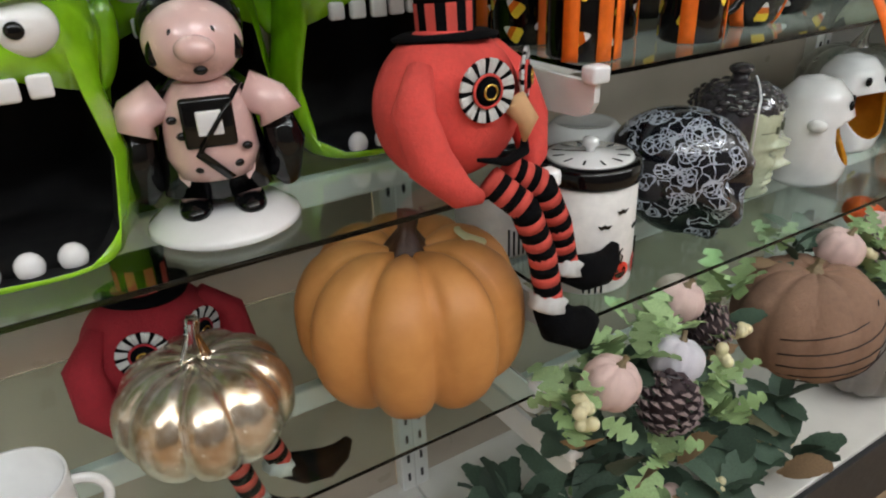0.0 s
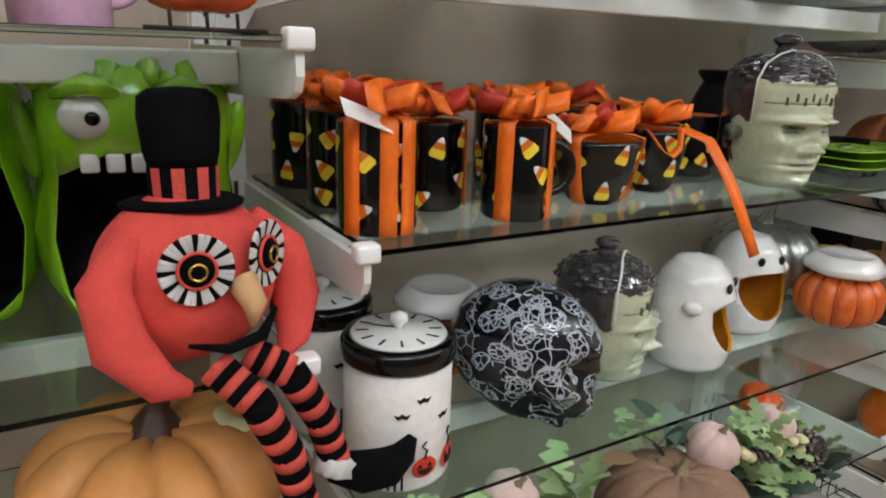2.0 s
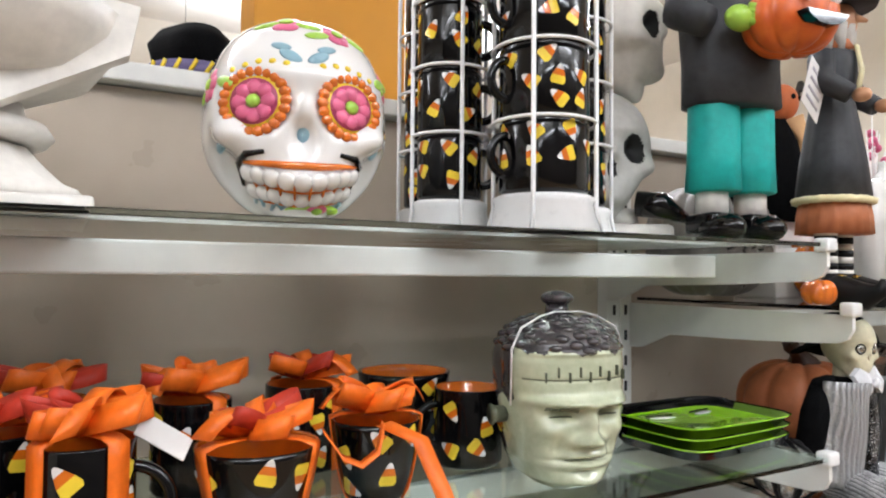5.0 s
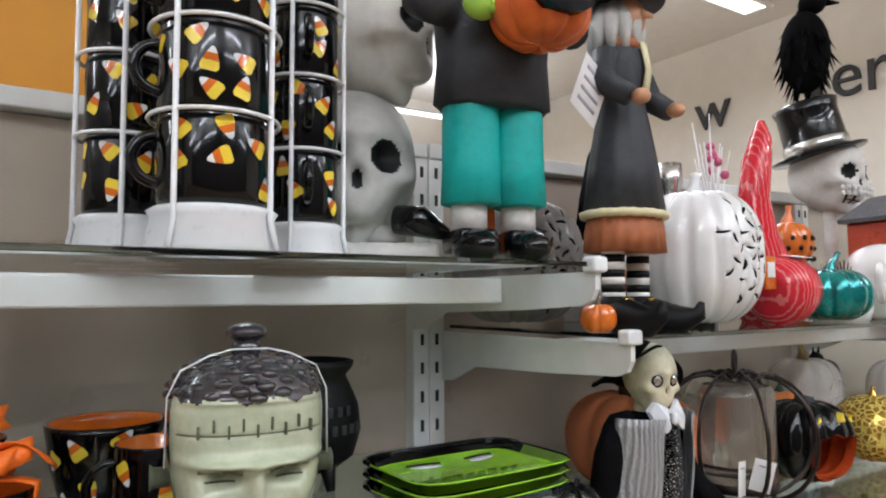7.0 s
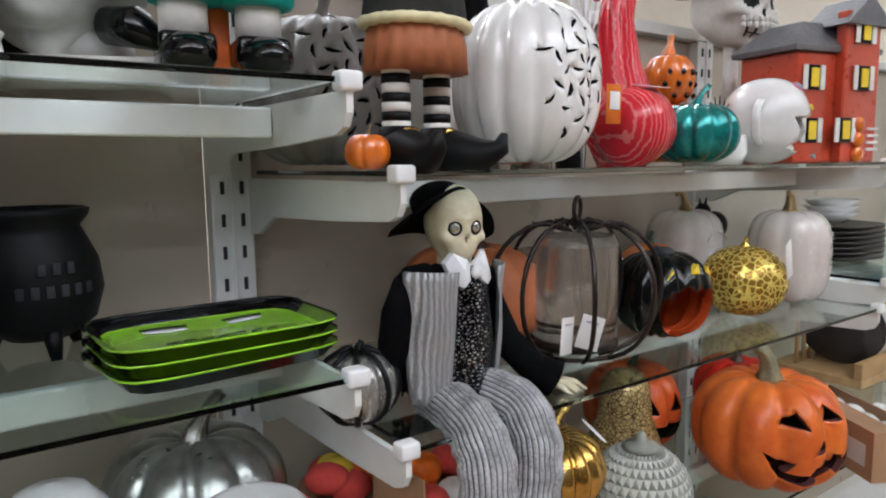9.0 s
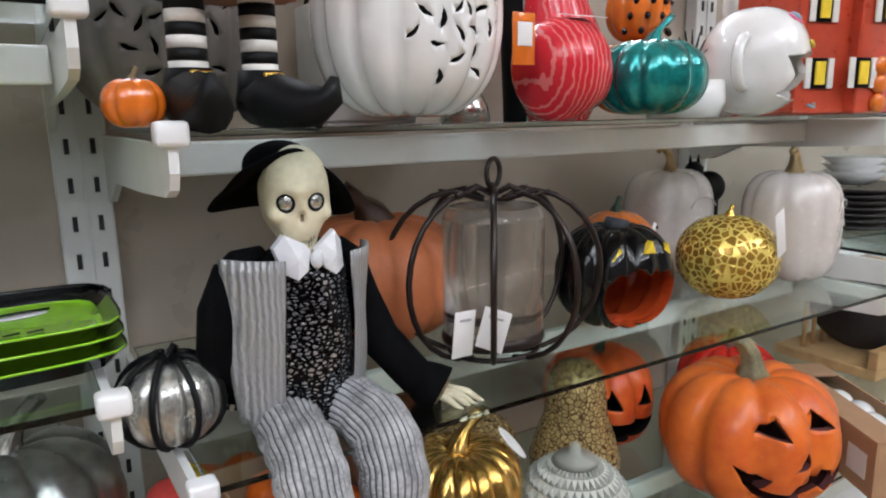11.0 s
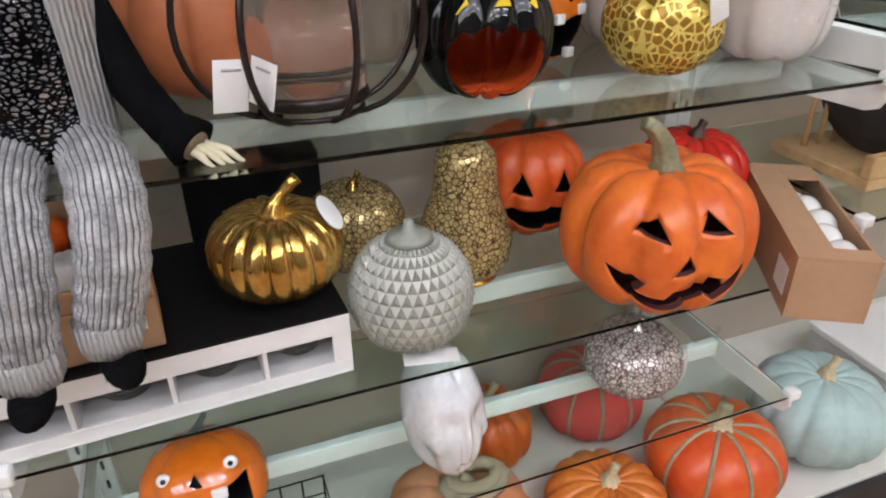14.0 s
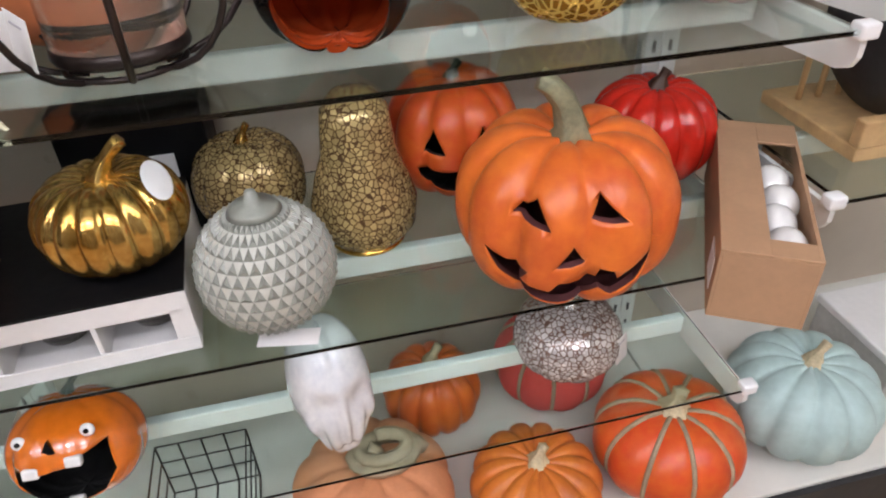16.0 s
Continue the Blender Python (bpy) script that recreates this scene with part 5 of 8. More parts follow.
def ghost_jar(m):
    ob = thing("ghost_holder", "glossy white ghost holder with an open orange mouth", "ceramic ghost", m, "white ghosts")
    w, h = 0.128, 0.165
    prof = [(0.012, 0), (0.36, 0.0), (0.44, 0.05), (0.49, 0.22), (0.485, 0.45), (0.45, 0.66), (0.37, 0.84), (0.23, 0.96), (0.012, 1.0)]
    fine = []
    for k in range(len(prof) - 1):
        for j in range(4):
            t = j / 4
            fine.append((prof[k][0] * (1 - t) + prof[k + 1][0] * t, prof[k][1] * (1 - t) + prof[k + 1][1] * t))
    fine.append(prof[-1])
    outer = lathe([(r * w, z * h) for r, z in fine], 48)
    inner = ([(p[0] * 0.93, p[1] * 0.93, p[2] * 0.95 + h * 0.025) for p in outer[0]], outer[1])
    body = new("body", shell(outer, inner).mesh("body", [WHITE_GLAZE, AMBER_IN]))
    mouth = arc_poly(0, 0.56 * h, 0.37 * w, 0.10 * h, 10, 170, 8) + arc_poly(0, 0.52 * h, 0.38 * w, 0.34 * h, 190, 350, 14)
    carve(body, [prism(mouth, -0.2, -0.012)], 1)
    body.parent = ob
    for sx in (-1, 1):
        part("eye", Make().add(ball(0.0065, 0.004, 0.0075, 12, 8), 0, T((sx * 0.02, -0.0495, 0.765 * h))), [BLACK_GLAZE], ob, "black painted eye")
        part("arm", Make().add(ball(0.012, 0.014, 0.010, 14, 10), 0, T((sx * 0.062, -0.012, 0.62 * h)) @ rot(0, 0, 0)), [WHITE_GLAZE], ob)
    return ob


g1 = ghost_jar(T((1.183, 0.672, Z2L)) @ rot(0, 0, 28) @ Matrix.Scale(1.18, 4))
copy_thing(g1, T((1.410, 0.738, Z2L)) @ rot(0, 0, -10))
pumpkin(1.585, 0.83, Z2L, 0.24, 0.185, "pewter metallic pumpkin with a curled stem", PEWTER, SILVER, 10, 0.12, 0.06, 0.013, 0.7)


# ---- garland and pumpkins under the second bay ----
def leaf_mesh(kind):
    """Lobed or pointed leaf, bent along its rib."""
    mk = Make()
    n = 13
    verts, faces = [], []
    for k in range(n):
        t = k / (n - 1)
        if kind == "lobed":
            hw = 0.33 * math.sin(math.pi * min(1, t * 0.9 + 0.08)) ** 0.7 * (1.0 if k % 3 else 0.30) + 0.02
        else:
            hw = 0.24 * math.sin(math.pi * t) ** 0.8 + 0.01
        z = 0.18 * math.sin(2.2 * t)
        verts += [(-hw, t + (0.06 if k % 2 else 0), z + 0.05 * hw), (0, t, z - 0.03), (hw, t + (0.06 if k % 2 else 0), z + 0.05 * hw)]
    for k in range(n - 1):
        faces += [(3 * k, 3 * k + 1, 3 * k + 4, 3 * k + 3), (3 * k + 1, 3 * k + 2, 3 * k + 5, 3 * k + 4)]
    return mk.add((verts, faces))


def share(name, mk, mats):
    return mk.mesh(name, mats)


LEAVES = [share("leaf", leaf_mesh("lobed"), [LEAF]), share("leaf", leaf_mesh("lobed"), [LEAF]), share("leaf", leaf_mesh("oval"), [LEAF_DARK]), share("leaf", leaf_mesh("oval"), [LEAF_BROWN])]


def pinecone_mesh():
    mk = Make().add(ball(0.016, 0.016, 0.034, 12, 8), 0, T((0, 0, 0.036)))
    for k in range(80):
        t = k / 80
        a = k * 2.399
        r = 0.026 * math.sin(math.pi * (0.12 + 0.8 * t)) ** 0.8
        mm = T((r * math.cos(a), r * math.sin(a), 0.006 + 0.066 * t)) @ rot(0, 0, math.degrees(a)) @ rot(0, -35 + 50 * t, 0)
        mk.add(([(0, -0.006, 0), (0.007, -0.007, 0.001), (0.011, 0, 0.002), (0.007, 0.007, 0.001), (0, 0.006, 0), (0.006, 0, 0.0045)], [(0, 1, 5), (1, 2, 5), (2, 3, 5), (3, 4, 5), (4, 0, 5), (4, 3, 2, 1, 0)], [0, 1, 1, 0, 0, 0]), 0, mm, False)
    return mk


CONE_MESH = share("pinecone", pinecone_mesh(), [CONE, CONE_TIP])
BERRY_MESH = share("berry", Make().add(ball(0.009, u=12, v=8)), [BERRY])


def put(name, me, parent, m, label=""):
    ob = new(name, me)
    ob.parent = parent
    ob.matrix_basis = m
    if label:
        ob["label"] = label
    return ob


def garland(label, centre, sprays, pumps, cones, berries, singles, seed):
    """Sprays of lobed leaves round felt pumpkins; single flat leaves lie between them."""
    r = random.Random(seed)
    ob = thing("autumn_garland", label, "garland", T(centre), "autumn garlands")
    for sx, sy, sz, n, kind, size in sprays:
        way = r.uniform(0, 360)
        for k in range(n):
            s = size * r.uniform(0.75, 1.15)
            p = Vector((sx + r.gauss(0, 0.010), sy + r.gauss(0, 0.010), sz + r.gauss(0, 0.010)))
            put("leaf", LEAVES[kind], ob, T(p) @ rot(0, 0, way + 360 * k / n + r.uniform(-20, 20)) @ rot(r.uniform(-15, 50), r.uniform(-25, 25), 0) @ Matrix.Scale(s, 4))
    for sx, sy, sz, kind, s, rx, rz in singles:
        put("leaf", LEAVES[kind], ob, T((sx, sy, sz)) @ rot(0, 0, rz) @ rot(rx, 0, 0) @ Matrix.Diagonal((s * 1.5, s, s, 1)))
    for (px, py, pz, w, h, mt, rz) in pumps:
        pm = part("small_pumpkin", Make().add(lobed(w, h, 8, 0.10, 16, 6)), [mt], ob, "small felt pumpkin", T((px, py, pz)) @ rot(18, 10, rz) @ T((0, 0, -h / 2)))
        part("stem", Make().add(stem_bent(0.020, 0.006, 0.3)), [STEM], pm, "", T((0, 0, h * 0.86)))
    for (px, py, pz, s, rx, rz) in cones:
        put("pinecone", CONE_MESH, ob, T((px, py, pz)) @ rot(0, 0, rz) @ rot(rx, 10, 0) @ T((0, 0, -0.036 * s)) @ Matrix.Scale(s, 4), "brown pinecone")
    for (px, py, pz) in berries:
        for k in range(4):
            put("berry", BERRY_MESH, ob, T((px + r.uniform(-0.014, 0.014), py + r.uniform(-0.01, 0.01), pz + r.uniform(-0.014, 0.014))))
    return ob


ga = (0.66, 0.535, Z2B)
gb = (1.06, 0.525, Z2B)


def at(c, *rows):
    """World places as places from the garland's own centre."""
    return [(x - c[0], y - c[1], z - c[2], *rest) for x, y, z, *rest in rows]


garland("green leaf garland with felt pumpkins and pinecones on a glass shelf", ga,
        at(ga, (0.632, 0.54, 0.815, 6, 0, 0.066), (0.579, 0.51, 0.80, 7, 1, 0.066), (0.45, 0.475, 0.81, 7, 0, 0.055), (0.455, 0.462, 0.775, 6, 1, 0.05), (0.815, 0.535, 0.795, 7, 0, 0.066), (0.736, 0.475, 0.712, 6, 1, 0.062),
           (0.731, 0.455, 0.665, 6, 0, 0.062), (0.612, 0.445, 0.652, 6, 0, 0.05), (0.56, 0.53, 0.74, 7, 2, 0.07), (0.68, 0.54, 0.73, 8, 2, 0.075), (0.78, 0.55, 0.70, 8, 2, 0.075), (0.62, 0.52, 0.68, 8, 2, 0.075),
           (0.50, 0.53, 0.69, 7, 2, 0.07), (0.72, 0.56, 0.67, 8, 2, 0.075), (0.68, 0.51, 0.80, 5, 0, 0.05), (0.53, 0.52, 0.77, 6, 0, 0.055), (0.85, 0.56, 0.70, 7, 2, 0.07), (0.79, 0.51, 0.745, 4, 1, 0.05)),
        at(ga, (0.515, 0.475, 0.805, 0.076, 0.068, PINK_PUMP, 20), (0.656, 0.490, 0.776, 0.078, 0.066, WHITE_PUMP, 60), (0.735, 0.56, 0.812, 0.078, 0.062, PINK_PUMP, 0)),
        at(ga, (0.600, 0.452, 0.742, 1.30, 12, 20), (0.762, 0.525, 0.768, 1.1, 55, 40)), at(ga, (0.738, 0.475, 0.755), (0.44, 0.45, 0.815), (0.815, 0.50, 0.757), (0.45, 0.45, 0.79)),
        at(ga, (0.46, 0.452, 0.755, 3, 0.075, -60, -30), (0.62, 0.455, 0.63, 3, 0.075, -70, 20), (0.73, 0.455, 0.625, 3, 0.08, -60, 40), (0.53, 0.47, 0.73, 2, 0.08, -50, -10), (0.80, 0.50, 0.66, 2, 0.085, -50, 30),
           (0.83, 0.51, 0.72, 3, 0.07, -30, 60), (0.56, 0.46, 0.67, 2, 0.08, -70, -20), (0.67, 0.46, 0.68, 2, 0.08, -70, 10)), 3)
garland("green leaf garland with blush pumpkin and pinecones over a shelf edge", gb,
        at(gb, (1.205, 0.515, 0.785, 7, 0, 0.06), (1.15, 0.52, 0.80, 7, 1, 0.055), (1.25, 0.53, 0.765, 7, 0, 0.055), (1.02, 0.56, 0.815, 6, 2, 0.06), (1.07, 0.57, 0.80, 7, 2, 0.06), (1.28, 0.54, 0.745, 7, 2, 0.06),
           (1.20, 0.55, 0.745, 7, 2, 0.06), (0.98, 0.58, 0.82, 5, 0, 0.05), (1.31, 0.53, 0.74, 6, 0, 0.055), (1.16, 0.54, 0.76, 6, 2, 0.06), (1.36, 0.55, 0.72, 6, 2, 0.055),
           (1.17, 0.505, 0.745, 6, 0, 0.06), (1.24, 0.505, 0.725, 7, 1, 0.062), (1.32, 0.505, 0.715, 7, 0, 0.06), (1.19, 0.505, 0.695, 6, 2, 0.07), (1.28, 0.51, 0.685, 7, 2, 0.07), (1.38, 0.52, 0.69, 6, 2, 0.07)),
        at(gb, (1.082, 0.52, 0.812, 0.080, 0.07, PINK_PUMP, 10), (1.27, 0.545, 0.79, 0.075, 0.06, PINK_PUMP, 40), (1.36, 0.625, 0.765, 0.085, 0.06, RED_PUMP, 0)),
        at(gb, (1.19, 0.53, 0.765, 1.1, 40, 30), (1.30, 0.505, 0.755, 1.0, 60, 0)), at(gb, (1.13, 0.50, 0.80), (1.22, 0.50, 0.79), (1.27, 0.50, 0.77)),
        at(gb, (1.10, 0.53, 0.775, 2, 0.06, -30, 20), (1.17, 0.52, 0.765, 3, 0.055, -40, -30), (0.96, 0.55, 0.81, 3, 0.055, -20, 50)), 8)
burl = pumpkin(1.005, 0.510, Z2B - 0.035, 0.24, 0.20, "brown burlap pumpkin tied with thin wire", BURLAP, STEM, 10, 0.06, 0.022, 0.010, dip=0.12)
for k in range(5):
    e0 = -38 + 15 * k
    pts = [(0.124 * math.cos(radians(e0 + 4 * j - 12)) * math.sin(radians(-75 + 13 * j)), -0.124 * math.cos(radians(e0 + 4 * j - 12)) * math.cos(radians(-75 + 13 * j)), 0.098 + 0.101 * math.sin(radians(e0 + 4 * j - 12))) for j in range(9)]
    part("wire_tie", Make().add(tube(pts, 0.0011, 6)), [WIRE], burl, "thin dark wire")


# ---- top shelf of the second bay ----
def skull_spot(s, a, e, lift=0.0):
    """Place on the skull's skin at an azimuth and height angle, its z axis pointing outward."""
    ce, se = math.cos(radians(e)), math.sin(radians(e))
    d = (math.sin(radians(a)) * ce, -math.cos(radians(a)) * ce, se)
    r = sum(abs(c) ** 2.15 for c in d) ** (-1 / 2.15)
    for fa, fe, wa, we, g in SKULL_FEATS:
        r *= 1 + g * math.exp(-(((a - fa + 180) % 360 - 180) / wa) ** 2 - ((e - fe) / we) ** 2)
    half = (0.066 * s, 0.085 * s, 0.082 * s)
    p = Vector(tuple(c * r * h for c, h in zip(d, half)))
    p.z = max(p.z, -0.082)
    n = Vector(tuple(c / h for c, h in zip(d, half))).normalized()
    return T(p + n * lift) @ n.to_track_quat("Z", "Y").to_matrix().to_4x4()


def sugar_skull(m):
    """White glazed skull, painted: flower eyes in orange rings, blue nose, two rows of teeth, scrolls and blossoms."""
    mk, s = Make(), 1.12
    base = T((0, 0, 0.09))
    skull(mk, base, s, (0, 0, 0), 120, -0.0895)

    def dab(a, e, rx, ry, slot, turn=0.0, lift=0.0):
        mk.add(ball(rx, ry, 0.0016, 14, 6), slot, base @ skull_spot(s, a, e, lift) @ rot(0, 0, turn))

    def stroke(pts, slot, thick=0.0016):
        mk.add(tube([(base @ skull_spot(s, a, e)).translation for a, e in pts], [thick * (0.5 + math.sin(math.pi * (k + 0.5) / len(pts))) for k in range(len(pts))], 6), slot)

    def blossom(a, e, size):
        for k in range(6):
            t = 2 * math.pi * k / 6
            dab(a + size * 420 * math.cos(t), e + size * 420 * math.sin(t), size * 0.52, size * 0.52, 4)
        dab(a, e, size * 0.42, size * 0.42, 5, 0, 0.002)

    for sx in (-1, 1):
        c = base @ skull_spot(s, sx * 26, 1, 0.0155)
        for k in range(22):
            t = 2 * math.pi * k / 22
            mk.add(ball(0.0048, 0.0048, 0.003, 8, 6), 1, c @ T((0.0245 * math.cos(t), 0.0245 * math.sin(t), 0)))
        mk.add(lathe([(0.001, -0.008), (0.0235, -0.006), (0.0225, 0.001), (0.001, -0.001)], 28), 2, c)
        mk.add(lathe([(0.001, -0.004), (0.0195, -0.003), (0.0185, 0.0018), (0.001, 0.0005)], 28), 7, c)
        for k in range(8):
            t = 2 * math.pi * k / 8
            mk.add(ball(0.0064, 0.0064, 0.0026, 10, 6), 4, c @ T((0.0115 * math.cos(t), 0.0115 * math.sin(t), 0.001)))
        mk.add(ball(0.0058, 0.0058, 0.003, 10, 6), 5, c @ T((0, 0, 0.002)))
        stroke([(sx * 22, -24), (sx * 34, -25), (sx * 44, -30), (sx * 52, -38), (sx * 56, -46)], 3, 0.0024)
        dab(sx * 8, 24, 0.010, 0.005, 6, sx * 40)
        dab(sx * 14, 30, 0.008, 0.004, 6, sx * 20)
        dab(sx * 58, -20, 0.009, 0.005, 6, 30)
        dab(sx * 66, 20, 0.010, 0.005, 5, sx * 40)
        for k in range(5):
            dab(sx * (10 + 8 * k), 19 + 2 * math.sin(k), 0.0026, 0.0026, 2)
    dab(-3, -16, 0.0055, 0.012, 6, 8)
    dab(3, -16, 0.0055, 0.012, 6, -8)
    for k in range(9):
        a = -36 + 9 * k
        for e, hh in ((-35.5, 0.0085), (-45.5, 0.0080)):
            mk.add(ball(0.0066, hh, 0.0045, 10, 8), 0, base @ skull_spot(s, a, e, 0.001))
        dab(a + 4.5, -40.5, 0.0011, 0.008, 1, 0, 0.001)
    stroke([(a, -29.5) for a in range(-42, 43, 6)], 1, 0.0024)
    stroke([(a, -51) for a in range(-42, 43, 6)], 1, 0.0024)
    stroke([(a, -40.5) for a in range(-40, 41, 5)], 1, 0.0010)
    for a, e, size in ((14, -54, 0.010), (-64, 14, 0.013), (26, 44, 0.012), (-14, 52, 0.014), (70, 22, 0.012)):
        blossom(a, e, size)
        dab(a - 16, e - 3, 0.011, 0.005, 5, 20)
        dab(a + 17, e - 2, 0.011, 0.005, 5, -20)
    for a, e in ((-26, -56), (-44, -54), (30, -56)):
        stroke([(a, e), (a + 6, e + 5), (a + 12, e + 3), (a + 10, e - 1)], 6, 0.0020)
    return single("sugar_skull", mk, [WHITE_GLAZE, ORANGE_GLAZE, YELLOW, BLACK_GLAZE, PINKPRINT, LIME, BLUEPRINT, mat("deep_pink_paint", (0.42, 0.05, 0.13), 0.3, vary=0.2)], m, "white glazed sugar skull painted with pink flower eyes", "skull")


sugar_skull(T((0.930, 0.640, Z2T + 0.001)) @ rot(0, 0, -13) @ Matrix.Diagonal((1.28, 1.14, 1.12, 1)))
urn = thing("white_pedestal", "white plaster pedestal with a round ornate foot and bowl", "pedestal", T((0.632, 0.70, Z2T)))
part("foot", Make().add(block(0.225, 0.225, 0.014, 0.004)).add(lathe([(0.005, 0.014), (0.108, 0.014), (0.104, 0.026), (0.09, 0.032), (0.072, 0.05), (0.06, 0.064), (0.005, 0.066)], 48, lambda a, r, z: r * (1 + 0.03 * math.sin(14 * a)))), [OFFWHITE], urn)
part("collar", Make().add(lathe([(0.005, 0.067), (0.075, 0.067), (0.082, 0.075), (0.075, 0.086), (0.058, 0.09), (0.055, 0.105), (0.005, 0.106)], 48)), [OFFWHITE], urn)
part("bowl", Make().add(lathe([(0.005, 0.107), (0.06, 0.107), (0.11, 0.13), (0.135, 0.165), (0.14, 0.19), (0.128, 0.19), (0.10, 0.15), (0.005, 0.13)], 48)), [OFFWHITE], urn)
part("mask", Make().add(prism([(-0.13, 0.0), (0.02, 0.012), (0.12, 0.075), (0.13, 0.13), (-0.02, 0.15), (-0.13, 0.09)], -0.012, 0.0), 0, T((0.02, -0.075, 0.075)) @ rot(-18, 0, 0), False), [OFFWHITE], urn, "white curved plaque")


def stacked_rack(x, y, z, n, w, h, seed, skip=0):
    rack = thing("mug_rack", "white wire rack holding a stack of mugs", "rack", T((x, y, z)), "mug racks")
    r = w / 2 + 0.008
    part("base", Make().add(lathe([(0.002, 0), (r * 0.98, 0), (r * 1.02, 0.006), (r * 0.94, 0.034), (r * 1.0, 0.040), (r * 0.9, 0.044), (0.002, 0.040)], 36)), [WHITE_WIRE], rack, "white plastic base")
    for k in range(4):
        a = radians(-60 + 90 * k + seed * 12)
        part("rod", Make().add(tube([(1.12 * r * math.cos(a), 1.12 * r * math.sin(a), 0.003), (r * math.cos(a), r * math.sin(a), 0.03), (r * math.cos(a), r * math.sin(a), 0.048 + n * h + 0.02)], 0.0028, 8)), [WHITE_WIRE], rack)
    for k in range(1, n + 1):
        part("hoop", Make().add(ring(r, 0.0022, 32, 6), 0, T((0, 0, 0.046 + h * k - 0.004))), [WHITE_WIRE], rack)
    rg = random.Random(seed)
    for k in range(n):
        candy_mug(T((x, y, z + 0.045 + h * k)) @ rot(0, 0, 40 * seed), w, h - 0.003, (), rg, 140 if seed == 1 else 175, "mug", "black candy corn mug stacked in a white rack", False, "stacked candy corn mugs", 0.023)


stacked_rack(1.224, 0.606, Z2T, 4, 0.108, 0.088, 1)
stacked_rack(1.352, 0.700, Z2T, 4, 0.084, 0.086, 2)
stacked_rack(1.195, 0.835, Z2T, 4, 0.082, 0.084, 3)
stacked_rack(1.160, 0.722, Z2T, 4, 0.084, 0.085, 4)


def grey_skull(m, s, mt, label):
    return single("resin_skull", skull(Make(), T((0, 0, 0.085 * s)), s, (0, 1, 0), 160), [mt, BLACK_IN], m, label, "skull")


plinth = thing("skull_plinth", "white rough plinth under grey skulls", "plinth", T((1.485, 0.780, Z2T)) @ rot(0, 0, -20))
part("base", Make().add(block(0.17, 0.13, 0.03, 0.008)), [OFFWHITE], plinth)
part("neck", Make().add(lathe([(0.04, 0.03), (0.05, 0.035), (0.045, 0.055), (0.005, 0.06)], 20)), [GREY_SKULL], plinth)
part("raven", Make().add(tube([(0.03, -0.045, 0.062), (0.06, -0.065, 0.058), (0.10, -0.075, 0.036)], [0.02, 0.022, 0.006], 14)), [BLACK_GLAZE], plinth, "small black glazed raven")
grey_skull(T((1.462, 0.800, Z2T + 0.030)) @ rot(0, 0, -20) @ Matrix.Diagonal((1.12, 1, 1, 1)), 1.30, GREY_SKULL, "grey resin skull on a white plinth")
grey_skull(T((1.485, 0.800, Z2T + 0.235)) @ rot(0, 0, 38), 1.25, OFFWHITE, "white resin skull stacked on a grey skull")


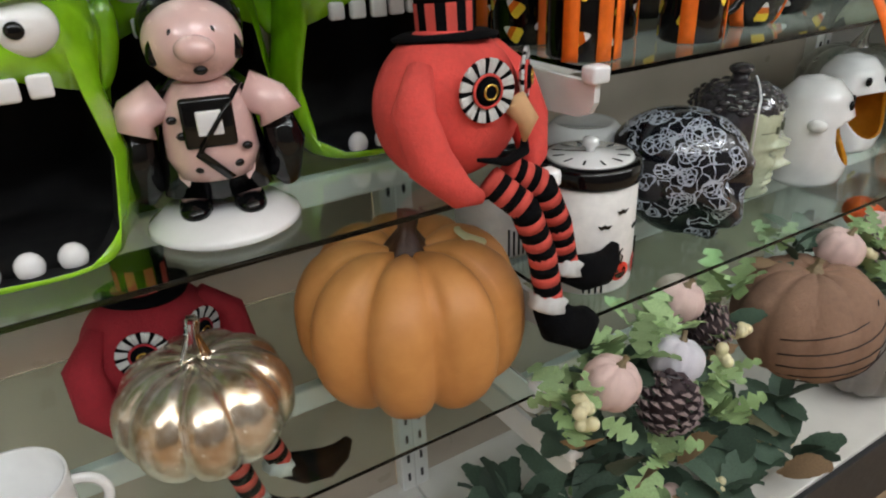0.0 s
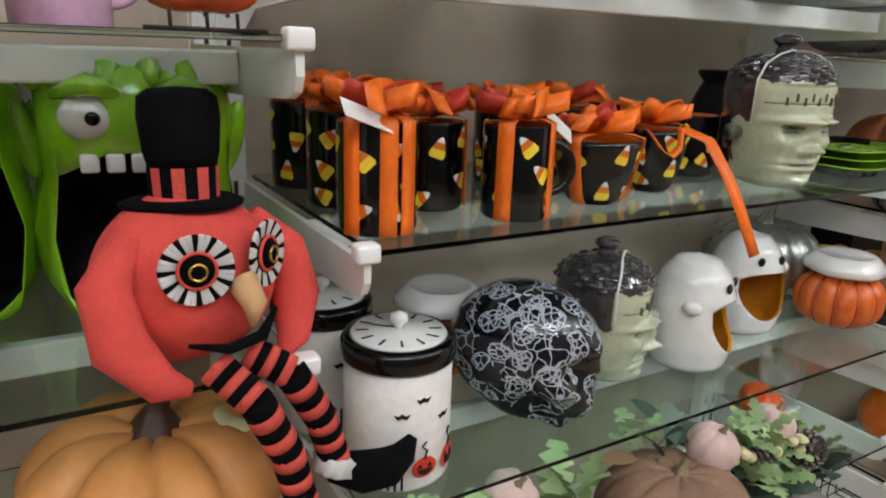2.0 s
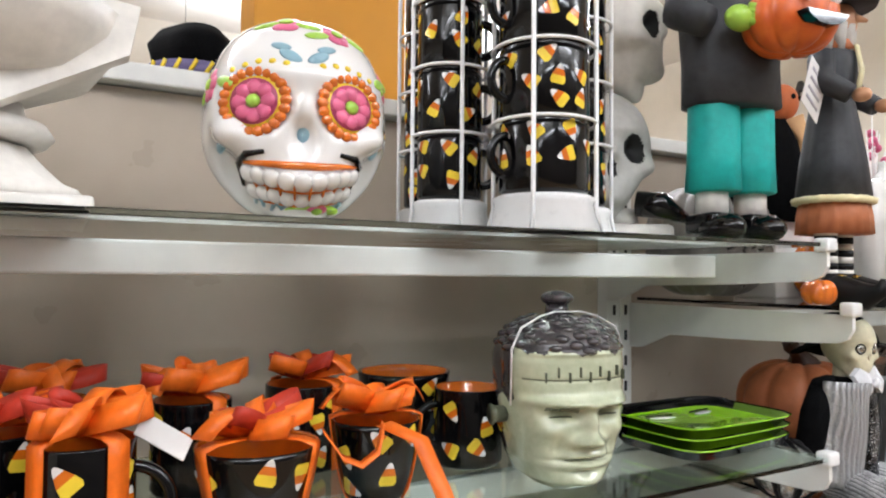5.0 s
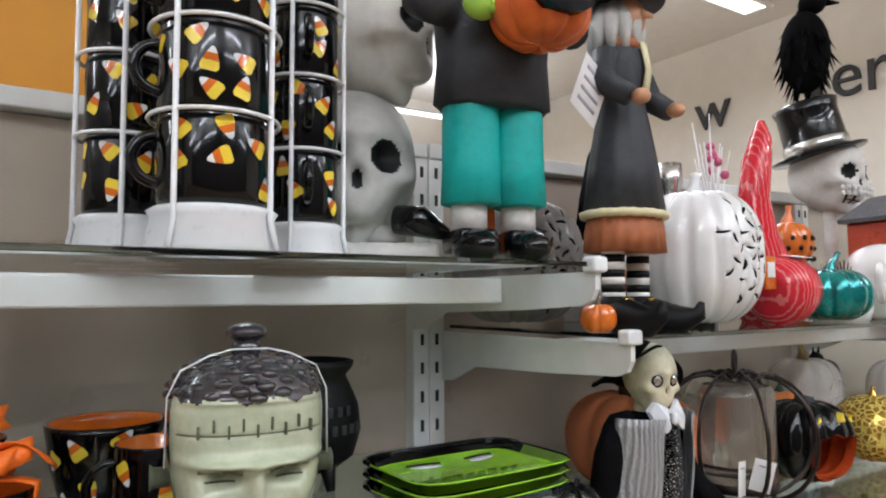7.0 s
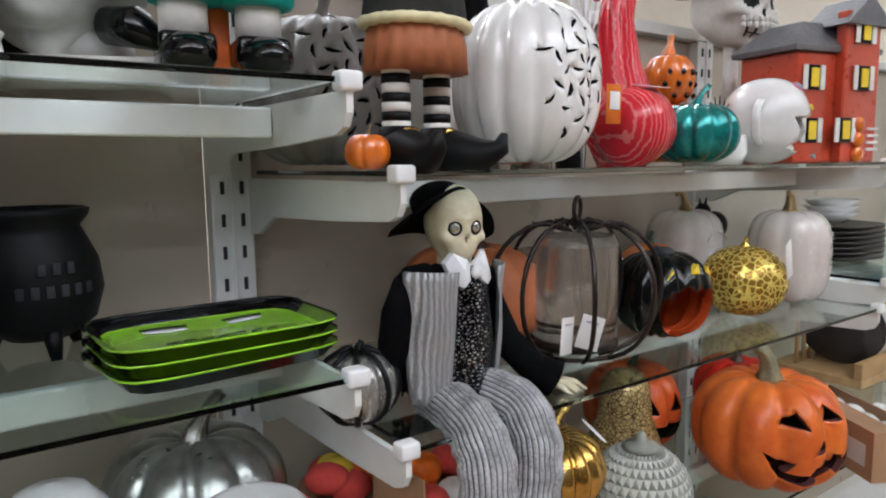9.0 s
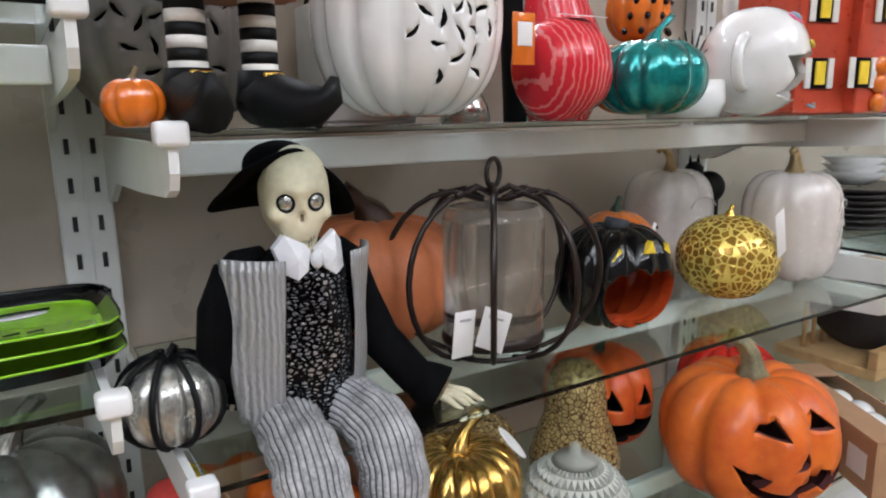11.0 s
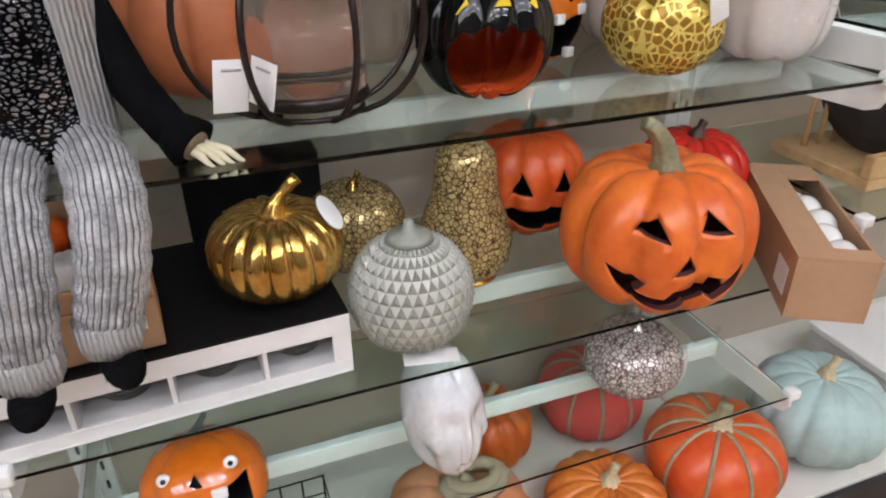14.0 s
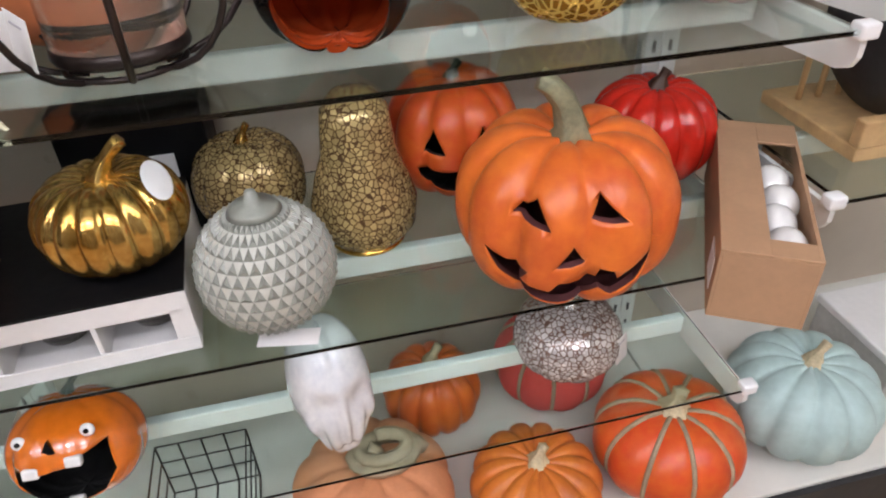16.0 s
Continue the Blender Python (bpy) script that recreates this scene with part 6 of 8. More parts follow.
def trouser_monster(m):
    mk = Make()
    for sx in (-1, 1):
        mk.add(ball(0.026, 0.042, 0.022, 18, 12), 0, T((sx * 0.035, -0.018, 0.02)))
        mk.add(block(0.05, 0.06, 0.03, 0.006), 0, T((sx * 0.034, 0.0, 0.012)))
        mk.add(tube([(sx * 0.034, 0.0, 0.04), (sx * 0.034, 0.0, 0.085)], 0.022, 16), 1)
        mk.add(lathe([(0.03, 0.072), (0.037, 0.075), (0.036, 0.12), (0.035, 0.19), (0.034, 0.215), (0.01, 0.22)], 28, lambda a, r, z: r * (1 + (0.05 * math.sin(11 * a) if z < 0.08 else 0.02 * math.sin(5 * a + 30 * z)))), 2, T((sx * 0.031, 0, 0)))
        mk.add(tube([(sx * 0.07, 0.0, 0.37), (sx * 0.098, -0.02, 0.32), (sx * 0.085, -0.05, 0.30)], [0.03, 0.028, 0.022], 14), 3)
        mk.add(ball(0.022, 0.016, 0.018, 14, 10), 4, T((sx * 0.055, -0.078, 0.30)))
        for k in range(4):
            mk.add(tube([(sx * 0.05, -0.088, 0.292 + 0.007 * k), (sx * 0.032, -0.10, 0.292 + 0.007 * k)], [0.0055, 0.004], 8), 4)
    mk.add(block(0.02, 0.012, 0.075, 0.003), 5, T((0, 0.02, 0.0)))
    mk.add(lathe([(0.062, 0.195), (0.075, 0.20), (0.074, 0.26), (0.078, 0.32), (0.07, 0.38), (0.035, 0.40), (0.01, 0.40)], 32, lambda a, r, z: r * (1 + (0.04 * math.sin(9 * a) if z < 0.22 else 0.015 * math.sin(6 * a)))), 3, Matrix.Diagonal((1, 0.72, 1, 1)))
    feats = [(0, 26, 50, 10, 0.06), (0, 2, 8, 12, 0.2), (-24, 10, 12, 8, -0.13), (24, 10, 12, 8, -0.13), (0, -34, 20, 8, 0.06)]
    mk.add(sculpt(0.045, 0.045, 0.06, feats, 48, 40, 2.7, lambda a, e: 3 if e > 42 or (abs(a) > 90 and e > 0) else 4), 0, T((0, -0.005, 0.445)))
    lob = lobed(0.118, 0.098, 9, 0.1)
    mk.add(lob, 5, T((0.012, -0.095, 0.25)))
    for sx, sz in ((-0.012, 0.315), (0.032, 0.316)):
        mk.add(ball(0.011, 0.004, 0.009, 12, 8), 1, T((sx, -0.147, sz)))
        mk.add(ball(0.004, 0.004, 0.004, 8, 6), 0, T((sx, -0.1505, sz)))
    mk.add(prism(arc_poly(0.01, 0.298, 0.036, 0.024, 195, 345, 10), -0.157, -0.140), 0, None, False)
    mk.add(tube([(0.012, -0.095, 0.335), (0.02, -0.092, 0.36)], [0.008, 0.005], 8), 6)
    return single("trouser_monster_figure", mk, [BLACK_GLAZE, OFFWHITE, TEAL, SLATE, LIME, ORANGE, STEM], m, "resin monster figure in teal trousers holding an orange pumpkin", "figurine")


trouser_monster(T((1.582, 0.622, Z2T)) @ rot(0, 0, -8) @ Matrix.Diagonal((1.06, 1.0, 1.0, 1)))
big_tag = Make().add(block(0.06, 0.0012, 0.085, 0.0003))
for k in range(4):
    big_tag.add(block(0.04, 0.0005, 0.006, 0), 1, T((0, -0.001, 0.015 + 0.017 * k)))
single("hang_tag", big_tag, [TAG, TAG_INK], T((1.69, 0.57, 1.685)) @ rot(0, 28, 10), "large white printed hang tag on a figure", "tag")
# things on the ledge above
bag = thing("paper_bag", "plain orange paper bag with a red and white top", "bag", T((1.122, 1.11, PANEL_TOP + 0.03)))
part("body", Make().add(block(0.273, 0.10, 0.21, 0.004), 0, None, False), [BAG], bag)
part("top", Make().add(block(0.268, 0.09, 0.03, 0.006), 0, T((0.0, 0, 0.21)), False), [TAG], bag, "white folded top")
part("band", Make().add(block(0.14, 0.094, 0.012, 0.003), 0, T((0.04, 0, 0.24)), False), [RIBBON_RED], bag, "red band")
hat = thing("felt_hat", "black felt hat with a purple and yellow band on the ledge", "hat", T((0.899, 1.07, PANEL_TOP + 0.03)))
part("crown", Make().add(lathe([(0.005, 0.02), (0.062, 0.02), (0.066, 0.06), (0.05, 0.082), (0.03, 0.07), (0.005, 0.066)], 28, lambda a, r, z: r * (1 + 0.14 * math.sin(3 * a) * (z > 0.05)))), [BLACK_CLOTH], hat)
part("band", Make().add(lathe([(0.06, 0.0), (0.072, 0.002), (0.07, 0.022), (0.06, 0.024)], 28)), [PURPLE], hat, "purple band")
mk = Make()
for k in range(9):
    mk.add(strip([(0.0735 * math.cos(a), 0.0735 * math.sin(a), z) for a, z in ((radians(200 + 18 * k), 0.002), (radians(204 + 18 * k), 0.011), (radians(208 + 18 * k), 0.021))], 0.006, (0.6, 0.3, -0.3)))
part("yellow_stripe", mk, [YELLOW], hat, "yellow slanted stripes")
twig = thing("white_twigs", "bundle of white painted twigs behind the racks", "decoration", T((1.42, 0.88, Z2T)))
mk = Make()
rt = random.Random(12)
for k in range(11):
    a, sp = rt.uniform(0, 6.28), rt.uniform(0.02, 0.07)
    pts = [(0, 0, 0), (sp * 0.3 * math.cos(a), sp * 0.3 * math.sin(a), 0.10), (sp * math.cos(a), sp * math.sin(a) * 0.5, rt.uniform(0.20, 0.32))]
    part("twig", Make().add(tube(pts, [0.0022, 0.002, 0.001], 6)), [WHITE_WIRE], twig)
part("pot", Make().add(lathe([(0.002, 0), (0.03, 0), (0.035, 0.06), (0.03, 0.06), (0.002, 0.05)], 24)), [BLACK_MATTE], twig, "black pot")


# ---- top shelf of the third bay ----
def witch_figure(m):
    mk = Make()
    for sx in (-1, 1):
        for k in range(7):
            mk.add(tube([(sx * 0.034, 0, 0.045 + 0.0105 * k), (sx * 0.034, 0, 0.056 + 0.0105 * k)], 0.0165, 16), 0 if k % 2 else 1)
        mk.add(tube([(sx * 0.034, 0.008, 0.025), (sx * 0.037, -0.02, 0.022), (sx * 0.048, -0.06, 0.016), (sx * 0.055, -0.082, 0.026), (sx * 0.056, -0.085, 0.042)], [0.024, 0.026, 0.02, 0.011, 0.004], 16), 0)
        mk.add(tube([(sx * 0.034, 0, 0.02), (sx * 0.034, 0, 0.05)], [0.024, 0.02], 16), 0)
        mk.add(block(0.02, 0.008, 0.014, 0.002), 6, T((sx * 0.034, -0.022, 0.034)))
        mk.add(tube([(sx * 0.042, 0, 0.39), (sx * 0.066, -0.01, 0.345), (sx * 0.056, -0.045, 0.32)], [0.020, 0.019, 0.015], 12), 2)
        mk.add(ball(0.012, 0.014, 0.011, 12, 8), 5, T((sx * 0.05, -0.058, 0.318)))
    mk.add(lathe([(0.012, 0.112), (0.066, 0.112), (0.064, 0.14), (0.058, 0.17), (0.012, 0.17)], 48, lambda a, r, z: r * (1 + 0.05 * math.sin(18 * a))), 3, Matrix.Diagonal((1, 0.8, 1, 1)))
    mk.add(lathe([(0.05, 0.158), (0.071, 0.16), (0.073, 0.168), (0.05, 0.176)], 60, lambda a, r, z: r * (1 + 0.03 * math.sin(24 * a))), 4, Matrix.Diagonal((1, 0.8, 1, 1)))
    mk.add(lathe([(0.012, 0.166), (0.067, 0.168), (0.058, 0.23), (0.046, 0.29), (0.037, 0.33), (0.043, 0.37), (0.042, 0.40), (0.018, 0.415)], 36, lambda a, r, z: r * (1 + 0.03 * math.sin(11 * a))), 2, Matrix.Diagonal((1, 0.8, 1, 1)))
    mk.add(strip([(0.0, -0.036, 0.41), (0.004, -0.042, 0.37), (0.0, -0.036, 0.33)], 0.014, (1, 0, 0), 0.004), 4)
    mk.add(lathe([(0.02, 0.40), (0.034, 0.405), (0.03, 0.42), (0.012, 0.425)], 22), 3)
    mk.add(ball(0.028, 0.028, 0.034, 22, 16), 5, T((0.004, -0.008, 0.452)))
    mk.add(tube([(0.004, -0.033, 0.455), (0.004, -0.05, 0.446)], [0.007, 0.003], 10), 5)
    for k in range(8):
        a = radians(140 + 32 * k)
        mk.add(tube([(0.02 * math.cos(a), 0.02 * math.sin(a) + 0.008, 0.47), (0.036 * math.cos(a), 0.032 * math.sin(a) + 0.008, 0.44), (0.038 * math.cos(a), 0.034 * math.sin(a) + 0.008, 0.40)], [0.011, 0.012, 0.006], 8), 7)
    mk.add(lathe([(0.012, 0.478), (0.064, 0.474), (0.066, 0.479), (0.032, 0.486), (0.022, 0.52), (0.004, 0.57)], 30), 0)
    return single("witch_figure", mk, [BLACK_MATTE, OFFWHITE, SLATE, mat("rust_skirt", (0.40, 0.13, 0.05), 0.6, bump=0.2), BERRY, mat("old_skin", (0.52, 0.27, 0.15), 0.5), GOLD, GREY_SKULL], m,
                  "resin witch figure in slate dress with striped stockings", "figurine")


witch_figure(T((1.80, 0.600, Z3T)) @ rot(0, 0, 12))
pumpkin(1.718, 0.575, Z3T, 0.05, 0.042, "mini orange pumpkin with a painted face", ORANGE_GLAZE, STEM, 8, 0.1, 0.012, 0.003)


def pierced(x, y, z, w, h, body, label, rz=0.0, cx=0.0, seed=1, stem=None):
    ob = thing("pierced_pumpkin", label, "pumpkin", T((x, y, z)) @ rot(0, 0, rz))
    outer = lobed(w, h, 14, 0.07, 30, 6, 0.12, 2.5)
    inner = scaled(outer, 0.95, h * 0.025)
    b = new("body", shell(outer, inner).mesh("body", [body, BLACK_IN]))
    cuts = []
    s = w / 0.2
    # rings of small leaf cuts, each leaning off its spoke, in an upright oval
    for rr, n, ln, wd, lean in ((0.014, 6, 0.014, 0.006, 0.0), (0.033, 9, 0.018, 0.007, 0.8), (0.052, 11, 0.017, 0.007, -0.9), (0.070, 8, 0.015, 0.006, 0.5)):
        for k in range(n):
            a = 2 * math.pi * (k + 0.5 * seed + rr * 30) / n
            cl, sl = math.cos(a + lean), math.sin(a + lean)
            ox, oz = 0.78 * rr * s * math.cos(a), 1.12 * rr * s * math.sin(a)
            poly = []
            for u, v in ((-0.5, 0), (-0.25, 0.32), (0.05, 0.5), (0.35, 0.3), (0.5, -0.1), (0.25, -0.28), (0.0, -0.1), (-0.25, -0.12)):
                uu, vv = u * ln * s, v * wd * s
                poly.append((cx + ox + uu * cl - vv * sl, h * 0.54 + oz + uu * sl + vv * cl))
            cuts.append(prism(poly, -w, -0.02))
    carve(b, cuts, 1)
    b.parent = ob
    part("stem", Make().add(stem_bent(0.045, 0.013, 0.15)), [stem or body], ob, "", T((0, 0, h * 0.935)))
    return ob


pierced(2.002, 0.632, Z3T, 0.205, 0.225, WHITE_GLAZE, "glossy white pumpkin pierced with a scroll pattern", 4)
pierced(1.80, 0.845, Z3T, 0.23, 0.22, PERF_GREY, "grey ceramic pumpkin pierced with leaf shapes behind a figure", -10, seed=2)


def spool(m):
    ob = thing("swirl_gourd", "clear and red swirled glass gourd lying on its side", "gourd", m)
    part("body", Make().add(lathe([(0.005, -0.045), (0.035, -0.045), (0.055, -0.03), (0.060, 0.0), (0.055, 0.03), (0.035, 0.045), (0.005, 0.045)], 40), 0, T((0, 0, 0.058)) @ rot(0, 78, 0)), [GOURD_RED], ob)
    part("label", Make().add(block(0.05, 0.03, 0.001, 0.0003), 0, T((0.015, -0.02, 0.117)) @ rot(10, 0, 0)), [TAG], ob, "white paper label")
    return ob


spool(T((2.19, 0.60, Z3T)))
mk = Make().add(block(0.03, 0.003, 0.055, 0.001)).add(block(0.02, 0.001, 0.025, 0.0003), 1, T((0, -0.0025, 0.02)))
single("orange_label", mk, [ORANGE_GLAZE, TAG], T((2.115, 0.575, Z3T + 0.06)), "orange hang label with a white panel", "tag")
gourd = thing("red_gourd", "tall red swirled glass gourd with a curved neck", "gourd", T((2.255, 0.675, Z3T)))
part("body", Make().add(tube([(0, 0, 0.0), (0, 0, 0.05), (0, 0, 0.10), (-0.012, 0, 0.16), (-0.02, 0, 0.23), (-0.008, 0, 0.30), (0.01, 0, 0.35), (0.012, 0, 0.385)], [0.04, 0.062, 0.055, 0.036, 0.028, 0.027, 0.02, 0.007], 28)), [GOURD_RED], gourd)
pumpkin(2.345, 0.60, Z3T, 0.143, 0.102, "teal mercury glass pumpkin with a curled stem", TEAL_GLASS, TEAL_GLASS, 12, 0.08, 0.04, 0.008, 0.9)
pumpkin(2.12, 0.82, Z3T, 0.16, 0.12, "orange glazed pierced pumpkin", ORANGE_GLAZE, ORANGE_GLAZE, 10, 0.1, 0.03, 0.008)
gp = thing("orange_gourd", "orange speckled glazed stacked pumpkin", "pumpkin", T((2.49, 0.76, Z3T)))
part("lower", Make().add(lobed(0.15, 0.12, 9, 0.1)), [ORANGE_GLAZE], gp)
part("upper", Make().add(lobed(0.10, 0.10, 9, 0.1), 0, T((0, 0, 0.112))), [ORANGE_GLAZE], gp)
part("tip", Make().add(stem_bent(0.045, 0.011, 0.2), 0, T((0, 0, 0.205))), [ORANGE_GLAZE], gp)
mkd = Make()
for k in range(14):
    a = radians(-160 + 10 * k)
    mkd.add(ball(0.005, 0.005, 0.006, 6, 4), 0, T((0.0485 * math.cos(a), 0.0485 * math.sin(a), 0.15 + 0.022 * ((k * 7) % 3 - 1))))
part("specks", mkd, [BLACK_GLAZE], gp, "dark pierced specks")


def open_skull(m):
    ob = thing("skull_mug", "white glazed skull holder with painted flower and open mouth", "ceramic skull", m)
    outer = sculpt(0.062, 0.075, 0.078, [(0, -25, 40, 14, 0.08), (180, 0, 60, 50, 0.05)], 48, 36, 2.2)
    outer = ([(p[0], p[1], p[2] + 0.078) for p in outer[0]], outer[1])
    inner = ([(p[0] * 0.9, p[1] * 0.9, (p[2] - 0.078) * 0.92 + 0.078) for p in outer[0]], outer[1])
    b = new("body", shell(outer, inner).mesh("body", [WHITE_GLAZE, OFFWHITE]))
    carve(b, [prism([(-0.04, 0.03), (-0.02, 0.022), (0.03, 0.022), (0.045, 0.035), (0.035, 0.06), (0.046, 0.082), (0.0, 0.088), (-0.045, 0.08), (-0.035, 0.055)], -0.2, -0.01)], 1)
    b.parent = ob
    part("flower", Make().add(ball(0.020, 0.014, 0.004, 18, 8), 0, T((0, -0.05, 0.136)) @ rot(38, 0, 0)), [PINKPRINT], ob, "painted pink flower")
    part("flower_centre", Make().add(ball(0.012, 0.009, 0.004, 14, 8), 0, T((0, -0.052, 0.139)) @ rot(38, 0, 0)), [BLUEPRINT], ob)
    part("yellow_stroke", Make().add(ball(0.016, 0.003, 0.005, 14, 8), 0, T((0.01, -0.074, 0.1)) @ rot(0, 10, 0)), [YELLOW], ob)
    part("blue_stroke", Make().add(tube([(-0.02, -0.08, 0.014), (0.0, -0.084, 0.010), (0.02, -0.08, 0.016)], 0.002, 6)), [BLUEPRINT], ob)
    part("handle", Make().add(ring(0.035, 0.008, 18, 10, math.pi), 0, T((-0.058, 0, 0.075)) @ rot(90, 0, 0) @ rot(0, 0, 90)), [WHITE_GLAZE], ob)
    return ob


open_skull(T((2.585, 0.615, Z3T)) @ rot(0, 0, 20))
sn = thing("snow_house", "white glazed dish with small painted tree", "ceramic dish", T((2.46, 0.64, Z3T)))
part("dish", Make().add(lathe([(0.002, 0), (0.05, 0), (0.058, 0.02), (0.055, 0.05), (0.048, 0.05), (0.002, 0.02)], 32)), [WHITE_GLAZE], sn)
mk = Make()
for k in range(7):
    a = radians(-80 + 27 * k)
    mk.add(tube([(0, 0, 0.05), (0.012 * math.sin(a), -0.01, 0.08), (0.035 * math.sin(a), -0.01, 0.09 + 0.03 * math.cos(a))], [0.004, 0.0025, 0.001], 6))
part("tree", mk, [BLACK_MATTE], sn, "small black bare tree")


def haunted_house(m):
    ob = thing("ceramic_house", "red glazed haunted house with grey roof and lit windows", "ceramic house", m)
    W, D, H = 0.19, 0.12, 0.19
    part("wall", Make().add(block(W, D, H, 0.004), 0, None, False).add(block(0.09, 0.02, 0.26, 0.003), 0, T((0.045, -D / 2 - 0.008, 0)), False), [BRICK_RED], ob)
    rows = [(1.14, H), (1.16, H + 0.008), (0.62, H + 0.052), (0.55, H + 0.055)]
    verts = [(sx * W / 2 * k, sy * D / 2 * k, z) for k, z in rows for sx, sy in ((-1, -1), (1, -1), (1, 1), (-1, 1))]
    part("roof", Make().add((verts, grid_faces(4, 4) + [(3, 2, 1, 0), (12, 13, 14, 15)]), 0, None, False), [ROOF], ob, "grey shingled roof")
    part("gable", Make().add(prism([(-0.06, 0.235), (0.06, 0.235), (0, 0.285)], -D / 2 - 0.03, 0.0), 0, T((0.045, 0, 0)), False), [ROOF], ob)
    for wx, wz in ((-0.055, 0.125), (0.045, 0.125), (-0.055, 0.035), (0.045, 0.205), (0.005, 0.035)):
        yy = -D / 2 - (0.019 if wx > 0.003 else 0.0) - 0.002
        win = part("window", Make().add(block(0.028, 0.004, 0.042, 0.001), 0, T((wx, yy, wz)), False), [BLACK_GLAZE], ob)
        part("pane", Make().add(block(0.018, 0.003, 0.032, 0.001), 0, T((wx, yy - 0.003, wz + 0.005)), False), [YELLOW], win, "yellow painted pane")
        for sx in (-1, 1):
            part("shutter", Make().add(block(0.011, 0.003, 0.042, 0.001), 0, T((wx + sx * 0.021, yy - 0.001, wz)), False), [OFFWHITE], win)
    for k in range(3):
        part("pumpkin", Make().add(ball(0.014, 0.008, 0.014, 14, 8), 0, T((0.04, -D / 2 - 0.022, 0.014 + 0.026 * k))), [ORANGE_GLAZE], ob, "stacked orange pumpkin relief")
    for k in range(4):
        part("stripe", Make().add(block(0.03, 0.003, 0.005, 0.001), 0, T((0.08, -D / 2 - 0.0195, 0.02 + 0.012 * k)), False), [OFFWHITE], ob)
    return ob


haunted_house(T((2.83, 0.67, Z3T)) @ rot(0, 0, -12) @ Matrix.Scale(1.15, 4))


def hatted_skull(m):
    mk = Make()
    mk.add(lathe([(0.005, -0.045), (0.05, -0.045), (0.045, -0.025), (0.02, 0.0), (0.018, 0.245), (0.03, 0.265), (0.005, 0.27)], 24), 3)
    skull(mk, T((0, 0, 0.345)), 1.25, (0, 1, 2), 80)
    for k in range(9):
        for zz in (0.298, 0.283):
            mk.add(ball(0.006, 0.005, 0.008, 8, 6), 0, rot(0, 0, -34 + 8.5 * k) @ T((0, -0.103, zz)))
    hatm = T((-0.02, 0.01, 0.400)) @ rot(-8, -10, 0)
    mk.add(lathe([(0.02, 0), (0.122, 0.004), (0.125, 0.010), (0.09, 0.014), (0.083, 0.02), (0.080, 0.13), (0.086, 0.155), (0.078, 0.16), (0.005, 0.16)], 40), 4, hatm)
    mk.add(lathe([(0.084, 0.015), (0.088, 0.017), (0.086, 0.045), (0.082, 0.047)], 36), 5, hatm)
    return single("hatted_skull", mk, [OFFWHITE, BLACK_IN, STEM_DARK, OFFWHITE, BLACK_GLAZE, SILVER], m, "white skull on a stand wearing a glossy black top hat", "skull")


hatted_skull(T((2.86, 0.86, Z3T + 0.042)) @ rot(0, 0, -10) @ Matrix.Scale(0.92, 4))


def raven(m, s=1.0):
    mk = Make()
    rr = random.Random(3)
    mk.add(ball(0.05, 0.06, 0.11, 20, 14), 0, T((0, 0, 0.12)))
    for k in range(110):
        a, z = rr.uniform(0, 6.28), rr.uniform(0.02, 0.24)
        r = 0.052 * math.sin(math.pi * min(1, max(0.08, (z + 0.02) / 0.27)))
        mm = T((r * math.cos(a), r * 1.15 * math.sin(a), z)) @ rot(0, 0, math.degrees(a)) @ rot(0, 150 + rr.uniform(-15, 15), 0)
        mk.add(([(0, -0.009, 0), (0.004, 0, 0.045), (0, 0.009, 0), (0.005, 0, 0.02)], [(0, 1, 3), (3, 1, 2), (0, 3, 2)]), 0, mm, False)
    mk.add(ball(0.03, 0.034, 0.03, 16, 12), 0, T((0.012, -0.02, 0.25)))
    mk.add(tube([(0.02, -0.045, 0.25), (0.03, -0.08, 0.243)], [0.011, 0.002], 10), 0)
    mk.add(tube([(-0.01, 0, 0.02), (-0.01, 0, -0.03)], 0.003, 6), 0)
    return single("black_raven", mk, [BLACK_CLOTH], m @ Matrix.Scale(s, 4), "black feathered raven decoration", "bird decoration")


raven(T((2.80, 0.875, Z3T + 0.565)) @ rot(0, 0, 20), 1.0)
cloth = Make()
cloth.add(lathe([(0.01, 0), (0.07, 0.0), (0.055, 0.09), (0.04, 0.17), (0.016, 0.22), (0.01, 0.225)], 26, lambda a, r, z: r * (1 + 0.10 * math.sin(6 * a + 8 * z))), 0)
cloth.add(ball(0.034, 0.032, 0.04, 20, 14), 1, T((0, -0.005, 0.255)))
cloth.add(tube([(0.0, -0.03, 0.22), (0.012, -0.042, 0.17), (0.002, -0.04, 0.13)], [0.018, 0.014, 0.003], 10), 2)
for sx in (-1, 1):
    cloth.add(ball(0.007, 0.004, 0.006, 8, 6), 0, T((sx * 0.013, -0.035, 0.262)))
pump_doll = single("pumpkin_head_doll", cloth, [BLACK_CLOTH, mat("rust_head", (0.50, 0.13, 0.04), 0.6, bump=0.2), BEAK], T((2.06, 0.87, Z3T + 0.16)) @ rot(0, 0, 8), "pumpkin-headed doll in a black cloak on a box", "doll")
bx = thing("gift_box", "plain white box standing on the shelf", "box", T((2.06, 0.885, Z3T)))
part("body", Make().add(block(0.14, 0.10, 0.158, 0.003), 0, None, False), [TAG], bx)
gl = thing("glass_candlestick", "clear and silver glass candlestick", "candlestick", T((2.235, 0.87, Z3T)))
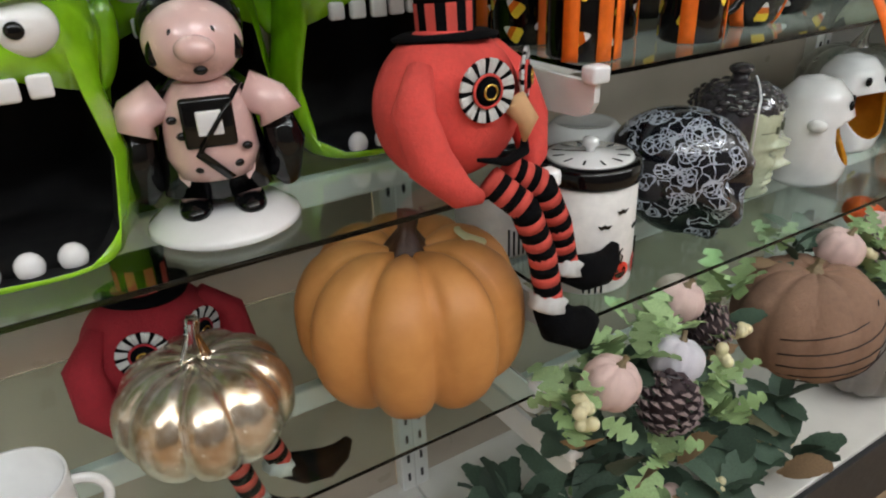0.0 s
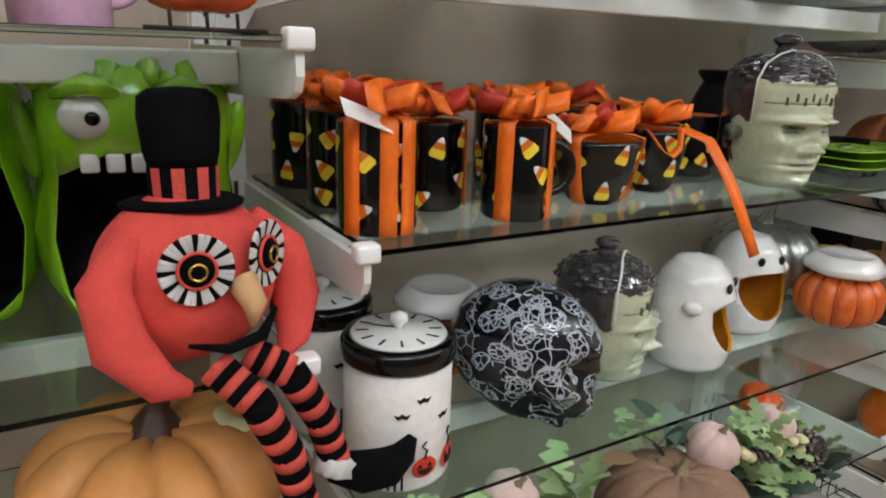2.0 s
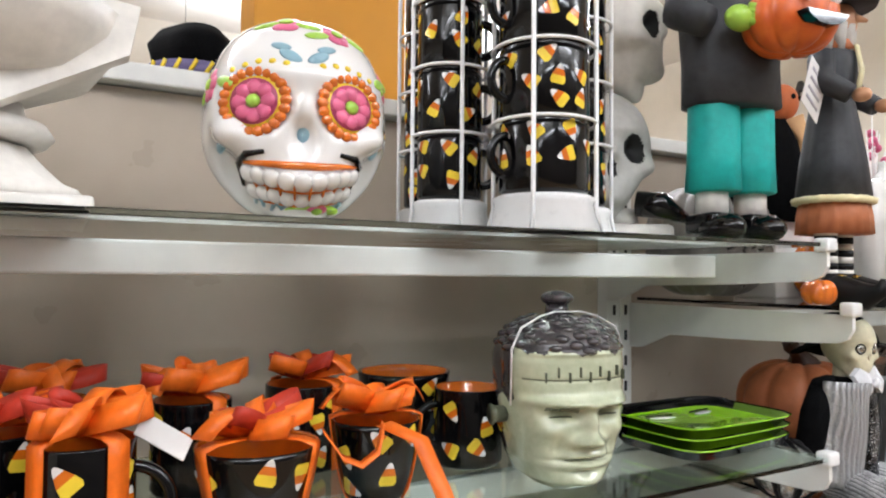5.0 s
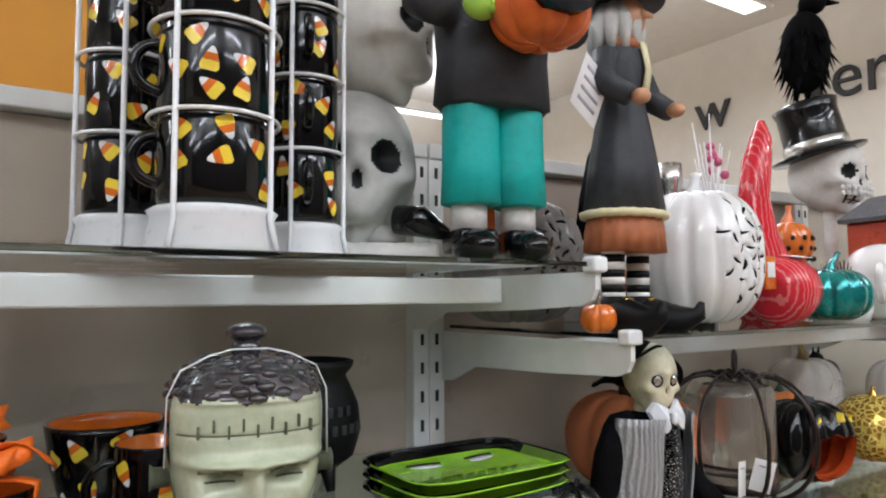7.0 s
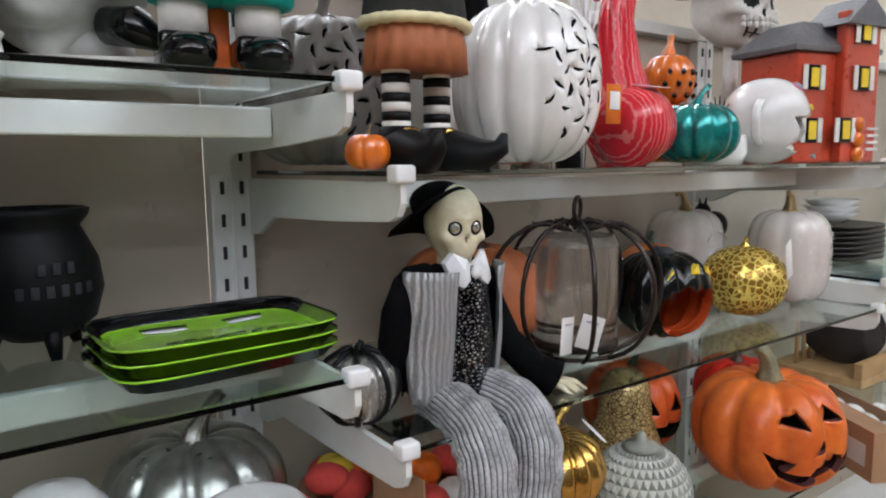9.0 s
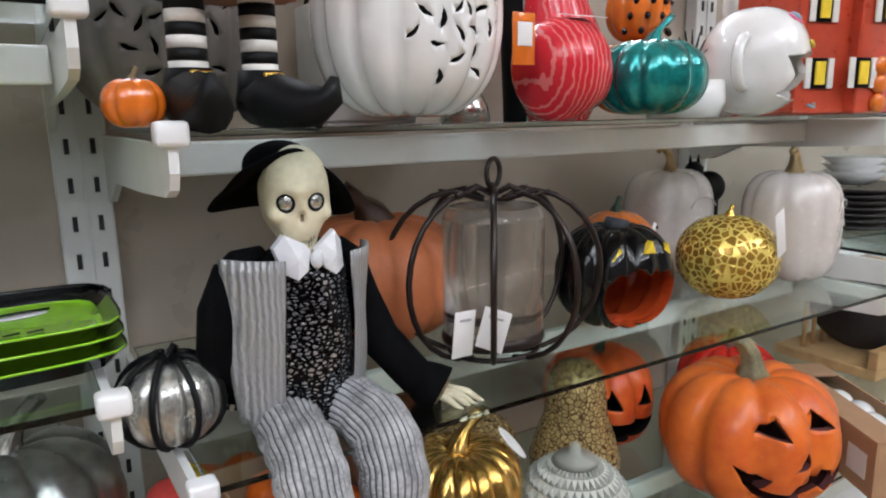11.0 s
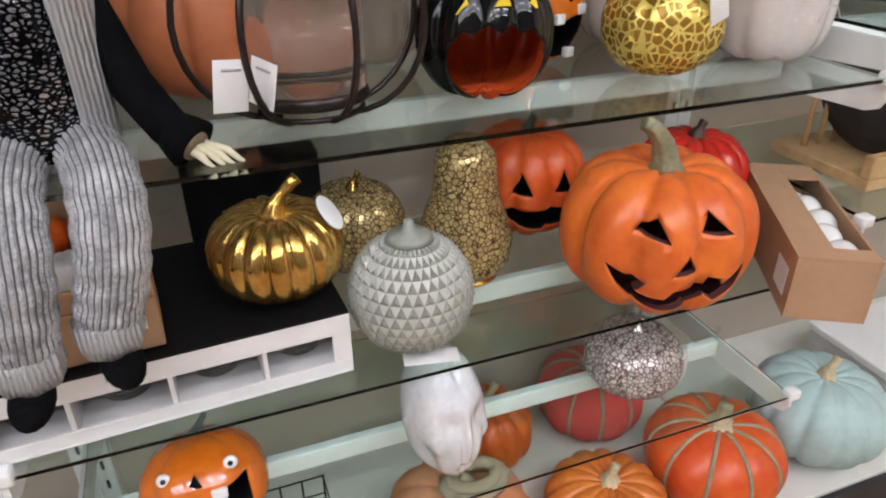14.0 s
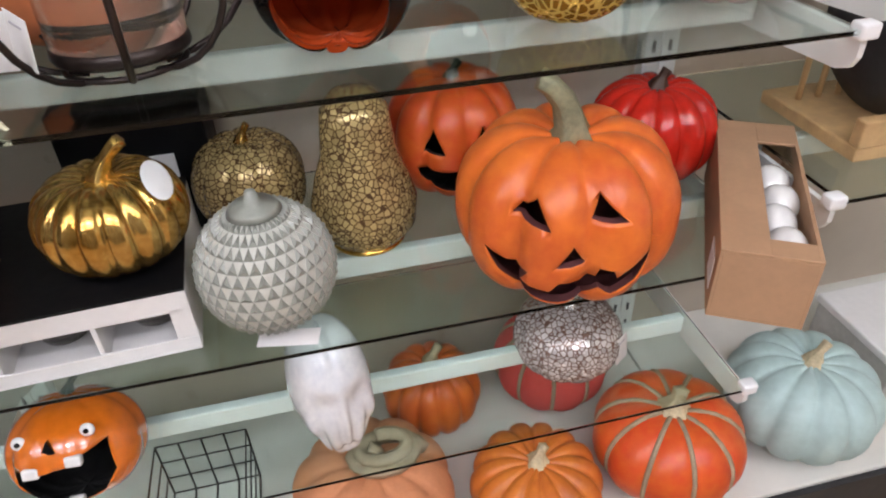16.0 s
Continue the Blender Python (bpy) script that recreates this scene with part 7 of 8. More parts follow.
part("shaft", Make().add(lathe([(0.005, 0), (0.04, 0), (0.036, 0.02), (0.02, 0.05), (0.026, 0.09), (0.018, 0.13), (0.026, 0.19), (0.018, 0.24), (0.03, 0.29), (0.028, 0.33), (0.005, 0.33)], 26)), [SILVER], gl)
coral = thing("white_branch", "white branch ornament with pink berries", "decoration", T((2.33, 0.83, Z3T)))
rt = random.Random(7)
for k in range(13):
    a = rt.uniform(0, 6.28)
    pts = [(0, 0, 0.0), (0.01 * math.cos(a), 0.01 * math.sin(a), 0.22), (0.05 * math.cos(a), 0.03 * math.sin(a), rt.uniform(0.33, 0.44))]
    part("twig", Make().add(tube(pts, [0.003, 0.003, 0.0012], 6)), [WHITE_WIRE], coral)
for k in range(7):
    part("berry", Make().add(ball(0.010, u=10, v=8), 0, T((rt.uniform(-0.03, 0.03), rt.uniform(-0.03, 0.0), rt.uniform(0.30, 0.40)))), [PINKPRINT], coral, "pink berry")
bk = thing("black_vase", "round black glazed vase", "vase", T((2.37, 0.90, Z3T)))
part("body", Make().add(lathe([(0.005, 0), (0.03, 0), (0.035, 0.12), (0.055, 0.18), (0.05, 0.235), (0.02, 0.25), (0.005, 0.25)], 28)), [BLACK_MATTE], bk)


# ---- second shelf of the third bay ----
def skeleton_doll(m):
    mk = Make()
    # torso, sequin waistcoat front, silver jacket panels
    mk.add(sculpt(0.058, 0.044, 0.088, [(0, 0, 60, 60, 0.04)], 40, 30, 2.4), 0, T((0, 0, 0.095)))

    def panel(a0, a1, z0, z1, r0, slot, cols=9, flare=0.0):
        rows = 14
        verts = []
        for j in range(rows):
            t = j / (rows - 1)
            for i in range(cols):
                a = radians(a0(t) + (a1(t) - a0(t)) * i / (cols - 1))
                r = r0 + 0.005 * math.sin(math.pi * t) + flare * (1 - t) ** 2 + 0.0012 * math.sin(9 * t + 5 * a) + (0.014 * t ** 2 if slot == 2 else 0)
                verts.append((r * 1.12 * math.sin(a), -r * math.cos(a), z0 + (z1 - z0) * t))
        for p in list(verts):
            verts.append((p[0] * 0.955, p[1] * 0.955, p[2]))
        n = rows * cols
        fs = grid_faces(rows, cols, False)
        fs += [tuple(q + n for q in reversed(f)) for f in fs]
        for i in range(cols - 1):
            fs += [(i + 1, i, n + i, n + i + 1), (n - cols + i, n - cols + i + 1, 2 * n - cols + i + 1, 2 * n - cols + i)]
        for j in range(rows - 1):
            fs += [(j * cols, (j + 1) * cols, n + (j + 1) * cols, n + j * cols), ((j + 1) * cols - 1 + cols, (j + 1) * cols - 1, n + (j + 1) * cols - 1, n + (j + 1) * cols - 1 + cols)]
        mk.add((verts, fs), slot)

    panel(lambda t: -52, lambda t: 52, 0.008, 0.168, 0.050, 1, 13)
    panel(lambda t: 36 - 9 * t, lambda t: 86 - 4 * t, 0.012, 0.180, 0.057, 2, 9, 0.006)
    panel(lambda t: -86 + 4 * t, lambda t: -36 + 9 * t, 0.012, 0.180, 0.057, 2, 9, 0.006)
    for sx in (-1, 1):
        # pointed shoulder cape, sleeve, cuff and bony fingers
        mk.add(tube([(sx * 0.030, 0.004, 0.178), (sx * 0.055, 0.002, 0.172), (sx * 0.074, 0.0, 0.158)], [0.010, 0.018, 0.017], 14, flat=0.7), 0)
        if sx < 0:
            ctrl = [(-0.062, 0.0, 0.165), (-0.076, 0.004, 0.125), (-0.078, 0.010, 0.085), (-0.068, 0.022, 0.055), (-0.056, 0.034, 0.040)]
        else:
            ctrl = [(0.062, 0.0, 0.165), (0.074, -0.004, 0.118), (0.090, -0.020, 0.068), (0.116, -0.050, 0.026), (0.128, -0.062, 0.016)]
        mk.add(tube(ctrl, [0.019, 0.022, 0.022, 0.021, 0.019], 16), 0)
        end = Vector(ctrl[-1])
        way = (end - Vector(ctrl[-2])).normalized()
        mk.add(tube([end - way * 0.016, end - way * 0.004, end + way * 0.010], [0.022, 0.026, 0.029], 18), 0)
        mk.add(tube([end, end + way * 0.014], [0.018, 0.016], 14), 9)
        for k in range(4):
            off = Vector((0.006 * k - 0.009, 0.0, 0.002 * (k % 2)))
            q = end + way * 0.012 + off
            mk.add(tube([q, q + Vector((sx * 0.010 + 0.003 * k, -0.012, -0.006)), q + Vector((sx * 0.020 + 0.004 * k, -0.024, -0.018))], [0.0048, 0.0042, 0.0024], 8), 4)
        # satin wing collar
        wing = [(0.003, -0.046, 0.182), (0.012, -0.050, 0.192), (0.034, -0.040, 0.204), (0.046, -0.034, 0.188), (0.040, -0.050, 0.158), (0.026, -0.057, 0.150), (0.012, -0.056, 0.160)]
        ctr = (0.026, -0.060, 0.176)
        vs = [(sx * x, y, z) for x, y, z in wing] + [(sx * ctr[0], ctr[1], ctr[2])] + [(sx * x, y + 0.010, z) for x, y, z in wing]
        fs = []
        for k in range(7):
            n = (k + 1) % 7
            fs += [(k, n, 7), (n, k, 8 + k, 8 + n)]
        fs.append(tuple(range(14, 7, -1)))
        mk.add((vs, [f if sx > 0 else tuple(reversed(f)) for f in fs]), 3, T((0, -0.050, 0.180)) @ Matrix.Scale(0.78, 4) @ T((0, 0.050, -0.178)), False)
    mk.add(tube([(0, 0, 0.16), (0, -0.004, 0.205)], 0.014, 12), 4)
    mk.add(ball(0.007, 0.006, 0.009, 12, 8), 3, T((0, -0.055, 0.176)))
    # skull: vault, cheekbones, jaw with teeth, gem eyes
    hd = T((0, -0.014, 0.235)) @ rot(4, 0, -16) @ Matrix.Diagonal((1.06, 1.0, 1.12, 1))
    feats = [(-23, -4, 13, 12, -0.25), (23, -4, 13, 12, -0.25), (0, -20, 5, 6, -0.14), (0, -8, 5, 7, 0.06), (0, 10, 34, 6, 0.05), (-46, -17, 13, 8, 0.15), (46, -17, 13, 8, 0.15), (-60, -38, 12, 12, -0.10), (60, -38, 12, 12, -0.10),
             (0, -40, 34, 12, 0.16), (0, -63, 56, 12, 0.40), (0, -48, 30, 2.5, -0.05), (180, 8, 60, 40, 0.10), (180, -50, 70, 25, -0.16), (-80, 6, 18, 20, -0.06), (80, 6, 18, 20, -0.06)]

    def mf(a, e):
        if (a / 4.0) ** 2 + ((e + 21) / 4.0) ** 2 < 1 and abs(a) > 0.8:
            return 9
        if abs(a) < 28 and (abs(e + 46) < 1.0 or (abs(e + 46) < 7 and (a + 28) % 7 < 1.0)):
            return 9
        return 4

    mk.add(sculpt(0.0325, 0.041, 0.043, feats, 110, 100, 2.15, mf), 0, hd)
    for sx in (-1, 1):
        e = hd @ T((sx * 0.0135, -0.0335, -0.002)) @ rot(90, 0, sx * 18)
        mk.add(ring(0.0070, 0.0016, 20, 6), 6, e)
        mk.add(ball(0.0066, 0.0066, 0.004, 8, 5), 7, e, False)
    # slouch hat: brim pulled up over the brow, hanging low at both sides
    brim = []
    for k, dz in ((0.40, 0.003), (0.7, 0.001), (0.96, 0.0), (1.0, 0.0015), (0.96, 0.004), (0.7, 0.005), (0.40, 0.008)):
        for i in range(64):
            a = 2 * math.pi * i / 64
            c, q = math.cos(a), math.sin(a)
            rad = 0.071 - 0.022 * max(0, -q) ** 2 + 0.004 * math.sin(3 * a + 0.8) + 0.002 * math.sin(7 * a)
            bend = -0.030 * abs(c) ** 3 * (1.0 if c > 0 else 0.9) + 0.006 * max(0, -q) ** 2 + 0.003 * math.sin(4 * a + 1)
            brim.append((rad * k * c, rad * k * q, dz + bend * max(0, (k - 0.40) / 0.60) ** 1.4))
    hm = T((-0.004, 0.004, 0.245)) @ rot(-30, 6, -10)
    mk.add((brim, grid_faces(7, 64)), 5, hm)
    mk.add(lathe([(0.030, -0.002), (0.036, 0.003), (0.037, 0.014), (0.032, 0.022), (0.020, 0.026), (0.004, 0.0265)], 36, lambda a, r, z: r * (1 + 0.04 * math.sin(2 * a + 0.5) + 0.02 * math.sin(5 * a))), 5, hm)
    mk.add(ball(0.035, 0.040, 0.024, 24, 14), 5, T((-0.004, 0.010, 0.262)) @ rot(-14, 8, 0))
    # waist, two trouser legs, cuffs and shoes
    mk.add(tube([(0, 0.012, 0.006), (0, -0.004, 0.018), (0, -0.010, 0.026)], [0.050, 0.056, 0.050], 30, flat=0.8), 8)
    for sx, ctrl in ((-1, [(-0.026, 0.0, 0.010), (-0.034, -0.05, 0.008), (-0.040, -0.092, -0.004), (-0.044, -0.116, -0.035), (-0.050, -0.124, -0.08), (-0.056, -0.126, -0.12), (-0.060, -0.126, -0.15)]),
                     (1, [(0.028, 0.0, 0.010), (0.040, -0.05, 0.010), (0.045, -0.090, 0.0), (0.042, -0.114, -0.035), (0.034, -0.122, -0.075), (0.024, -0.124, -0.11), (0.016, -0.124, -0.135)])):
        pts = []
        for k in range(40):
            t = k / 39 * (len(ctrl) - 1)
            i = min(int(t), len(ctrl) - 2)
            pts.append(Vector(ctrl[i]).lerp(Vector(ctrl[i + 1]), t - i))
        for _ in range(3):
            pts = [pts[0]] + [(pts[k - 1] + pts[k] * 2 + pts[k + 1]) / 4 for k in range(1, 39)] + [pts[39]]
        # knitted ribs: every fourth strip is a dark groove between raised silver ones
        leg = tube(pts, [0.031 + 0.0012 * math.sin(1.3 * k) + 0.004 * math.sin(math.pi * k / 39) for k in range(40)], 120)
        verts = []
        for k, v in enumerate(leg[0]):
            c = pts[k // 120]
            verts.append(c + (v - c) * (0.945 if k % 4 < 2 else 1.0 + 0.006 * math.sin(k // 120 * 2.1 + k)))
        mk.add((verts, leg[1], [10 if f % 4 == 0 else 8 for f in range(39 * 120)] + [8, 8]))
        end = pts[-1]
        mk.add(lathe([(0.018, -0.028), (0.029, -0.026), (0.033, -0.012), (0.032, 0.008), (0.026, 0.012)], 26, lambda a, r, z: r * (1 + 0.05 * math.sin(7 * a))), 2, T(end))
        mk.add(ball(0.021, 0.036, 0.018, 18, 12), 5, T(end + Vector((sx * 0.004, -0.016, -0.038))) @ rot(14, 0, sx * 8))
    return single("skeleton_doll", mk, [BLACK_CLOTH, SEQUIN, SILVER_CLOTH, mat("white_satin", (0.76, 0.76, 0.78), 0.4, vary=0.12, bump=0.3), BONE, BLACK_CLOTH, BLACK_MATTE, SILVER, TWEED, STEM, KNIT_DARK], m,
                  "skeleton doll in a silver suit sitting on a shelf edge", "doll")


skeleton_doll(T((1.860, 0.628, Z3B + 0.004)) @ rot(0, 0, 6))
sp = pumpkin(1.735, 0.645, Z3B, 0.10, 0.088, "silver glitter pumpkin wrapped with black spider legs", GLITTER, BLACK_MATTE, 9, 0.12, 0.02, 0.006)
for k in range(8):
    a = 2 * math.pi * k / 8 + 0.3
    pts = [(0.052 * math.sin(radians(e)) * math.cos(a), 0.052 * math.sin(radians(e)) * math.sin(a), 0.044 + 0.047 * math.cos(radians(e))) for e in range(10, 171, 16)]
    part("spider_leg", Make().add(tube(pts, 0.0032, 8)), [BLACK_MATTE], sp, "black felt leg")
pumpkin(2.045, 0.815, Z3B, 0.25, 0.185, "large burnt orange pumpkin behind the doll", mat("burnt_orange", (0.52, 0.16, 0.06), 0.55, vary=0.15, scale=10, bump=0.1), STEM_DARK, 10, 0.10, 0.05, 0.022, 0.9, math.pi)


def wire_lantern(m):
    ob = thing("pumpkin_lantern", "dark wire pumpkin lantern round a clear glass cylinder", "lantern", m)
    for k in range(8):
        a = 2 * math.pi * k / 8 + 0.2
        pts = []
        for j in range(15):
            e = radians(4 + 166 * j / 14)
            r = 0.118 * math.sin(e) ** 0.75
            pts.append((r * math.cos(a), r * math.sin(a), 0.103 + 0.098 * math.cos(e) - 0.02 * math.exp(-(r / 0.03) ** 2) * (1 if e < 1.5 else 0)))
        part("rib", Make().add(tube(pts, 0.0032, 8)), [WIRE], ob)
    for z, r in ((0.012, 0.05), (0.06, 0.046)):
        part("hoop", Make().add(ring(r, 0.003, 36, 6), 0, T((0, 0, z))), [WIRE], ob)
    part("ring", Make().add(ring(0.016, 0.003, 24, 8), 0, T((0, 0, 0.215)) @ rot(90, 0, 30)), [WIRE], ob, "dark twisted ring handle")
    mk = Make()
    for k in range(6):
        a = k * 1.05
        mk.add(tube([(0, 0, 0.19), (0.02 * math.cos(a), 0.02 * math.sin(a), 0.2), (0.045 * math.cos(a), 0.045 * math.sin(a), 0.19), (0.06 * math.cos(a + 0.3), 0.06 * math.sin(a + 0.3), 0.196)], [0.003, 0.003, 0.0025, 0.0015], 6))
    part("vine", mk, [WIRE], ob, "twisted wire vine")
    part("tray", Make().add(lathe([(0.002, 0.022), (0.056, 0.022), (0.058, 0.026), (0.056, 0.036), (0.052, 0.036), (0.05, 0.028), (0.002, 0.028)], 36)), [WIRE], ob, "dark metal tray")
    g = part("glass_cylinder", Make().add(lathe([(0.054, 0.03), (0.056, 0.03), (0.056, 0.165), (0.050, 0.178), (0.048, 0.178), (0.053, 0.165)], 44)), [SMOKE], ob, "smoky clear glass cylinder")
    g.visible_shadow = False
    part("label", Make().add(lathe([(0.002, 0.0295), (0.026, 0.0295), (0.026, 0.0305), (0.002, 0.0305)], 24)), [CLIP], ob, "white round label", T((0, 0, 0.002)))
    tag_part(ob, T((-0.080, -0.064, 0.035)) @ rot(0, 8, 20), 0.032, 0.048)
    tag_part(ob, T((-0.055, -0.073, 0.040)) @ rot(0, 14, -50), 0.028, 0.045)
    return ob


wire_lantern(T((2.138, 0.662, Z3B)) @ Matrix.Diagonal((1.20, 1.10, 1.12, 1)))
clr = pumpkin(2.270, 0.880, Z3B, 0.17, 0.155, "clear glass pumpkin with copper tint", SMOKE, SMOKE, 10, 0.08, 0.04, 0.009, 0.8)
for o in clr.children:
    o.visible_shadow = False


def black_cat_pumpkin(m):
    w, h = 0.148, 0.140
    mouth = arc_poly(0.0, 0.056, 0.050, 0.046, 180, 360, 16) + [(0.048, 0.07), (0.034, 0.085), (0.022, 0.082), (0.010, 0.092), (0.0, 0.083), (-0.012, 0.092), (-0.024, 0.082), (-0.036, 0.085), (-0.048, 0.07)]
    ob, body = hollow_pumpkin("black_pumpkin_holder", m, w, h, 10, [BLACK_GLAZE, RED_IN], [prism(mouth, -0.2, -0.015)], "glossy black pumpkin holder with an open rust mouth", "pumpkin")
    for xx, zz, s in ((-0.034, 0.108, 0.016), (0.002, 0.116, 0.016), (0.034, 0.110, 0.014)):
        part("eye", Make().add(prism(tri(xx, zz, s, s * 0.9, s * 0.2), -0.066, -0.056), 0, T((0, -0.001 if abs(xx) < 0.01 else 0.010, 0)), False), [YELLOW], ob, "yellow painted eye")
    part("tooth", Make().add(block(0.014, 0.006, 0.009, 0.002), 0, T((0.0, -0.066, 0.090))), [WHITE_GLAZE], ob)
    part("stem", Make().add(tube([(0, 0, 0.125), (0.004, 0, 0.142)], [0.018, 0.014], 16)), [SLATE], ob)
    return ob


black_cat_pumpkin(T((2.360, 0.668, Z3B)) @ rot(0, 0, -10) @ Matrix.Diagonal((1.17, 1.17, 1.14, 1)))


def gap_tooth(m, w, h):
    mouth = [(-0.30 * w, 0.52 * h), (-0.34 * w, 0.34 * h), (-0.24 * w, 0.16 * h), (0.0, 0.10 * h), (0.24 * w, 0.16 * h), (0.36 * w, 0.36 * h), (0.34 * w, 0.66 * h), (0.2 * w, 0.60 * h), (0.10 * w, 0.52 * h), (-0.1 * w, 0.48 * h)]
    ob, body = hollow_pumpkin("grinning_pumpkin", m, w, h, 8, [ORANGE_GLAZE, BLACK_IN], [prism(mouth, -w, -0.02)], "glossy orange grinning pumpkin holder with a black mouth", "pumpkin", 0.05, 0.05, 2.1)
    for xx, zz in ((-0.16, 0.50), (0.14, 0.56), (0.08, 0.16)):
        part("tooth", Make().add(block(0.12 * w, 0.012, 0.10 * h, 0.003), 0, T((xx * w, -0.46 * w if zz > 0.3 else -0.40 * w, zz * h - 0.05 * h))), [WHITE_GLAZE], ob, "white square tooth")
    part("nose", Make().add(prism(tri(-0.02 * w, 0.70 * h, 0.11 * w, 0.12 * h), -0.462 * w, -0.40 * w), 0, None, False), [BLACK_GLAZE], ob)
    for xx, zz in ((-0.24, 0.74), (0.24, 0.78)):
        e = part("eye", Make().add(ball(0.055 * w, 0.03 * w, 0.06 * h, 14, 10), 0, T((xx * w, -0.38 * w, zz * h))), [WHITE_GLAZE], ob, "white eye")
        part("pupil", Make().add(ball(0.022 * w, 0.02 * w, 0.024 * h, 10, 6), 0, T((xx * w, -0.405 * w, zz * h))), [BLACK_GLAZE], e)
    part("stem", Make().add(stem_bent(0.026, 0.007, 0.5)), [LEAF_DARK], ob, "green stem", T((0, 0, h * 0.97)))
    return ob


gap_tooth(T((2.50, 0.80, Z3B)) @ rot(0, 0, 20), 0.145, 0.150)
pumpkin(2.626, 0.668, Z3B, 0.166, 0.145, "round gold leopard-cell glass pumpkin with a paper tag", GOLD_CELLS, GOLD, 10, 0.03, 0.018, 0.006, dip=0.04, p=2.05)
single("hang_tag", Make().add(block(0.034, 0.0012, 0.075, 0.0003)), [TAG], T((2.655, 0.59, Z3B + 0.085)) @ rot(0, -18, 12), "white paper hang tag on a gold pumpkin", "tag")


def tall_pearl(x, y, z, w, h, label, rz):
    ob = thing("pearl_pumpkin", label, "pumpkin", T((x, y, z)) @ rot(0, 0, rz), "pearl white pumpkins")
    part("body", Make().add(lobed(w, h, 8, 0.06, 26, 8, 0.06, 3.4)), [PEARL], ob)
    part("stem", Make().add(tube([(0, 0, 0), (0.002, 0, 0.02), (-0.006, 0, 0.038), (-0.022, 0, 0.046), (-0.034, 0, 0.040)], [0.016, 0.009, 0.007, 0.006, 0.004], 12, 4)), [PALE_GOLD], ob, "pale gold curled stem", T((0, 0, h * 0.96)))
    mk = Make()
    for k in range(3):
        mk.add(tube([(w * 0.22 * math.sin(t), -w * 0.485, h * (0.28 + 0.17 * k) + 0.03 * math.cos(t)) for t in (-1.2, -0.6, 0, 0.6, 1.2)], 0.0014, 6))
    part("scallop", mk, [PEARL], ob, "raised scallop lines")
    return ob


tall_pearl(2.705, 0.862, Z3B, 0.172, 0.205, "pearl white tall pumpkin with gold stem", 0)
tall_pearl(2.838, 0.690, Z3B, 0.172, 0.205, "pearl white tall pumpkin with gold stem at the shelf end", 20)
cat = Make()
cat.add(ball(0.05, 0.025, 0.035, 18, 12), 0, T((0, 0, 0.155))).add(ball(0.022, 0.018, 0.022, 14, 10), 0, T((-0.045, 0, 0.19)))
for sx in (-1, 1):
    cat.add(tube([(-0.045 + sx * 0.011, 0, 0.20), (-0.045 + sx * 0.013, 0, 0.225)], [0.006, 0.001], 6), 0)
    cat.add(tube([(sx * 0.03, 0, 0.15), (sx * 0.032, 0, 0.0)], 0.006, 8), 0)
single("black_cat_figure", cat, [BLACK_MATTE], T((2.845, 0.88, Z3B)), "matte black standing cat figure behind pumpkins", "figurine")

# ---- third shelf of the third bay ----
gold_p = pumpkin(2.073, 0.652, Z3C + 0.096, 0.172, 0.122, "shiny ribbed gold glass pumpkin on a box", GOLD_GLASS, GOLD_GLASS, 17, 0.09, 0.05, 0.012, 0.7, dip=0.24)
part("sticker", Make().add(ball(0.017, 0.0012, 0.026, 18, 8)), [TAG], gold_p, "white oval price sticker", T((0.066, -0.030, 0.112)) @ rot(-48, 0, 55) @ rot(0, 30, 0))


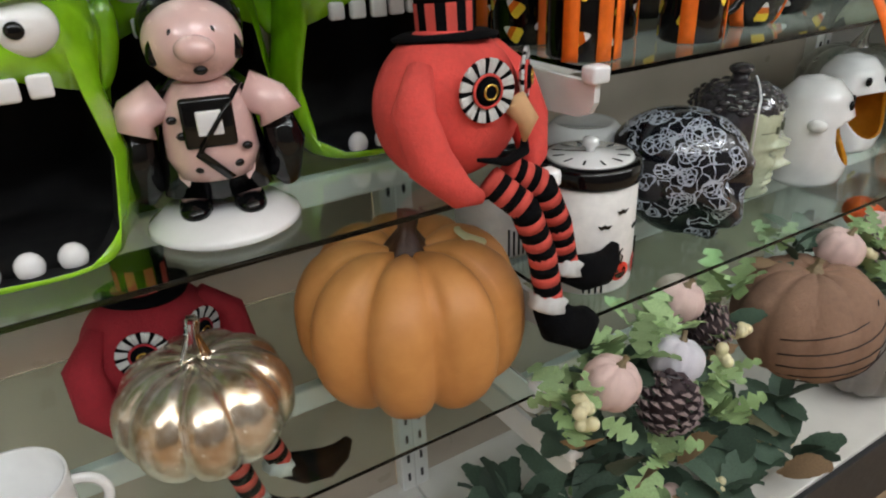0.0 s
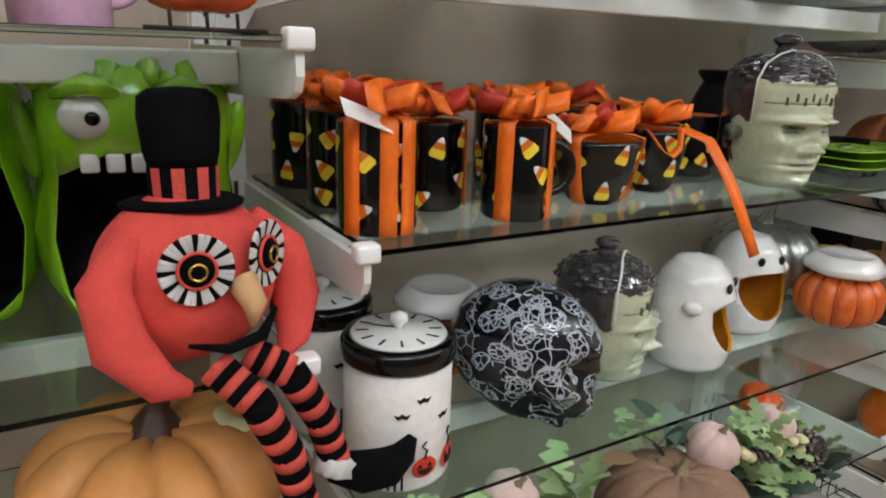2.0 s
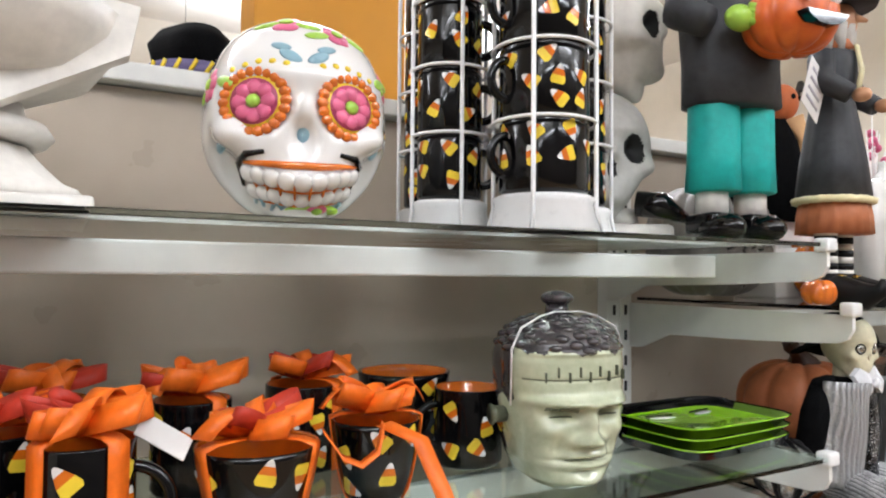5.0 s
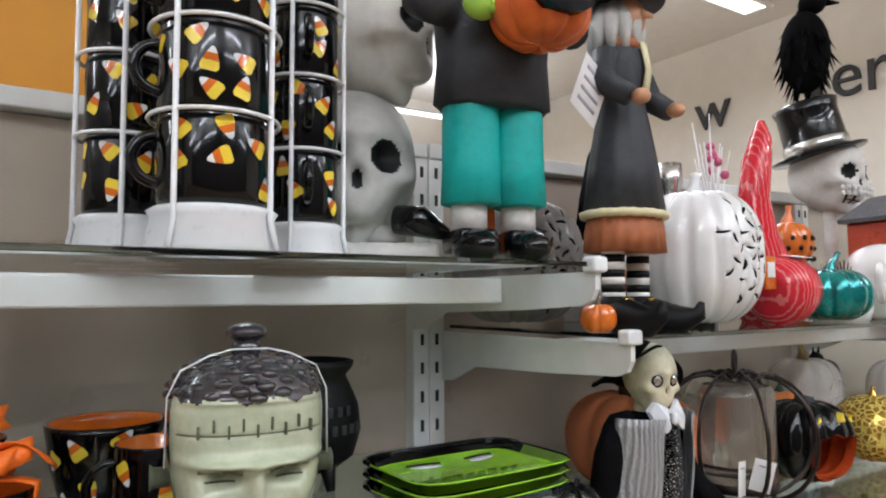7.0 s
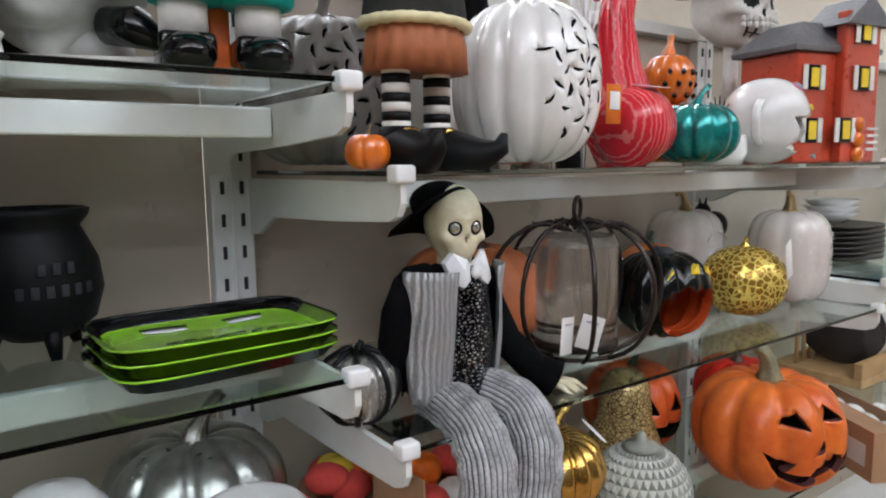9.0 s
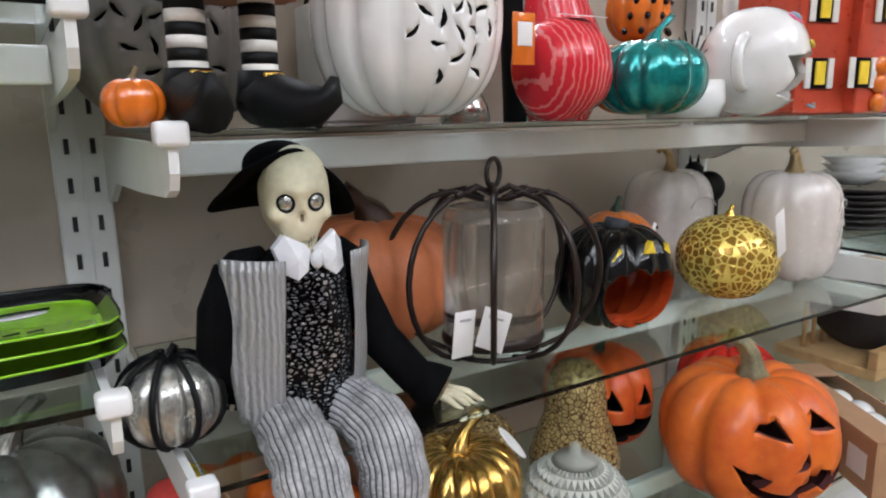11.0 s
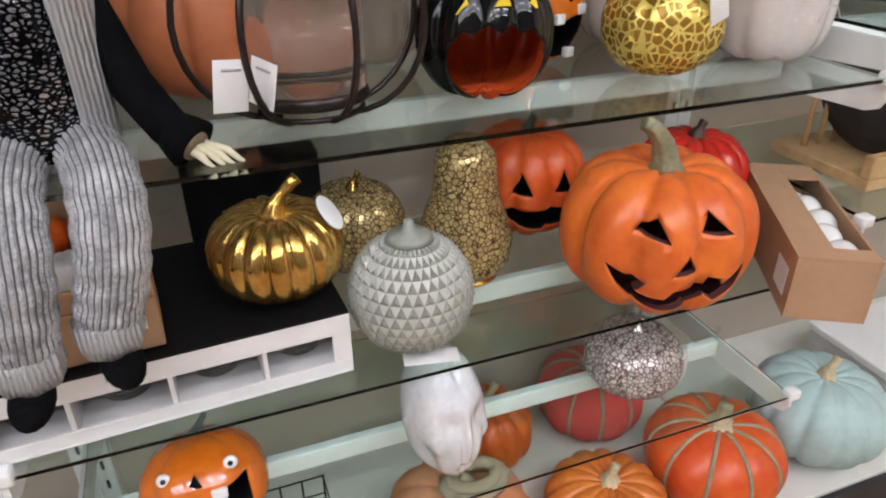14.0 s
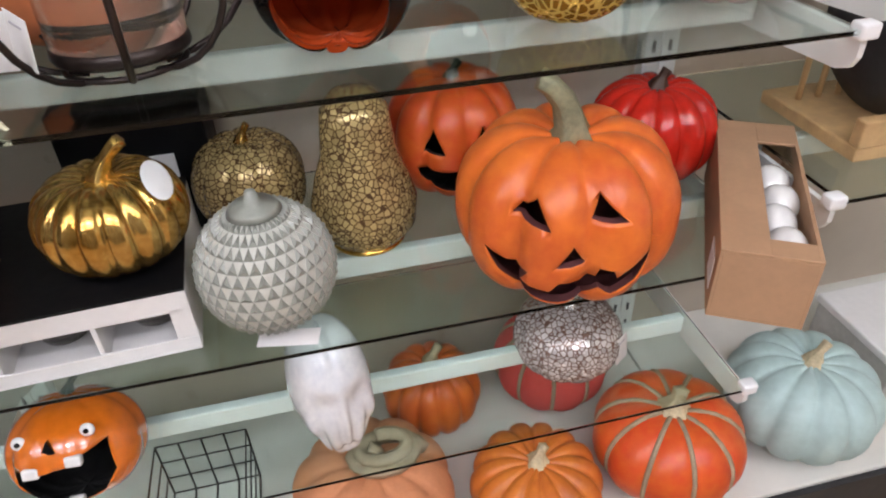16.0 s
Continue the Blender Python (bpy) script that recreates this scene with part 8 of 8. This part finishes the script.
def window_box(x0, x1, y0, y1, z, h):
    ob = thing("window_box", "white carton with a black top and window showing glasses", "box", T(((x0 + x1) / 2, (y0 + y1) / 2, z)) @ rot(0, 0, 3))
    W, D, t = x1 - x0, y1 - y0, 0.004
    part("bottom", Make().add(block(W, D, t, 0.0008), 0, None, False), [TAG], ob)
    part("top", Make().add(block(W, D, t, 0.0008), 0, T((0, 0, h - t)), False), [BLACK_MATTE], ob, "black carton top")
    part("back", Make().add(block(W, t, h - 2 * t, 0.0008), 0, T((0, D / 2 - t / 2, t)), False), [BLACK_MATTE], ob)
    for sx in (-1, 1):
        part("side", Make().add(block(t, D - 2 * t, h - 2 * t, 0.0008), 0, T((sx * (W / 2 - t / 2), 0, t)), False), [TAG], ob)
    fy = -D / 2 + t / 2
    part("front_upper", Make().add(block(W, t, h * 0.30, 0.0008), 0, T((0, fy, h * 0.70 - t)), False), [TAG], ob)
    part("front_lower", Make().add(block(W, t, h * 0.18, 0.0008), 0, T((0, fy, t)), False), [TAG], ob)
    for xx in (-W / 2 + 0.012, W / 2 - 0.012):
        part("front_post", Make().add(block(0.024, t, h * 0.52 - t, 0.0008), 0, T((xx, fy, t + h * 0.18)), False), [TAG], ob)
    n = 4
    for k in range(1, n):
        xx = -W / 2 + W * k / n
        part("divider", Make().add(block(0.006, D * 0.5, h * 0.62, 0.001), 0, T((xx, -D * 0.24, t)), False), [TAG], ob, "white carton divider")
    for k in range(n):
        xx = -W / 2 + W * (k + 0.5) / n
        gg = part("tumbler", Make().add(lathe([(0.002, 0.002), (0.028, 0.002), (0.036, 0.02), (0.035, 0.05), (0.03, 0.07), (0.028, 0.07), (0.033, 0.05), (0.033, 0.02), (0.002, 0.006)], 24)), [SMOKE], ob, "smoky glass tumbler", T((xx, -D * 0.2, t)))
    mk = Make()
    for k in range(4):
        mk.add(block(0.008, 0.0006, 0.007, 0), 0, T((-0.06 + 0.011 * k, fy - t / 2 - 0.0006, h * 0.82)), False)
    part("small_print", mk, [TAG_INK], ob, "small grey print")
    return ob


window_box(1.70, 2.135, 0.56, 0.83, Z3C, 0.094)
pl = thing("gift_carton", "kraft carton with a cut window showing red and orange plush", "box", T((1.850, 0.628, Z3C + 0.096)) @ rot(0, 0, 4))
W, D, H, t = 0.150, 0.110, 0.155, 0.003
part("tray", Make().add(block(W, D, 0.066, 0.002), 0, None, False), [CARD], pl)
part("notch", Make().add(block(0.022, 0.002, 0.006, 0.0004), 0, T((0.035, -D / 2 - 0.0008, 0.056)), False), [DARK_SLOT], pl, "dark thumb notch")
for sx in (-1, 1):
    part("side", Make().add(block(t, D, H - 0.068, 0.0008), 0, T((sx * (W / 2 - t / 2), 0, 0.068)), False), [CARD], pl)
part("back", Make().add(block(W - 2 * t, t, H - 0.068, 0.0008), 0, T((0, D / 2 - t / 2, 0.068)), False), [CARD], pl)
part("front_strip", Make().add(block(W - 2 * t, t, 0.026, 0.0008), 0, T((0, -D / 2 + t / 2, 0.068)), False), [CARD], pl)
for k, (xx, yy, zz, mt) in enumerate(((-0.045, -0.025, 0.105, OWL_RED), (0.0, -0.028, 0.102, OFFWHITE), (0.045, -0.024, 0.108, RIBBON), (-0.022, 0.018, 0.128, RIBBON), (0.030, 0.016, 0.130, OWL_RED))):
    part("plush", Make().add(lobed(0.056, 0.046, 7, 0.08, 12, 5), 0, T((xx, yy, zz - 0.023))), [mt], pl, "bright plush pumpkin")
tag_part(pl, T((0.038, -D / 2 - 0.004, 0.030)), 0.046, 0.060)
red_set = thing("plush_basket", "basket of red, yellow and white plush decorations", "basket", T((1.795, 0.770, Z3C + 0.096)))
part("basket", Make().add(lathe([(0.002, 0), (0.07, 0), (0.085, 0.07), (0.08, 0.07), (0.002, 0.02)], 32)), [CARD], red_set)
rt = random.Random(4)
for k in range(11):
    mt = rt.choice((OWL_RED, YELLOW, RIBBON, OFFWHITE, OWL_RED))
    part("plush", Make().add(ball(0.034, 0.026, 0.022, 14, 10), 0, T((rt.uniform(-0.06, 0.06), rt.uniform(-0.06, 0.05), 0.075 + 0.02 * rt.random())) @ rot(rt.uniform(-30, 30), rt.uniform(-30, 30), rt.uniform(0, 180))), [mt], red_set, "soft plush piece")


def stud_ball(m, R=0.083):
    ob = thing("studded_orb", "sage grey ceramic orb covered in raised pyramids", "ornament", m)
    mk = Make()
    rows, cols = 13, 34
    mk.add(ball(R * 0.985, u=40, v=28), 1, T((0, 0, R)))
    pts = lambda e, a, r: (r * math.cos(e) * math.cos(a), r * math.cos(e) * math.sin(a), R + r * math.sin(e))
    for j in range(rows):
        e0, e1 = radians(-70 + 142 * j / rows), radians(-70 + 142 * (j + 1) / rows)
        for i in range(cols):
            off = 0.5 * (j % 2)
            a0, a1 = 2 * math.pi * (i + off) / cols, 2 * math.pi * (i + 1 + off) / cols
            am = (a0 + a1) / 2
            tip = pts((e0 * 0.62 + e1 * 0.38), am, R * 1.035)
            v = [pts(e0, a0, R * 0.99), pts(e0, a1, R * 0.99), pts(e1, am, R * 0.99), tip]
            mk.add((v, [(0, 1, 3), (1, 2, 3), (2, 0, 3)]), 0, None, False)
    part("body", mk, [SAGE, SAGE_DARK], ob)
    part("neck", Make().add(lathe([(0.006, 0), (0.032, 0.0), (0.026, 0.008), (0.010, 0.012), (0.006, 0.026), (0.002, 0.028)], 24)), [SAGE], ob, "", T((0, 0, R * 1.94)))
    return ob


stud_ball(T((2.234, 0.605, Z3C)))
gg = thing("mosaic_gourd", "gold crackle mosaic glass gourd", "gourd", T((2.372, 0.752, Z3C)))
part("body", Make().add(lathe([(0.004, 0), (0.05, 0.002), (0.072, 0.03), (0.076, 0.065), (0.065, 0.105), (0.052, 0.14), (0.049, 0.175), (0.045, 0.205), (0.03, 0.222), (0.004, 0.226)], 40)), [GOLD_MOSAIC], gg)
part("foot_rim", Make().add(ring(0.052, 0.004, 32, 8), 0, T((0, 0, 0.004))), [GOLD], gg, "gold foot rim")
pumpkin(2.215, 0.835, Z3C, 0.165, 0.15, "gold crackle mercury glass pumpkin", GOLD_MOSAIC, GOLD_GLASS, 10, 0.06, 0.03, 0.008)
hb = thing("dark_carton", "dark green carton at the back of the shelf", "box", T((2.07, 0.90, Z3C)))
part("body", Make().add(block(0.20, 0.11, 0.20, 0.003), 0, None, False), [BLACK_MATTE], hb)
part("label", Make().add(block(0.10, 0.002, 0.05, 0.0004), 0, T((0, -0.0565, 0.08)), False), [TAG], hb, "white label")


def jack_lantern(m, w, h):
    k = w / 0.28
    eye1 = [(-0.072 * k, 0.150 * k), (-0.026 * k, 0.142 * k), (-0.043 * k, 0.176 * k)]
    eye2 = [(0.022 * k, 0.150 * k), (0.066 * k, 0.150 * k), (0.030 * k, 0.181 * k)]
    nose = [(-0.016 * k, 0.102 * k), (0.016 * k, 0.104 * k), (0.002 * k, 0.130 * k)]
    mouth = [(-0.098 * k, 0.098 * k), (-0.070 * k, 0.083 * k), (-0.048 * k, 0.080 * k), (-0.056 * k, 0.060 * k), (-0.022 * k, 0.058 * k), (-0.012 * k, 0.073 * k), (0.03 * k, 0.076 * k), (0.034 * k, 0.088 * k),
             (0.05 * k, 0.086 * k), (0.054 * k, 0.076 * k), (0.094 * k, 0.102 * k), (0.076 * k, 0.066 * k), (0.05 * k, 0.048 * k), (0.034 * k, 0.060 * k), (0.018 * k, 0.038 * k), (-0.02 * k, 0.033 * k), (-0.058 * k, 0.046 * k), (-0.082 * k, 0.070 * k)]
    eye1, eye2 = ([(px * 0.92, 0.158 * k + (pz - 0.158 * k) * 0.88 + 0.009) for px, pz in poly] for poly in (eye1, eye2))
    nose = [(px, pz * 0.95 + 0.012) for px, pz in nose]
    mouth = [(px, 0.07 + (pz - 0.07) * 1.06 + 0.012) for px, pz in mouth]
    ob, body = hollow_pumpkin("jack_o_lantern", m, w, h, 9, [ORANGE, CARVED], [prism(eye1, -w, -0.03), prism(eye2, -w, -0.03), prism(nose, -w, -0.03), prism(mouth, -w, -0.03)],
                              "orange carved jack-o-lantern with a grey-green stem", "pumpkin", 0.13, 0.20, 2.45, 0.92)
    part("stem", Make().add(tube([(0.0, 0, 0), (0.0, 0, 0.022), (-0.010, -0.004, 0.052), (-0.026, -0.008, 0.072), (-0.040, -0.01, 0.080)], [0.030, 0.017, 0.013, 0.011, 0.010], 15, 5)), [STEM_GREY], ob, "grey-green ribbed stem", T((0, 0, h * 0.87)))
    return ob


jack_lantern(T((2.613, 0.600, Z3C - 0.003)) @ rot(0, 0, -19), 0.280, 0.226)
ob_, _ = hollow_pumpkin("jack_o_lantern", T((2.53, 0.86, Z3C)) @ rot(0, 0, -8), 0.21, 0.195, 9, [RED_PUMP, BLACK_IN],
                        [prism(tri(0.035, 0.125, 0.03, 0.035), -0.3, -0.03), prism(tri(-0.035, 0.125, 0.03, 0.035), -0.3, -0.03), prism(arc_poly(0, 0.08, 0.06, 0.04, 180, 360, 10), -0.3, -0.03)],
                        "darker red-orange jack-o-lantern at the back", "pumpkin")
part("stem", Make().add(stem_bent(0.03, 0.01, 0.4)), [LEAF_DARK], ob_, "", T((0, 0, 0.178)))
pumpkin(2.84, 0.80, Z3C, 0.20, 0.165, "shiny red ribbed pumpkin at the back", mat("shiny_red", (0.62, 0.02, 0.01), 0.15, vary=0.2, coat=0.5), STEM_DARK, 12, 0.12, 0.03, 0.012)


def shoe_carton(m):
    ob = thing("cardboard_box", "brown cardboard box with an open window over white items", "box", m)
    W, D, H, t = 0.110, 0.35, 0.097, 0.004
    part("bottom", Make().add(block(W, D, t, 0.0006), 0, None, False), [CARD], ob)
    for sx in (-1, 1):
        part("side", Make().add(block(t, D, H - t, 0.0006), 0, T((sx * (W / 2 - t / 2), 0, t)), False), [CARD], ob)
    for sy in (-1, 1):
        part("end", Make().add(block(W - 2 * t, t, H - t, 0.0006), 0, T((0, sy * (D / 2 - t / 2), t)), False), [CARD], ob)
    for px, py, sx, sy in ((-0.0275, 0, 0.055, D), (0.0525, 0, 0.005, D), (0.025, -0.158, 0.050, 0.034), (0.025, 0.143, 0.050, 0.064)):
        part("top_flap", Make().add(block(sx, sy, t, 0.0006), 0, T((px, py, H)), False), [CARD], ob)
    for k in range(4):
        part("white_item", Make().add(ball(0.027, 0.032, 0.028, 16, 12), 0, T((0.022 + 0.004 * (-1) ** k, -0.11 + 0.052 * k, 0.068))), [WHITE_GLAZE], ob, "white glazed item")
    part("label", Make().add(block(0.001, 0.05, 0.045, 0.0002), 0, T((-W / 2 - 0.0012, -0.13, 0.025)), False), [TAG], ob, "white barcode label")
    return ob


shoe_carton(T((2.885, 0.583, Z3C + 0.002)) @ rot(0, 0, -30.5))

# ---- fourth shelf and base deck of the third bay ----
gap_tooth(T((1.926, 0.602, Z3D + 0.010)) @ rot(-26, 0, -4) @ T((0, 0, -0.006)), 0.178, 0.152)


def white_mask_skull(m):
    feats = [(-24, 6, 14, 11, -0.13), (24, 6, 14, 11, -0.13), (-9, -18, 5, 26, -0.07), (9, -18, 5, 26, -0.07), (0, -10, 5, 18, 0.06), (-36, -24, 7, 26, -0.09), (36, -24, 7, 26, -0.09), (0, -44, 16, 6, -0.07),
             (-70, -34, 24, 24, -0.18), (70, -34, 24, 24, -0.18), (0, 20, 40, 6, 0.04), (-48, -12, 12, 9, 0.08), (48, -12, 12, 9, 0.08), (0, 62, 8, 26, -0.05)]
    mk = Make().add(sculpt(0.062, 0.075, 0.098, feats, 110, 100, 2.2), 0, T((0, 0, 0.095)) @ rot(-10, 0, 0))
    return single("white_skull", mk, [mat("white_marble_glaze", (0.80, 0.80, 0.80), 0.12, vary=0.05, coat=1.0, scale=16, color2=(0.62, 0.63, 0.66))], m, "glossy white marbled skull standing on a glass shelf", "skull")


white_mask_skull(T((2.280, 0.615, Z3D)) @ rot(0, 0, 12) @ Matrix.Diagonal((0.95, 1.0, 1.12, 1)))
ms = pumpkin(2.665, 0.665, Z3D, 0.175, 0.125, "silver crackle mosaic pumpkin with a paper tag", SILVER_MOSAIC, SILVER, 10, 0.04, 0.02, 0.008, dip=0.05)
tag_part(ms, T((0.075, -0.05, 0.03)) @ rot(0, -12, 30), 0.03, 0.06)
single("paper_slip", Make().add(block(0.075, 0.03, 0.001, 0.0003)), [TAG], T((2.245, 0.56, Z3C + 0.001)) @ rot(0, 0, -12), "white paper slip on a glass shelf", "paper")
rg = pumpkin(2.60, 0.595, ZD, 0.235, 0.155, "orange ribbed pumpkin with pale stem on the deck", mat("warm_orange", (0.62, 0.19, 0.025), 0.38, vary=0.2, scale=12, color2=(0.50, 0.12, 0.02)), STEM_PALE, 14, 0.12, 0.045, 0.014, 0.2)


def roped(x, y, w, h, mt, label, rz=0):
    ob = pumpkin(x, y, ZD, w, h, label, mt, STEM_PALE, 10, 0.06, 0.05, 0.022, 0.15, rz=rz, dip=0.18)
    for k in range(10):
        a = 2 * math.pi * k / 10
        pts = []
        for j in range(13):
            e = math.pi / 2 * (1 - 0.06) - math.pi * 0.86 * j / 12
            c, s = math.cos(e), math.sin(e)
            kk = (abs(c) ** 2.3 + abs(s) ** 2.3) ** (-1 / 2.3)
            r = c * kk * 0.95
            zz = s * kk * 0.97 - (0.18 * math.exp(-(r / 0.34) ** 2) if s > 0 else 0)
            pts.append((r * w / 2 * math.cos(a), r * w / 2 * math.sin(a), (zz + 1) / 2 * h + 0.002))
        part("rope", Make().add(tube(pts, 0.0045, 8)), [ROPE], ob, "jute rope")
    return ob


roped(2.865, 0.62, 0.275, 0.185, RED_PUMP, "orange-red pumpkin tied with jute rope on the deck", 8)
roped(2.73, 0.87, 0.24, 0.18, OWL_RED, "red pumpkin tied with rope behind the shelf", 0)
pumpkin(2.47, 0.86, ZD, 0.20, 0.165, "orange pumpkin with pale stem at the back of the deck", ORANGE, STEM_PALE, 12, 0.12, 0.05, 0.014)
pk = pumpkin(2.318, 0.635, ZD, 0.280, 0.20, "pale orange woven pumpkin with a rope coil", mat("pale_orange_weave", (0.56, 0.22, 0.10), 0.7, vary=0.12, bump=0.3, bump_scale=120), ROPE, 10, 0.08, 0.04, 0.02)
part("rope_coil", Make().add(tube([(0.030 + 0.062 * math.cos(t * 0.5) * (1 - t / 60), 0.040 * math.sin(t * 0.5) * (1 - t / 60), 0.190 + 0.0012 * t) for t in range(30)], 0.011, 10, 4)), [ROPE], pk, "coiled jute rope")
tag_part(pk, T((-0.06, -0.13, 0.10)) @ rot(-20, 45, 0), 0.045, 0.045)
pumpkin(3.155, 0.64, ZD, 0.285, 0.205, "pale blue-grey pumpkin on the deck", PALE_TEAL, STEM_PALE, 12, 0.08, 0.05, 0.014, 0.4)
wb = thing("wire_basket", "black wire basket on the base deck", "basket", T((2.03, 0.72, ZD)))
for k in range(5):
    part("wire", Make().add(tube([(-0.08 + 0.04 * k, -0.08, 0.14), (-0.08 + 0.04 * k, -0.08, 0.003), (-0.08 + 0.04 * k, 0.08, 0.003), (-0.08 + 0.04 * k, 0.08, 0.14)], 0.002, 6)), [WIRE], wb)
for z in (0.004, 0.05, 0.095, 0.14):
    part("hoop", Make().add(tube([(-0.08, -0.08, z), (0.08, -0.08, z), (0.08, 0.08, z), (-0.08, 0.08, z), (-0.08, -0.08, z)], 0.002, 6)), [WIRE], wb)
dp = thing("face_plate", "white plate painted with a face leaning on the back panel", "plate", T((1.86, 0.88, Z3D)) @ rot(-14, 0, 0))
part("plate", Make().add(lathe([(0.002, 0), (0.06, 0.0), (0.10, 0.012), (0.10, 0.015), (0.058, 0.005), (0.002, 0.004)], 40), 0, T((0, 0, 0.10)) @ rot(90, 0, 0)), [WHITE_GLAZE], dp)
part("yellow_stroke", Make().add(tube([(-0.04, -0.008, 0.14), (0, -0.008, 0.15), (0.04, -0.008, 0.14)], 0.006, 8)), [YELLOW], dp)

# ---- fourth bay ----
for k in range(7):
    pt = thing("dinner_plate", "dark brown dinner plate in a stack", "plate", T((3.22, 0.78, 1.14 + 0.013 * k)), "stacked plates")
    part("plate", Make().add(lathe([(0.002, 0), (0.07, 0.0), (0.125, 0.014), (0.125, 0.018), (0.068, 0.006), (0.002, 0.005)], 40)), [PLUM], pt)
for k in range(3):
    pt = thing("white_bowl", "white glazed bowl on the plate stack", "bowl", T((3.22, 0.78, 1.236 + 0.016 * k)), "stacked bowls")
    part("bowl", Make().add(lathe([(0.002, 0), (0.03, 0), (0.07, 0.03), (0.066, 0.03), (0.03, 0.006), (0.002, 0.006)], 32)), [WHITE_GLAZE], pt)
fr = thing("picture_frame", "small black picture frame standing on a shelf", "picture frame", T((3.30, 0.62, 1.14)) @ rot(-6, 0, -10))
part("frame", Make().add(block(0.12, 0.012, 0.16, 0.003), 0, None, False), [BLACK_MATTE], fr)
part("picture", Make().add(block(0.085, 0.002, 0.12, 0.0005), 0, T((0, -0.0075, 0.02)), False), [TAG], fr, "white card")
rackw = thing("plate_rack", "light wooden rack holding upright plates", "rack", T((3.28, 0.72, 0.86)))
part("board", Make().add(block(0.46, 0.22, 0.022, 0.003), 0, None, False), [WOOD], rackw)
part("rail", Make().add(block(0.46, 0.02, 0.04, 0.003), 0, T((0, -0.10, 0.022)), False), [WOOD], rackw)
for k in range(12):
    part("dowel", Make().add(tube([(-0.2 + 0.036 * k, 0.06, 0.02), (-0.2 + 0.036 * k, 0.06, 0.13)], 0.005, 8)), [WOOD], rackw)
rt = random.Random(9)
PLATE_TINTS = [TAG, PLUM, SLATE, WOOD, WHITE_GLAZE, BLUEPRINT]
for k in range(11):
    up = thing("upright_plate", "patterned plate standing in a wooden rack", "plate", T((3.098 + 0.036 * k, 0.70, 0.986)) @ rot(0, 76 + rt.uniform(-5, 5), 0), "plates in the rack")
    part("plate", Make().add(lathe([(0.002, 0), (0.06, 0.0), (0.10, 0.01), (0.10, 0.013), (0.058, 0.005), (0.002, 0.004)], 36)), [rt.choice(PLATE_TINTS)], up)
gb = thing("storage_box", "grey and white storage box on the base deck", "box", T((3.52, 0.74, ZD)))
part("body", Make().add(block(0.34, 0.22, 0.12, 0.004), 0, None, False), [GREY_SKULL], gb)
part("lid", Make().add(block(0.35, 0.23, 0.02, 0.004), 0, T((0, 0, 0.12)), False), [TAG], gb, "white lid")

# ---- dark clutter under the second bay ----
gd = (0.80, 0.62, ZD)
rd = random.Random(21)
deck_sprays = [(0.42 + 0.085 * k + rd.uniform(-0.02, 0.02), 0.56 + 0.09 * (k % 3 == 1) + 0.2 * (k % 3 == 2), ZD + rd.uniform(0.03, 0.09), 7, 2 if k % 4 else 0, rd.uniform(0.09, 0.12)) for k in range(11)]
deck_sprays += [(0.46 + 0.11 * k, 0.70 + 0.06 * (k % 2), ZD + 0.06, 8, 2, 0.12) for k in range(7)]
garland("dark green leaf garland lying on the base deck", gd, at(gd, *deck_sprays),
        at(gd, (1.22, 0.64, ZD + 0.045, 0.11, 0.085, BERRY, 0), (0.60, 0.62, ZD + 0.05, 0.11, 0.085, BERRY, 30), (0.86, 0.60, ZD + 0.05, 0.10, 0.08, PINK_PUMP, 0)),
        at(gd, (0.74, 0.58, ZD + 0.05, 1.2, 40, 0), (1.02, 0.60, ZD + 0.05, 1.2, 60, 50)), at(gd, (0.95, 0.57, ZD + 0.08)),
        at(gd, *[(0.45 + 0.11 * k, 0.55 + 0.03 * (k % 3), ZD + 0.05 + 0.02 * (k % 2), 3 if k % 3 == 0 else 2, 0.11, rd.uniform(-10, 30), rd.uniform(0, 360)) for k in range(8)]), 21)
pierced(1.60, 0.66, ZD, 0.26, 0.25, PERF_GREY, "grey pierced ceramic pumpkin on the base deck", 0, seed=4)

# ---- floor planks, nearest ones singly ----
def plank_mesh(L, W):
    me = Make().add(block(L - 0.003, W - 0.003, 0.006, 0.0012), 0, None, False).mesh("plank", [FLOOR])
    return me


PM = plank_mesh(1.2, 0.15)
FAR = Make()
for j in range(int((Y1 - Y0) / 0.15)):
    for i in range(-1, int((X1 - X0) / 1.2) + 2):
        px = X0 + 0.6 + 1.2 * i + 0.4 * (j % 3)
        py = Y0 + 0.075 + 0.15 * j
        xa, xb = max(px - 0.6, X0), min(px + 0.6, X1)
        if xb - xa < 0.02:
            continue
        if -1.5 < py < 0.6 and -1.5 < px < 5.0:
            o = new("plank", PM)
            o.parent = floor
            o.matrix_parent_inverse = floor.matrix_basis.inverted()
            o.matrix_basis = T((px, py, -0.006))
        else:
            FAR.add(block(xb - xa - 0.003, 0.147, 0.006, 0), 0, T(((xa + xb) / 2, py, -0.006)), False)
o = part("far_planks", FAR, [FLOOR], floor)
o.matrix_parent_inverse = floor.matrix_basis.inverted()
tagged(o, kind="stuff")
